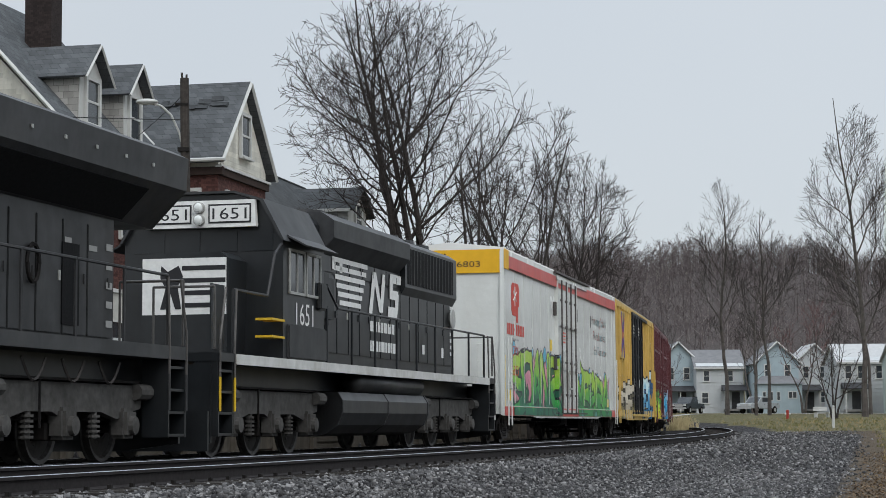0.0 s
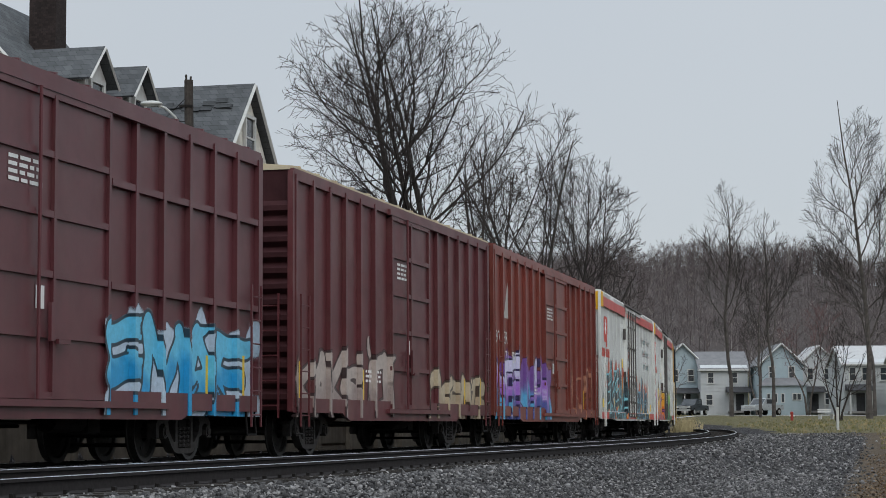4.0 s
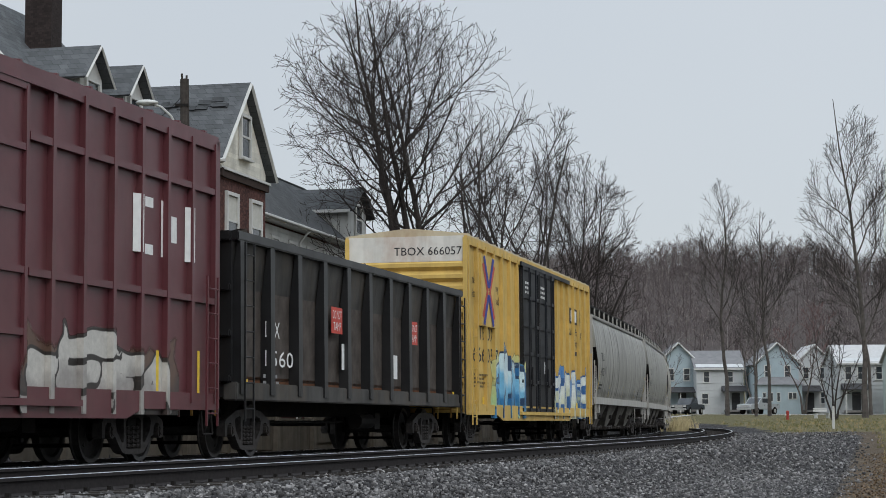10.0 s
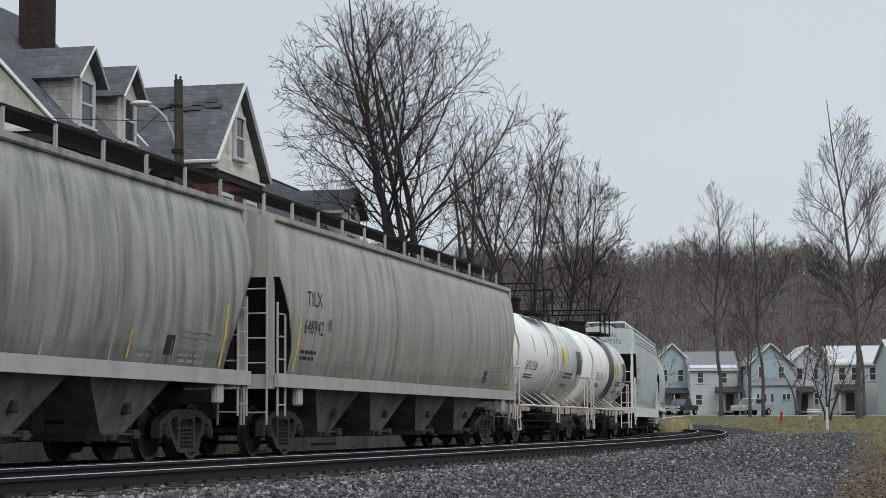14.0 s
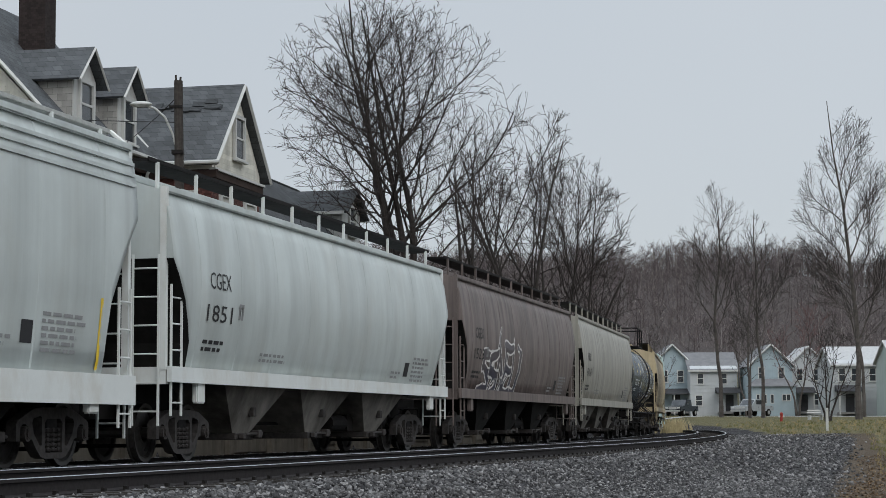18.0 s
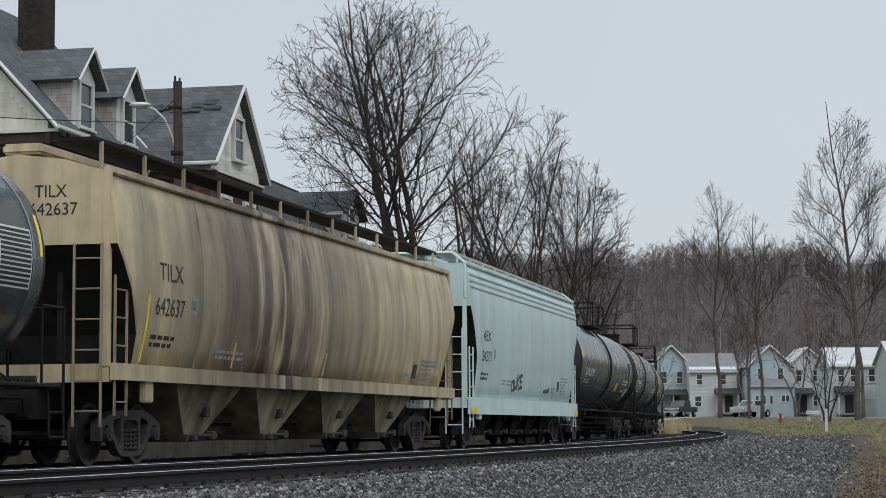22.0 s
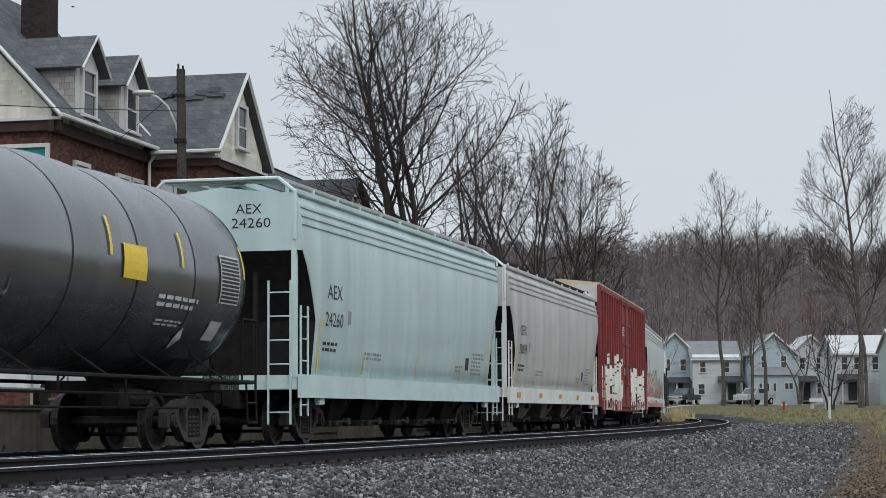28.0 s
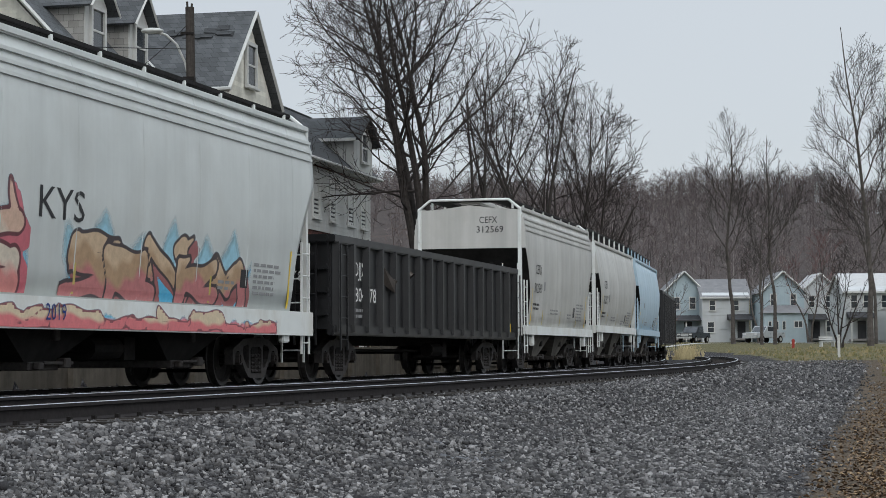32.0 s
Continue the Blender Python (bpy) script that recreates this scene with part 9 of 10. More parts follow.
    part("guard_rail", rods(hr, 0.028, 6), BLACK_GEAR if not bright else BLACK_GEAR, car)
    lad = bmesh.new()
    pts = []
    for k in range(15):
        an = radians(18 + k * 8.5)
        pts.append((-(r + 0.10) * math.sin(an), zc + (r + 0.10) * math.cos(an)))
    pts.append((-1.52, 1.1))
    pts.append((-1.52, 0.62))
    for s in (-0.22, 0.22):
        for (y0, z0), (y1, z1) in zip(pts, pts[1:]):
            add_rod(lad, (xl + s, y0, z0), (xl + s, y1, z1), 0.022, 5)
    for (y0, z0) in pts[::2]:
        add_rod(lad, (xl - 0.22, y0, z0), (xl + 0.22, y0, z0), 0.016, 5)
    part("ladder", lad, BLACK_GEAR if not bright else tp, car)
    # stencils
    ink = BLACK_PAINT if bright else FADED_WHITE
    L = lambda q: q - half
    if mark:
        lettering(car, mark, L(mark_x), zc - 0.46, 0.27, ink, surf, 1.9 if bright else 2.5)
        print_lines(car, L(mark_x + 0.1), zc - 0.62, 1.7, 2, ink, surf, 0.04, 3)
    print_lines(car, L(2 * half - 4.6), zc - 0.45, 1.9, 2, ink, surf, 0.06, 5)
    print_lines(car, L(2 * half - 4.4), zc - 0.78, 1.2, 2, ink, surf, 0.03, 6)
    # the test panel: a stencilled block with ruled lines
    strips(car, [(L(2 * half - 2.15), zc - 0.40, 0.92, 0.78)], ink if not bright else GREY_MARK, surf, "test_panel")
    behind = lambda x, z: surf(x, z) - 0.003
    for k in range(12):
        strips(car, [(L(2 * half - 2.12), zc - 0.375 + k * 0.0625, 0.86, 0.040)], BLACK_PAINT, behind, "panel_line")
    if rings:
        for q, m, d in ((0.15, WHITE_PAINT, 0.0), (0.09, RED_PAINT, 0.003)):
            cx, cz = L(2 * half - 3.1), zc - 1.0
            vs = [(cx + a * q, float(surf(np.array(cx + a * q), np.array(cz + b * q * 1.15))) - d - 0.03, cz + b * q * 1.15) for a, b in ((-1, 0), (0, -1), (1, 0), (0, 1))]
            part_mesh("hazard_placard", fast_mesh("hazard_placard", vs, [(0, 1, 2, 3)]), m, car)
    arcs = [L(0.85), L(3.4), L(5.6), L(2 * half - 6.5), L(2 * half - 3.8), L(2 * half - 1.0)]
    strips(car, [(x, zc + 0.05, 0.08, 0.55) for x in arcs], YELLOW_MARK if not bright else mat("orange_yellow_stripe", (0.75, 0.45, 0.02)), surf, "reflector")
    for (x, z, w, h, m) in placards:
        strips(car, [(L(x), z, w, h)], m, surf, "placard")
    base = 2 * half - 4.0
    running_gear(car, half, base, stub=True)
    for kw in tags:
        kw = dict(kw)
        graffiti(car, L(kw.pop("x0")), L(kw.pop("x1")), kw.pop("z0"), kw.pop("z1"), surf, **kw)
    TRAIN.append((car, (a + b) / 2, base))
    return car


YEL = YELLOW_MARK
TAGW = dict(fills=[(0.45, 0.45, 0.44)], line=(0.10, 0.10, 0.10), stroke=0.025, line_w=0.004, label="scrawled white spray tags")
CREAM_GEAR = mat("white_gear_paint", (0.58, 0.54, 0.48), 0.5, 0, 0.1, 3, dirt=(0.32, 0.20, 0.12), dirt_amount=0.7)
tank_car(324.2, 337.9, "short white tank car with yellow label", TANK_WHITE, 1.40, 2.60, "GATX 215284", mark_x=2.1, bright=True, trim=CREAM_GEAR, placards=[(8.7, 2.5, 0.55, 0.5, YEL)])
tank_car(338.8, 352.3, "short white tank car with wide dark band", TANK_WHITE, 1.42, 2.60, "TILX 111136", mark_x=2.1, band=(7.4, 2.3), bright=True, trim=CREAM_GEAR, ladder_at=0.55, placards=[(9.3, 2.45, 0.55, 0.5, YEL), (11.4, 1.6, 0.4, 0.28, BLACK_PAINT)])
tank_car(429.6, 447.1, "long slate-grey tank car with glossy wet top", TANK_SLATE, 1.50, 2.72, "CRGX 29883", mark_x=2.45, rings=0, ladder_at=0.62, placards=[(6.4, 2.2, 0.28, 0.3, FADED_WHITE)])
tank_car(487.5, 506.3, "long black pressure tank car with ribbed jacket", TANK_BLACK, 1.52, 2.74, "SHQX 51379", rings=12, swell=0.06, ladder_at=0.48, placards=[(12.0, 1.9, 0.7, 0.3, mat("ochre_label", (0.55, 0.33, 0.03))), (16.3, 1.75, 0.5, 0.3, FADED_WHITE)])
tank_car(507.6, 526.4, "long black tank car with yellow label and white tags", TANK_BLACK, 1.52, 2.74, "UTLX 959332", rings=9, swell=0.04, ladder_at=0.32, placards=[(11.6, 2.7, 0.6, 0.55, YEL)],
         tags=[dict(x0=7.8, x1=11.0, z0=2.1, z1=2.75, seed=121, letters=6, **TAGW), dict(x0=13.2, x1=14.6, z0=2.0, z1=2.5, seed=122, letters=3, **TAGW), dict(x0=3.6, x1=5.2, z0=2.2, z1=2.55, seed=123, letters=4, **TAGW)])
tank_car(528.0, 546.7, "long black tank car with green scrawl and yellow label", TANK_BLACK, 1.52, 2.74, "UTLX 65863", rings=9, swell=0.04, ladder_at=0.55, placards=[(11.3, 2.7, 0.6, 0.55, YEL)],
         tags=[dict(x0=4.2, x1=9.8, z0=1.9, z1=2.5, seed=125, letters=8, fills=[(0.10, 0.36, 0.30)], line=(0.03, 0.08, 0.07), stroke=0.03, line_w=0.005, label="scrawled green spray tags")])
tank_car(548.3, 567.9, "long black tank car with yellow panel", TANK_BLACK, 1.52, 2.74, "HOMX 199048", rings=8, swell=0.055, ladder_at=0.45, placards=[(13.6, 2.5, 0.9, 0.5, YEL), (17.4, 1.75, 0.5, 0.3, FADED_WHITE)],
         tags=[dict(x0=8.2, x1=10.4, z0=2.0, z1=2.6, seed=127, letters=4, **TAGW)])
# ---- the two locomotives ----
LOCO_BLACK = mat("dusty_black_loco_paint", (0.013, 0.015, 0.017), 0.36, 0, 0.3, 3, streak=0.25, dirt=(0.028, 0.029, 0.031), dirt_amount=0.5)
LOCO_GREY = mat("faded_black_loco_paint", (0.038, 0.039, 0.041), 0.5, 0, 0.25, 3, streak=0.3, dirt=(0.07, 0.068, 0.066), dirt_amount=0.6)
SILL_WHITE = mat("white_sill_stripe", (0.55, 0.55, 0.53), 0.55, 0, 0.1, 4, dirt=(0.25, 0.23, 0.18), dirt_amount=0.6)
TANK_DULL = mat("scuffed_black_tank", (0.022, 0.023, 0.025), 0.4, 0, 0.3, 4, streak=0.3, dirt=(0.06, 0.056, 0.052), dirt_amount=0.6)
TRUCK_GREY = mat("dusty_grey_truck_casting", (0.085, 0.082, 0.078), 0.7, 0.1, 0.3, 8, dirt=(0.03, 0.026, 0.024), dirt_amount=0.6)
LAMP_GLASS = mat("headlight_glass", (0.70, 0.72, 0.70), 0.1, 0, 0.05, 5)
DARK_PANE = mat("tinted_cab_glass", (0.01, 0.012, 0.014), 0.35, 0, 0.2, 2)
GRILLE = mat("dark_screen", (0.010, 0.010, 0.011), 0.7, 0.3, 0.3, 60)
RAIL_STEEL = mat("worn_grey_rail", (0.11, 0.105, 0.10), 0.5, 0.3, 0.2, 5)
HAND_YELLOW = mat("yellow_handrail", (0.62, 0.40, 0.03), 0.5, 0, 0.1, 5)
WHEEL_BIG = wheelset_mesh(0.508)


def loco_truck(car, x):
    t = part("truck", boxes([((x, 0, 0.75), (4.4, 1.9, 0.30)), ((x, 0, 0.45), (0.5, 2.0, 0.25))], 0.02), BLACK_GEAR, car)
    for s in (-1, 1):
        bm = bmesh.new()
        add_prism(bm, [(x - 2.65, 0.95), (x - 2.45, 1.12), (x + 2.45, 1.12), (x + 2.65, 0.95), (x + 2.6, 0.78), (x + 2.2, 0.72), (x + 1.75, 0.62), (x + 1.2, 0.72), (x + 0.4, 0.72), (x, 0.60), (x - 0.4, 0.72), (x - 1.2, 0.72), (x - 1.75, 0.62), (x - 2.2, 0.72), (x - 2.6, 0.78)], s * 1.02, s * 1.16, "y")
        part("truck_frame", bm, TRUCK_GREY, t)
        for a in (-2.05, 0.0, 2.05):
            part("journal_box", box((x + a, s * 1.12, 0.56), (0.42, 0.28, 0.44), 0.05), TRUCK_GREY, t)
            part("bearing_cap", lathe([(0.02, s * 0.08), (0.13, s * 0.07), (0.14, 0), (0.02, 0)], 12, (x + a, s * 1.26, 0.53)), TRUCK_GREY, t)
        for a in (-1.05, 1.05):
            bm = bmesh.new()
            for k in range(5):
                bmesh.ops.create_cone(bm, cap_ends=True, segments=10, radius1=0.10, radius2=0.10, depth=0.035, matrix=Matrix.Translation((x + a, s * 1.10, 0.38 + k * 0.07)))
            add_rod(bm, (x + a, s * 1.10, 0.34), (x + a, s * 1.10, 0.72), 0.06, 8)
            part("spring", bm, TRUCK_GREY, t)
        for a in (-2.5, 2.3):
            bm = bmesh.new()
            add_rod(bm, (x + a, s * 1.2, 1.02), (x + a + 0.45, s * 1.2, 1.02), 0.12, 10)
            part("brake_cylinder", bm, TRUCK_GREY, t)
        part("brake_pipe", rods([[(x - 2.4, s * 1.22, 1.16), (x + 2.4, s * 1.22, 1.16)], [(x - 0.9, s * 1.22, 1.16), (x - 0.9, s * 1.22, 0.5)]], 0.02, 5), BLACK_GEAR, t)
    for a in (-2.05, 0.0, 2.05):
        WHEELS.append((put("wheelset", WHEEL_BIG, t, x + a, 0, 0.508), 0.508))
    return t


def handrail(car, pts, posts, material, z0, top):
    part("handrail", rods([pts], 0.024, 6), material, car)
    for (x, y) in posts:
        part("rail_post", rods([[(x, y, z0), (x, y, top)]], 0.026, 6), material, car)


def end_steps(car, e, half, material, rail_mat):
    for s in (-1, 1):
        part("step_well", boxes([((e * (half - 0.42), s * 1.30, z), (0.62, 0.40, 0.04)) for z in (0.38, 0.72, 1.06, 1.40)] + [((e * (half - 0.75), s * 1.3, 1.0), (0.05, 0.42, 1.3)), ((e * (half - 0.09), s * 1.3, 1.0), (0.05, 0.42, 1.3))]), material, car)
        part("grab_rail", rods([[(e * (half - 0.10), s * 1.53, 1.3), (e * (half - 0.10), s * 1.53, 1.9), (e * (half - 0.35), s * 1.53, 2.75)], [(e * (half - 0.78), s * 1.53, 1.3), (e * (half - 0.78), s * 1.53, 1.9), (e * (half - 0.85), s * 1.53, 2.75)]], 0.02, 6), RAIL_STEEL, car)
        part("grab_rail", rods([[(e * (half - q), s * 1.53, 0.75), (e * (half - q), s * 1.53, 1.3)] for q in (0.10, 0.78)], 0.022, 6), rail_mat, car)
    part("pilot", prism([(-1.4, 0.25), (-1.4, 1.5), (1.4, 1.5), (1.4, 0.25), (0.6, 0.15), (-0.6, 0.15)], e * (half - 0.10), e * (half - 0.02)), material, car)
    part("end_rail", rods([[(e * (half - 0.05), -1.45, 1.75), (e * (half - 0.05), -1.45, 2.75), (e * (half - 0.05), -0.4, 2.75), (e * (half - 0.05), -0.4, 1.75)], [(e * (half - 0.05), 1.45, 1.75), (e * (half - 0.05), 1.45, 2.75), (e * (half - 0.05), 0.4, 2.75)]], 0.022, 6), RAIL_STEEL, car)
    rz = 0 if e > 0 else 180
    put("coupler", COUPLER, car, e * (half - 0.05), 0, 0, rz)
    for q in (-0.9, 0.9):
        put("air_hose", HOSE, car, e * (half - 0.1), q, 0.05, rz)


def hood_doors(car, x0, x1, y, z0, z1, n, paint):
    w = (x1 - x0) / n
    for s in (-1, 1):
        for k in range(n):
            x = x0 + w * (k + 0.5)
            d = part("hood_door", box((x, s * (y + 0.012), (z0 + z1) / 2), (w - 0.05, 0.03, z1 - z0), 0.008), paint, car)
            part("latch", box((x + w * 0.36, s * (y + 0.035), (z0 + z1) / 2), (0.05, 0.03, 0.14)), GALV if k % 3 == 0 else paint, d)


def sd_loco(a, b):
    half = (b - a) / 2
    car = thing("locomotive", Matrix(), "black six-axle diesel locomotive with white striped nose and number boards", "locomotive")
    L = lambda q: q - half
    part("deck", box((0, 0, 1.62), (2 * half - 0.1, 3.06, 0.14)), LOCO_BLACK, car)
    for s in (-1, 1):
        part("sill_stripe", box((0.0, s * 1.545, 1.60), (2 * half - 1.6, 0.03, 0.17)), SILL_WHITE, car, "dusty white sill stripe")
    part("frame", box((0, 0, 1.38), (2 * half - 0.6, 1.7, 0.38)), LOCO_BLACK, car)
    # short nose
    part("nose", prism([(-0.78, 1.69), (-0.82, 3.40), (-0.66, 3.52), (0.66, 3.52), (0.82, 3.40), (0.78, 1.69)], L(2.4), L(3.4)), LOCO_BLACK, car)
    xn = L(2.4) - 0.006
    ns_ = part("nose_flash", box((xn, 0, 2.93), (0.008, 1.55, 0.98)), WHITE_PAINT, car, "white nose panel with black bars")
    for k in range(4):
        part("nose_bar", box((xn - 0.006, -0.36, 2.60 + k * 0.215), (0.006, 0.80, 0.08)), BLACK_PAINT, ns_)
    pts = [(0.05, 2.08), (0.12, 2.45), (0.02, 2.62), (0.10, 2.80), (0.30, 2.70), (0.42, 2.80), (0.44, 2.60), (0.34, 2.42), (0.44, 2.08), (0.34, 2.08), (0.25, 2.34), (0.16, 2.08)]
    part("nose_emblem", prism([(y, z * 1.05 + 0.35) for y, z in pts], xn - 0.012, xn - 0.005), BLACK_PAINT, ns_)
    part("nose_door", box((L(1.7), -0.87, 2.35), (0.62, 0.03, 1.1)), LOCO_BLACK, car)
    # cab
    C0, C1 = L(3.3), L(5.65)
    part("cab", prism([(-1.50, 1.69), (-1.50, 3.78), (-1.12, 4.48), (-0.6, 4.62), (0.6, 4.62), (1.12, 4.48), (1.50, 3.78), (1.50, 1.69)], C0, C1), LOCO_BLACK, car)
    part("cab_roof", prism([(-1.56, 3.76), (-1.16, 4.51), (-0.62, 4.67), (0.62, 4.67), (1.16, 4.51), (1.56, 3.76), (1.50, 3.78), (1.10, 4.48), (0.6, 4.63), (-0.6, 4.63), (-1.10, 4.48), (-1.50, 3.78)], C0 - 0.12, C1 + 0.1), LOCO_GREY, car)
    xb = C0 - 0.05
    brd = part("number_board", prism([(-1.05, 4.02), (-1.02, 4.50), (1.02, 4.50), (1.05, 4.02)], xb - 0.12, xb), WHITE_PAINT, car, "white panel with number boards")
    for s in (-1, 1):
        part("number_frame", box((xb - 0.125, s * 0.56, 4.26), (0.012, 0.80, 0.34), 0.002), BLACK_PAINT, brd)
        part("number_plate", box((xb - 0.130, s * 0.56, 4.26), (0.012, 0.74, 0.28)), WHITE_PAINT, brd)
        bm = bmesh.new()
        for zz in (4.15, 4.37):
            add_rod(bm, (xb - 0.22, s * 0.0, zz), (xb - 0.10, 0, zz), 0.10, 14)
        if s < 0:
            part("headlight", bm, GALV, car)
            for zz in (4.15, 4.37):
                g = bmesh.new()
                bmesh.ops.create_uvsphere(g, u_segments=12, v_segments=8, radius=0.085, matrix=Matrix.Translation((xb - 0.21, 0, zz)) @ Matrix.Diagonal((0.5, 1, 1, 1)))
                part("headlight_glass", g, LAMP_GLASS, car)
        else:
            bm.free()
    fs = flat(1.50)
    lettering(car, "1651", 0.88, 4.16, 0.20, BLACK_PAINT, fs, 0.64, end=xb - 0.139)
    lettering(car, "1651", -0.24, 4.16, 0.20, BLACK_PAINT, fs, 0.64, end=xb - 0.139)
    for y in (-1.02, -0.35, 0.35, 1.02):
        part("front_window", box((C0 - 0.006, y, 3.78), (0.02, 0.58, 0.36), 0.0), DARK_PANE, car)
    for s in (-1, 1):
        for x in (L(4.0), L(4.95)):
            w_ = part("side_window", box((x, s * 1.505, 3.25), (0.78, 0.03, 0.72)), PANE, car)
            part("window_frame", boxes([((x, s * 1.525, 3.63), (0.86, 0.03, 0.05)), ((x, s * 1.525, 2.87), (0.86, 0.03, 0.05)), ((x - 0.41, s * 1.525, 3.25), (0.05, 0.03, 0.8)), ((x + 0.41, s * 1.525, 3.25), (0.05, 0.03, 0.8)), ((x, s * 1.525, 3.25), (0.04, 0.03, 0.8))]), GALV, w_)
        part("sun_visor", box((L(4.45), s * 1.68, 3.78), (1.9, 0.42, 0.03), rx=s * -0.5), LOCO_GREY, car)
        part("arm_rest", box((L(5.4), s * 1.55, 2.9), (0.4, 0.10, 0.5), 0.03), LOCO_GREY, car)
    lettering(car, "1651", L(4.0), 2.32, 0.40, WHITE_PAINT, fs, 1.0)
    strips(car, [(L(5.1), 2.22, 0.35, 0.06), (L(4.7), 1.92, 0.12, 0.05)], WHITE_PAINT, fs, "small_print")
    # long hood with fans, flared brake housing and radiator
    H0, H1 = C1 + 0.02, L(18.0)
    part("long_hood", prism([(-0.92, 1.69), (-0.92, 4.42), (-0.74, 4.62), (0.74, 4.62), (0.92, 4.42), (0.92, 1.69)], H0, H1), LOCO_BLACK, car)
    part("brake_housing", prism([(-0.93, 3.88), (-1.22, 4.18), (-1.22, 4.52), (-0.95, 4.70), (0.95, 4.70), (1.22, 4.52), (1.22, 4.18), (0.93, 3.88)], L(7.2), L(12.9)), LOCO_GREY, car)
    part("radiator_housing", prism([(-0.93, 3.40), (-1.05, 3.6), (-1.05, 4.55), (-0.85, 4.68), (0.85, 4.68), (1.05, 4.55), (1.05, 3.6), (0.93, 3.40)], L(13.1), L(17.9)), LOCO_BLACK, car)
    for s in (-1, 1):
        part("radiator_screen", box((L(15.4), s * 1.055, 4.08), (4.2, 0.02, 0.80)), GRILLE, car)
        for k in range(14):
            part("screen_bar", box((L(13.5) + k * 0.29, s * 1.068, 4.08), (0.03, 0.02, 0.82)), LOCO_GREY, car)
    hood_doors(car, H0 + 0.2, L(17.8), 0.92, 1.95, 3.5, 15, LOCO_BLACK)
    hood_doors(car, L(7.3), L(12.8), 0.92, 3.55, 3.86, 6, LOCO_BLACK)
    for x in (L(8.6), L(10.1), L(14.2), L(15.6), L(17.0)):
        bm = bmesh.new()
        bmesh.ops.create_cone(bm, cap_ends=True, segments=20, radius1=0.60, radius2=0.56, depth=0.22, matrix=Matrix.Translation((x, 0, 4.76)))
        part("roof_fan", bm, LOCO_GREY, car)
    bm = bmesh.new()
    add_rod(bm, (L(6.7), -1.08, 2.62), (L(8.0), -1.08, 2.62), 0.36, 14)
    part("filter_box", box((L(6.5), -1.05, 2.95), (1.2, 0.45, 1.0), 0.10), LOCO_GREY, car)
    bm.free()
    # white speed bars and the owner's letters as plain slanted shapes
    strips(car, [(L(7.9) + 0.10 * k, 3.78 - k * 0.17, 2.5 - 0.20 * k, 0.10) for k in range(6)], WHITE_PAINT, flat(0.955), "speed_bars")
    SHIFT = -0.4
    verts = [[(10.9, 2.55), (11.15, 2.55), (11.45, 3.35), (11.2, 3.35)], [(11.2, 3.35), (11.45, 3.35), (11.95, 2.60), (11.7, 2.60)], [(11.7, 2.60), (11.95, 2.60), (12.2, 3.35), (11.95, 3.35)], [(12.35, 2.55), (13.1, 2.55), (13.2, 2.75), (12.4, 2.75)], [(12.95, 2.75), (13.2, 2.75), (13.25, 3.02), (12.95, 3.02)], [(12.5, 2.90), (13.2, 2.90), (13.2, 3.08), (12.5, 3.08)], [(12.5, 3.08), (12.75, 3.08), (12.75, 3.30), (12.5, 3.30)], [(12.5, 3.22), (13.4, 3.22), (13.45, 3.40), (12.55, 3.40)]]
    vv, ff = [], []
    for k, q in enumerate(verts):
        ff.append(tuple(len(vv) + i for i in range(4)))
        vv += [(L(x + SHIFT), -0.962 - 0.001 * k, z * 1.12 + 0.02) for x, z in q]
    part_mesh("emblem", fast_mesh("emblem", vv, ff), WHITE_PAINT, car)
    print_lines(car, L(10.6), 2.50, 2.6, 2, WHITE_PAINT, flat(0.955), 0.22, 21)
    strips(car, [(L(14.9), 2.15, 0.22, 0.22), (L(16.7), 2.12, 0.22, 0.24), (L(7.9), 3.62, 0.2, 0.22), (L(8.4), 3.58, 0.2, 0.22)], WHITE_PAINT, flat(0.955), "sticker")
    strips(car, [(L(17.55), 2.2 + 0.16 * k, 0.35, 0.09) for k in range(8)], WHITE_PAINT, flat(0.955), "rear_bars")
    # walkway rails
    for s in (-1, 1):
        n = 9
        posts = [(L(5.9) + k * (L(19.0) - L(5.9)) / (n - 1), s * 1.48) for k in range(n)]
        handrail(car, [(L(5.9), s * 1.48, 3.15), (L(6.6), s * 1.48, 2.75), (L(19.0), s * 1.48, 2.75)], posts, LOCO_BLACK, 1.69, 2.76)
    part("nose_rail", rods([[(L(0.9), -1.45, 1.7), (L(0.9), -1.45, 2.75), (L(2.6), -1.45, 2.75), (L(2.9), -1.48, 3.5), (L(3.2), -1.50, 3.7)]], 0.026, 6), LOCO_GREY, car)
    part("yellow_step", boxes([((L(2.9), -1.40, 2.35), (0.7, 0.3, 0.04)), ((L(2.9), -1.40, 2.05), (0.7, 0.3, 0.04))]), HAND_YELLOW, car)
    part("battery_box", box((L(4.6), -1.42, 2.0), (2.2, 0.26, 0.62), 0.03), LOCO_GREY, car)
    # tanks and end gear
    tank_side = [(-0.75, 0.30), (-1.10, 0.36), (-1.34, 0.52), (-1.44, 0.76), (-1.44, 1.00), (-1.34, 1.16)]
    part("fuel_tank", prism(tank_side + [(-y, z) for y, z in tank_side[::-1]], L(7.0), L(13.6)), TANK_DULL, car, smooth=False)
    for x in (L(7.04), L(10.3), L(13.56)):
        part("tank_strap", prism([(y * 1.012, z) for y, z in tank_side] + [(-y * 1.012, z) for y, z in tank_side[::-1]], x - 0.04, x + 0.04), LOCO_GREY, car)
    bm = bmesh.new()
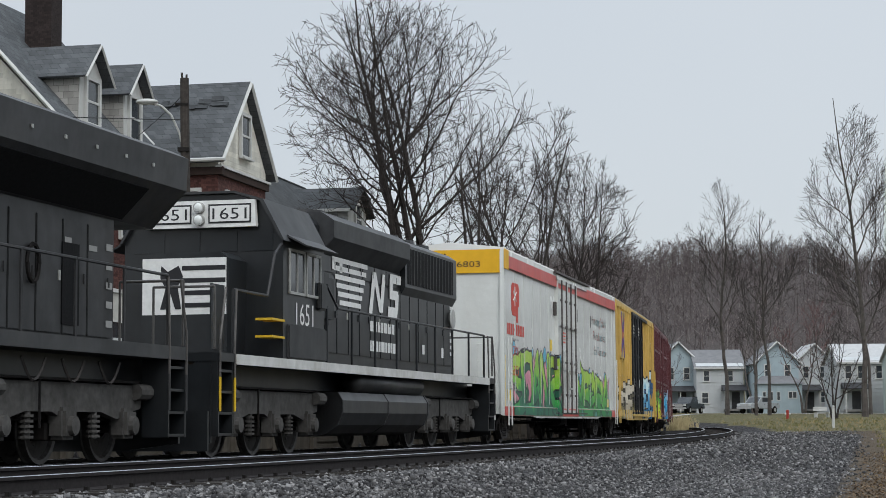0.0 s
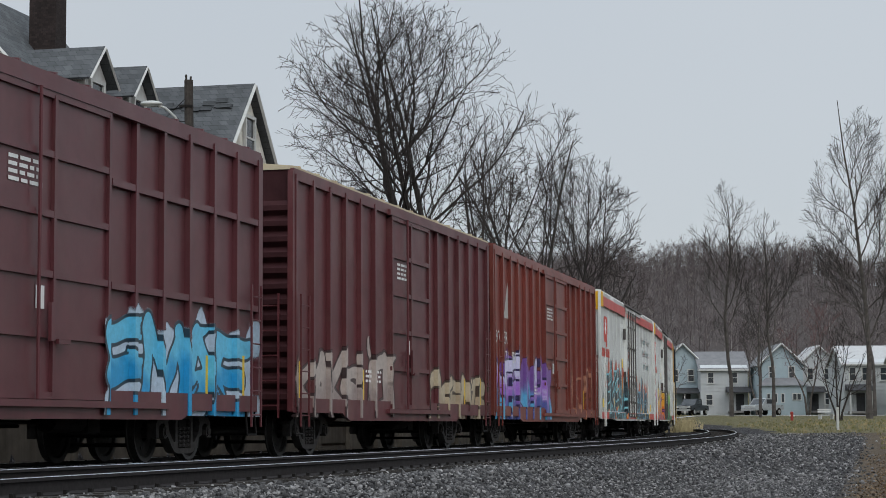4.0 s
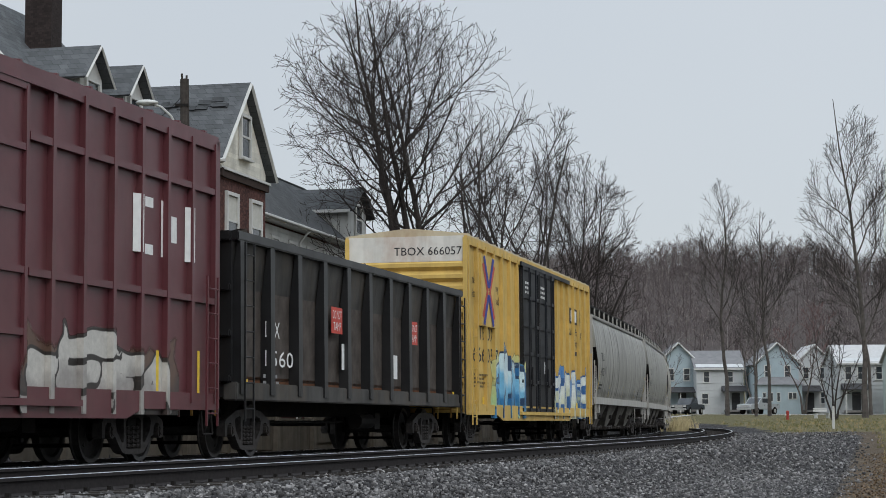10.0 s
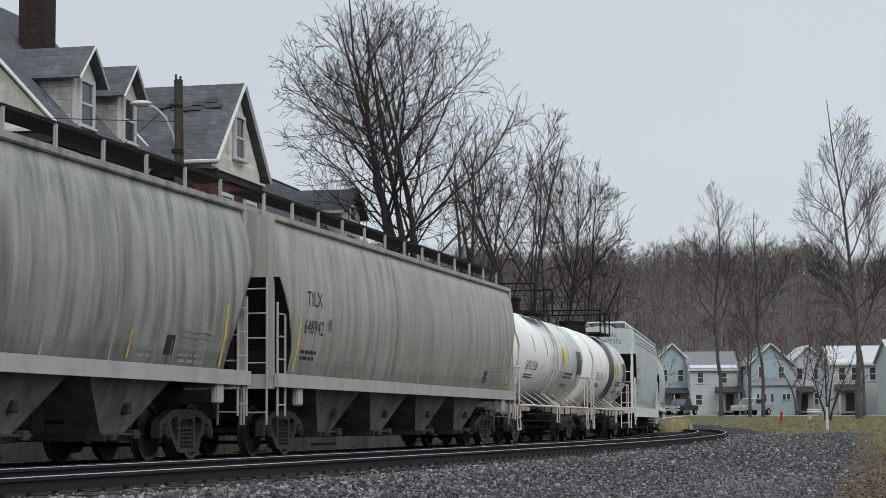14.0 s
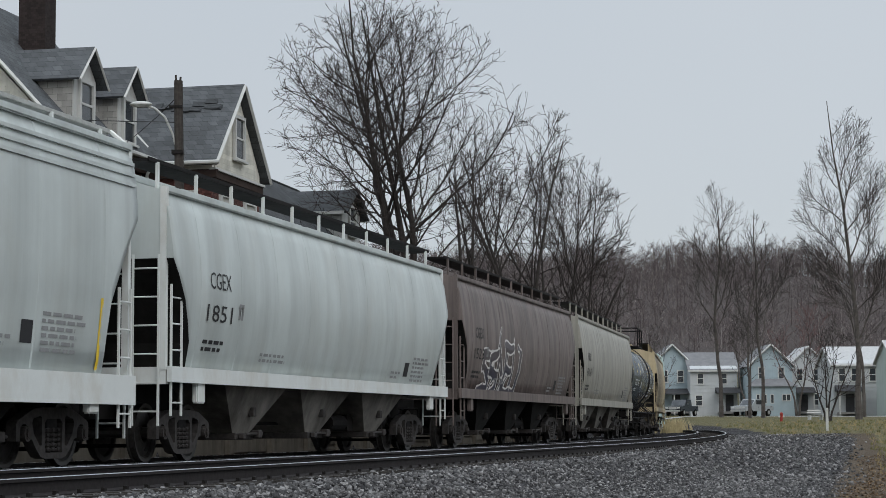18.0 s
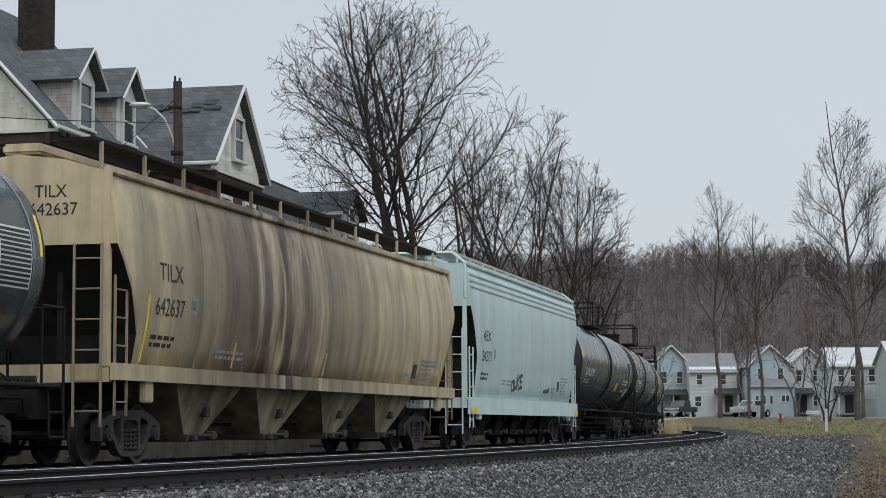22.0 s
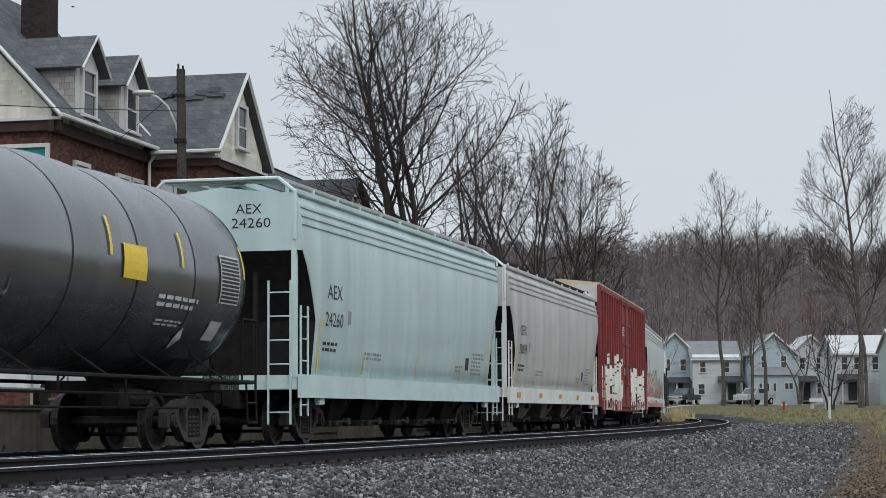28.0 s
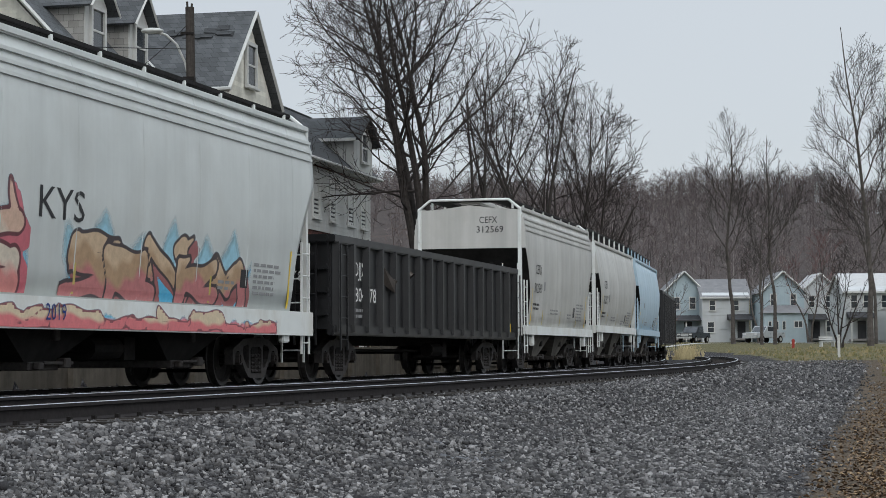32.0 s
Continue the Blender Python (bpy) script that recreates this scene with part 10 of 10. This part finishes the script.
    add_rod(bm, (L(8.4), -1.22, 1.36), (L(13.3), -1.22, 1.36), 0.20, 18)
    part("air_reservoir", bm, TANK_DULL, car, smooth=True)
    for e in (-1, 1):
        end_steps(car, e, half, LOCO_BLACK, HAND_YELLOW if e < 0 else LOCO_BLACK)
    part("plow", prism([(-1.45, 0.12), (-1.45, 0.75), (1.45, 0.75), (1.45, 0.12)], -half - 0.25, -half - 0.18), LOCO_BLACK, car)
    for x in (L(3.7), L(16.4)):
        loco_truck(car, x)
    part("brake_wheel", lathe([(0.02, 0), (0.24, 0.01), (0.26, 0.03), (0.24, 0.05), (0.02, 0.04)], 16, (L(17.6), -1.05, 3.1)), GALV, car)
    TRAIN.append((car, (a + b) / 2, 13.3))


def ge_loco(a, b):
    half = (b - a) / 2
    car = thing("locomotive", Matrix(), "dusty black six-axle diesel locomotive with overhanging radiator wings", "locomotive")
    L = lambda q: half - q   # metres forward of the rear end
    part("deck", box((0, 0, 1.62), (2 * half - 0.1, 3.06, 0.20)), LOCO_GREY, car)
    part("frame", box((0, 0, 1.36), (2 * half - 0.6, 1.8, 0.36)), LOCO_BLACK, car)
    part("hood", prism([(-0.95, 1.70), (-0.95, 4.2), (-0.8, 4.4), (0.8, 4.4), (0.95, 4.2), (0.95, 1.70)], L(1.55), L(17.0)), LOCO_GREY, car)
    part("radiator_wing", prism([(-0.96, 3.55), (-1.52, 4.12), (-1.55, 4.62), (-1.3, 4.74), (1.3, 4.74), (1.55, 4.62), (1.52, 4.12), (0.96, 3.55)], L(8.2), L(0.12)), LOCO_GREY, car, "overhanging radiator wing")
    for s in (-1, 1):
        part("wing_screen", box((L(4.6), s * 1.22, 3.80), (6.4, 0.02, 0.62), rx=s * -0.78), GRILLE, car)
        for k in range(7):
            part("wing_bolt", box((L(1.5 + k), s * 1.553, 4.36), (0.05, 0.02, 0.05)), GALV, car)
    hood_doors(car, L(16.5), L(1.7), 0.95, 1.80, 3.40, 18, LOCO_GREY)
    for k, x in enumerate((L(3.1), L(5.9), L(7.6), L(10.2))):
        for s in (-1, 1):
            part("vent_screen", box((x, s * 0.985, 2.5), (0.55, 0.02, 1.15)), GRILLE, car)
    part("cab", prism([(-1.5, 1.7), (-1.5, 3.9), (-1.1, 4.55), (1.1, 4.55), (1.5, 3.9), (1.5, 1.7)], L(20.2), L(17.0)), LOCO_GREY, car)
    for s in (-1, 1):
        part("side_window", box((L(18.5), s * 1.51, 3.3), (1.6, 0.03, 0.7)), PANE, car)
    part("nose", prism([(-0.8, 1.7), (-1.3, 1.7), (-1.3, 2.9), (-0.9, 3.15), (0.9, 3.15), (1.3, 2.9), (1.3, 1.7)], L(21.8), L(20.2)), LOCO_GREY, car)
    for s in (-1, 1):
        n = 11
        posts = [(L(0.75) - k * 1.62, s * 1.48) for k in range(n)]
        handrail(car, [(L(0.75), s * 1.48, 2.78), (L(17.0), s * 1.48, 2.78)], posts, LOCO_GREY, 1.69, 2.79)
    bm = bmesh.new()
    for k in range(14):
        a0, a1 = 0.45 * k, 0.45 * (k + 1)
        add_rod(bm, (L(4.35) + 0.18 * math.cos(a0), -1.03, 2.70 + 0.26 * math.sin(a0)), (L(4.35) + 0.18 * math.cos(a1), -1.03, 2.70 + 0.26 * math.sin(a1)), 0.03, 5)
    part("coiled_hose", bm, BLACK_GEAR, car)
    strips(car, [(L(3.3), 3.05, 0.22, 0.10), (L(2.5), 3.02, 0.28, 0.08), (L(6.4), 3.3, 0.2, 0.08)], FADED_STICKER, flat(0.985), "sticker")
    strips(car, [(L(1.9), 1.95 + 0.28 * k, 0.22, 0.10) for k in range(5)], FADED_STICKER, flat(0.985), "rear_bars")
    part("fuel_tank", prism([(-1.05, 0.42), (-1.45, 0.8), (-1.45, 1.2), (1.45, 1.2), (1.45, 0.8), (1.05, 0.42)], L(14.5), L(8.0)), BLACK_GEAR, car)
    for k in range(3):
        chain = [(L(2.2 + k * 1.2 + 0.06 * j), -1.35, 1.42 - 0.30 * math.sin(math.pi * j / 12)) for j in range(13)]
        part("chain", rods([chain], 0.022, 4), GEAR_CAST, car)
    for e in (-1, 1):
        end_steps(car, e, half, LOCO_BLACK, LOCO_GREY)
    for x in (L(3.6), L(18.6)):
        loco_truck(car, x)
    TRAIN.append((car, (a + b) / 2, 14.9))


FADED_STICKER = mat("faded_sticker", (0.32, 0.32, 0.31), 0.7)
sd_loco(30.05, 50.15)
ge_loco(6.5, 28.85)
# ---- two birds that cross the sky ----
BIRDS = []


def bird():
    b_ = thing("bird", Matrix.Translation((0, 70, 30)), "small dark bird flying across the grey sky", "bird", "birds")
    dark = mat("dark_feathers", (0.02, 0.02, 0.022), 0.8)
    bm = bmesh.new()
    bmesh.ops.create_uvsphere(bm, u_segments=10, v_segments=7, radius=1.0, matrix=Matrix.Diagonal((0.07, 0.025, 0.025, 1)))
    part("body", bm, dark, b_)
    for s in (-1, 1):
        w_ = part("wing", prism([(-0.03, 0.0), (0.03, 0.0), (0.015, s * 0.12), (-0.015, s * 0.14)], -0.006, 0.006, "z"), dark, b_)
        BIRDS.append((w_, s))
    part("tail", prism([(-0.06, -0.015), (-0.06, 0.015), (-0.12, 0.025), (-0.12, -0.025)], -0.005, 0.005, "z"), dark, b_)
    return b_


BIRD_A, BIRD_B = bird(), bird()
# ---- the train's run ----
def run(t):
    """Metres that the train has gone by t seconds."""
    return 19.5334 * t - 0.03906 * t * t / 2 + 0.0010686 * t ** 3 / 6


def car_pose(s, base):
    a, b = on_line(s - base / 2, TRAIN_OFF, -0.084), on_line(s + base / 2, TRAIN_OFF, -0.084)
    d = b - a
    return Matrix.Translation((a + b) / 2) @ Euler((0, -math.atan2(d.z, math.hypot(d.x, d.y)), math.atan2(d.y, d.x))).to_matrix().to_4x4()


def time_at(dist):
    """The moment at which the train has gone that far, within the clip."""
    t = dist / 19.2
    for _ in range(4):
        t -= (run(t) - dist) / 19.3
    return min(32.0, max(0.0, t))


def motions():
    place = {}
    for car, s, base in TRAIN:
        walk(car, [(t / 2, car_pose(s - run(t / 2), base)) for t in range(0, 65)])
        place[car.name] = s
    # wheels turn while their car is in sight: one fifth of a turn at a time
    for wheel, r in WHEELS:
        s = place[wheel.parent.parent.name]
        t0, t1 = time_at(s - 128), time_at(s - 8)
        x, y, z = wheel.matrix_basis.translation
        rows, t, last = [], 0.0, -1
        step = 2 * math.pi / 5 * r / 19.3
        if t1 > t0:
            if t0 > 0.05:
                rows.append((0.0, pose(x, y, z)))
            t = t0
            while t < t1:
                if frame(t) != last:
                    rows.append((t, pose(x, y, z, 0, -math.degrees((run(t) - run(t0)) / r) % 360, 0)))
                    last = frame(t)
                t += step
            end = rows[-1][1]
            if frame(32.0) != last:
                rows.append((32.0, end))
            walk(wheel, rows)
    walk(BIRD_A, [(0.0, pose(-60, 70, 16.0)), (23.0, pose(-12, 70, 12.6, 0, 0, 0)), (24.0, pose(5.2, 70, 11.9)), (24.5, pose(11.3, 70, 12.0)), (25.2, pose(20, 70, 13.0)), (32.0, pose(120, 80, 20))])
    walk(BIRD_B, [(0.0, pose(300, 90, 30, 0, 0, 180)), (24.0, pose(21.5, 90, 16.3, 0, 0, 180)), (24.5, pose(17.6, 90, 16.7, 0, 0, 180)), (25.0, pose(14.2, 90, 16.9, 0, 0, 180)), (25.5, pose(9.9, 90, 17.7, 0, 0, 180)), (26.5, pose(0, 90, 18.5, 0, 0, 180)), (32.0, pose(-70, 90, 22, 0, 0, 180))])
    for wing, s in BIRDS:
        walk(wing, [(0.0, pose(0, 0, 0))] + [(22.5 + 0.1 * k, pose(0, 0, 0, s * (35 if k % 2 else -25), 0, 0)) for k in range(41)] + [(32.0, pose(0, 0, 0))])
motions()
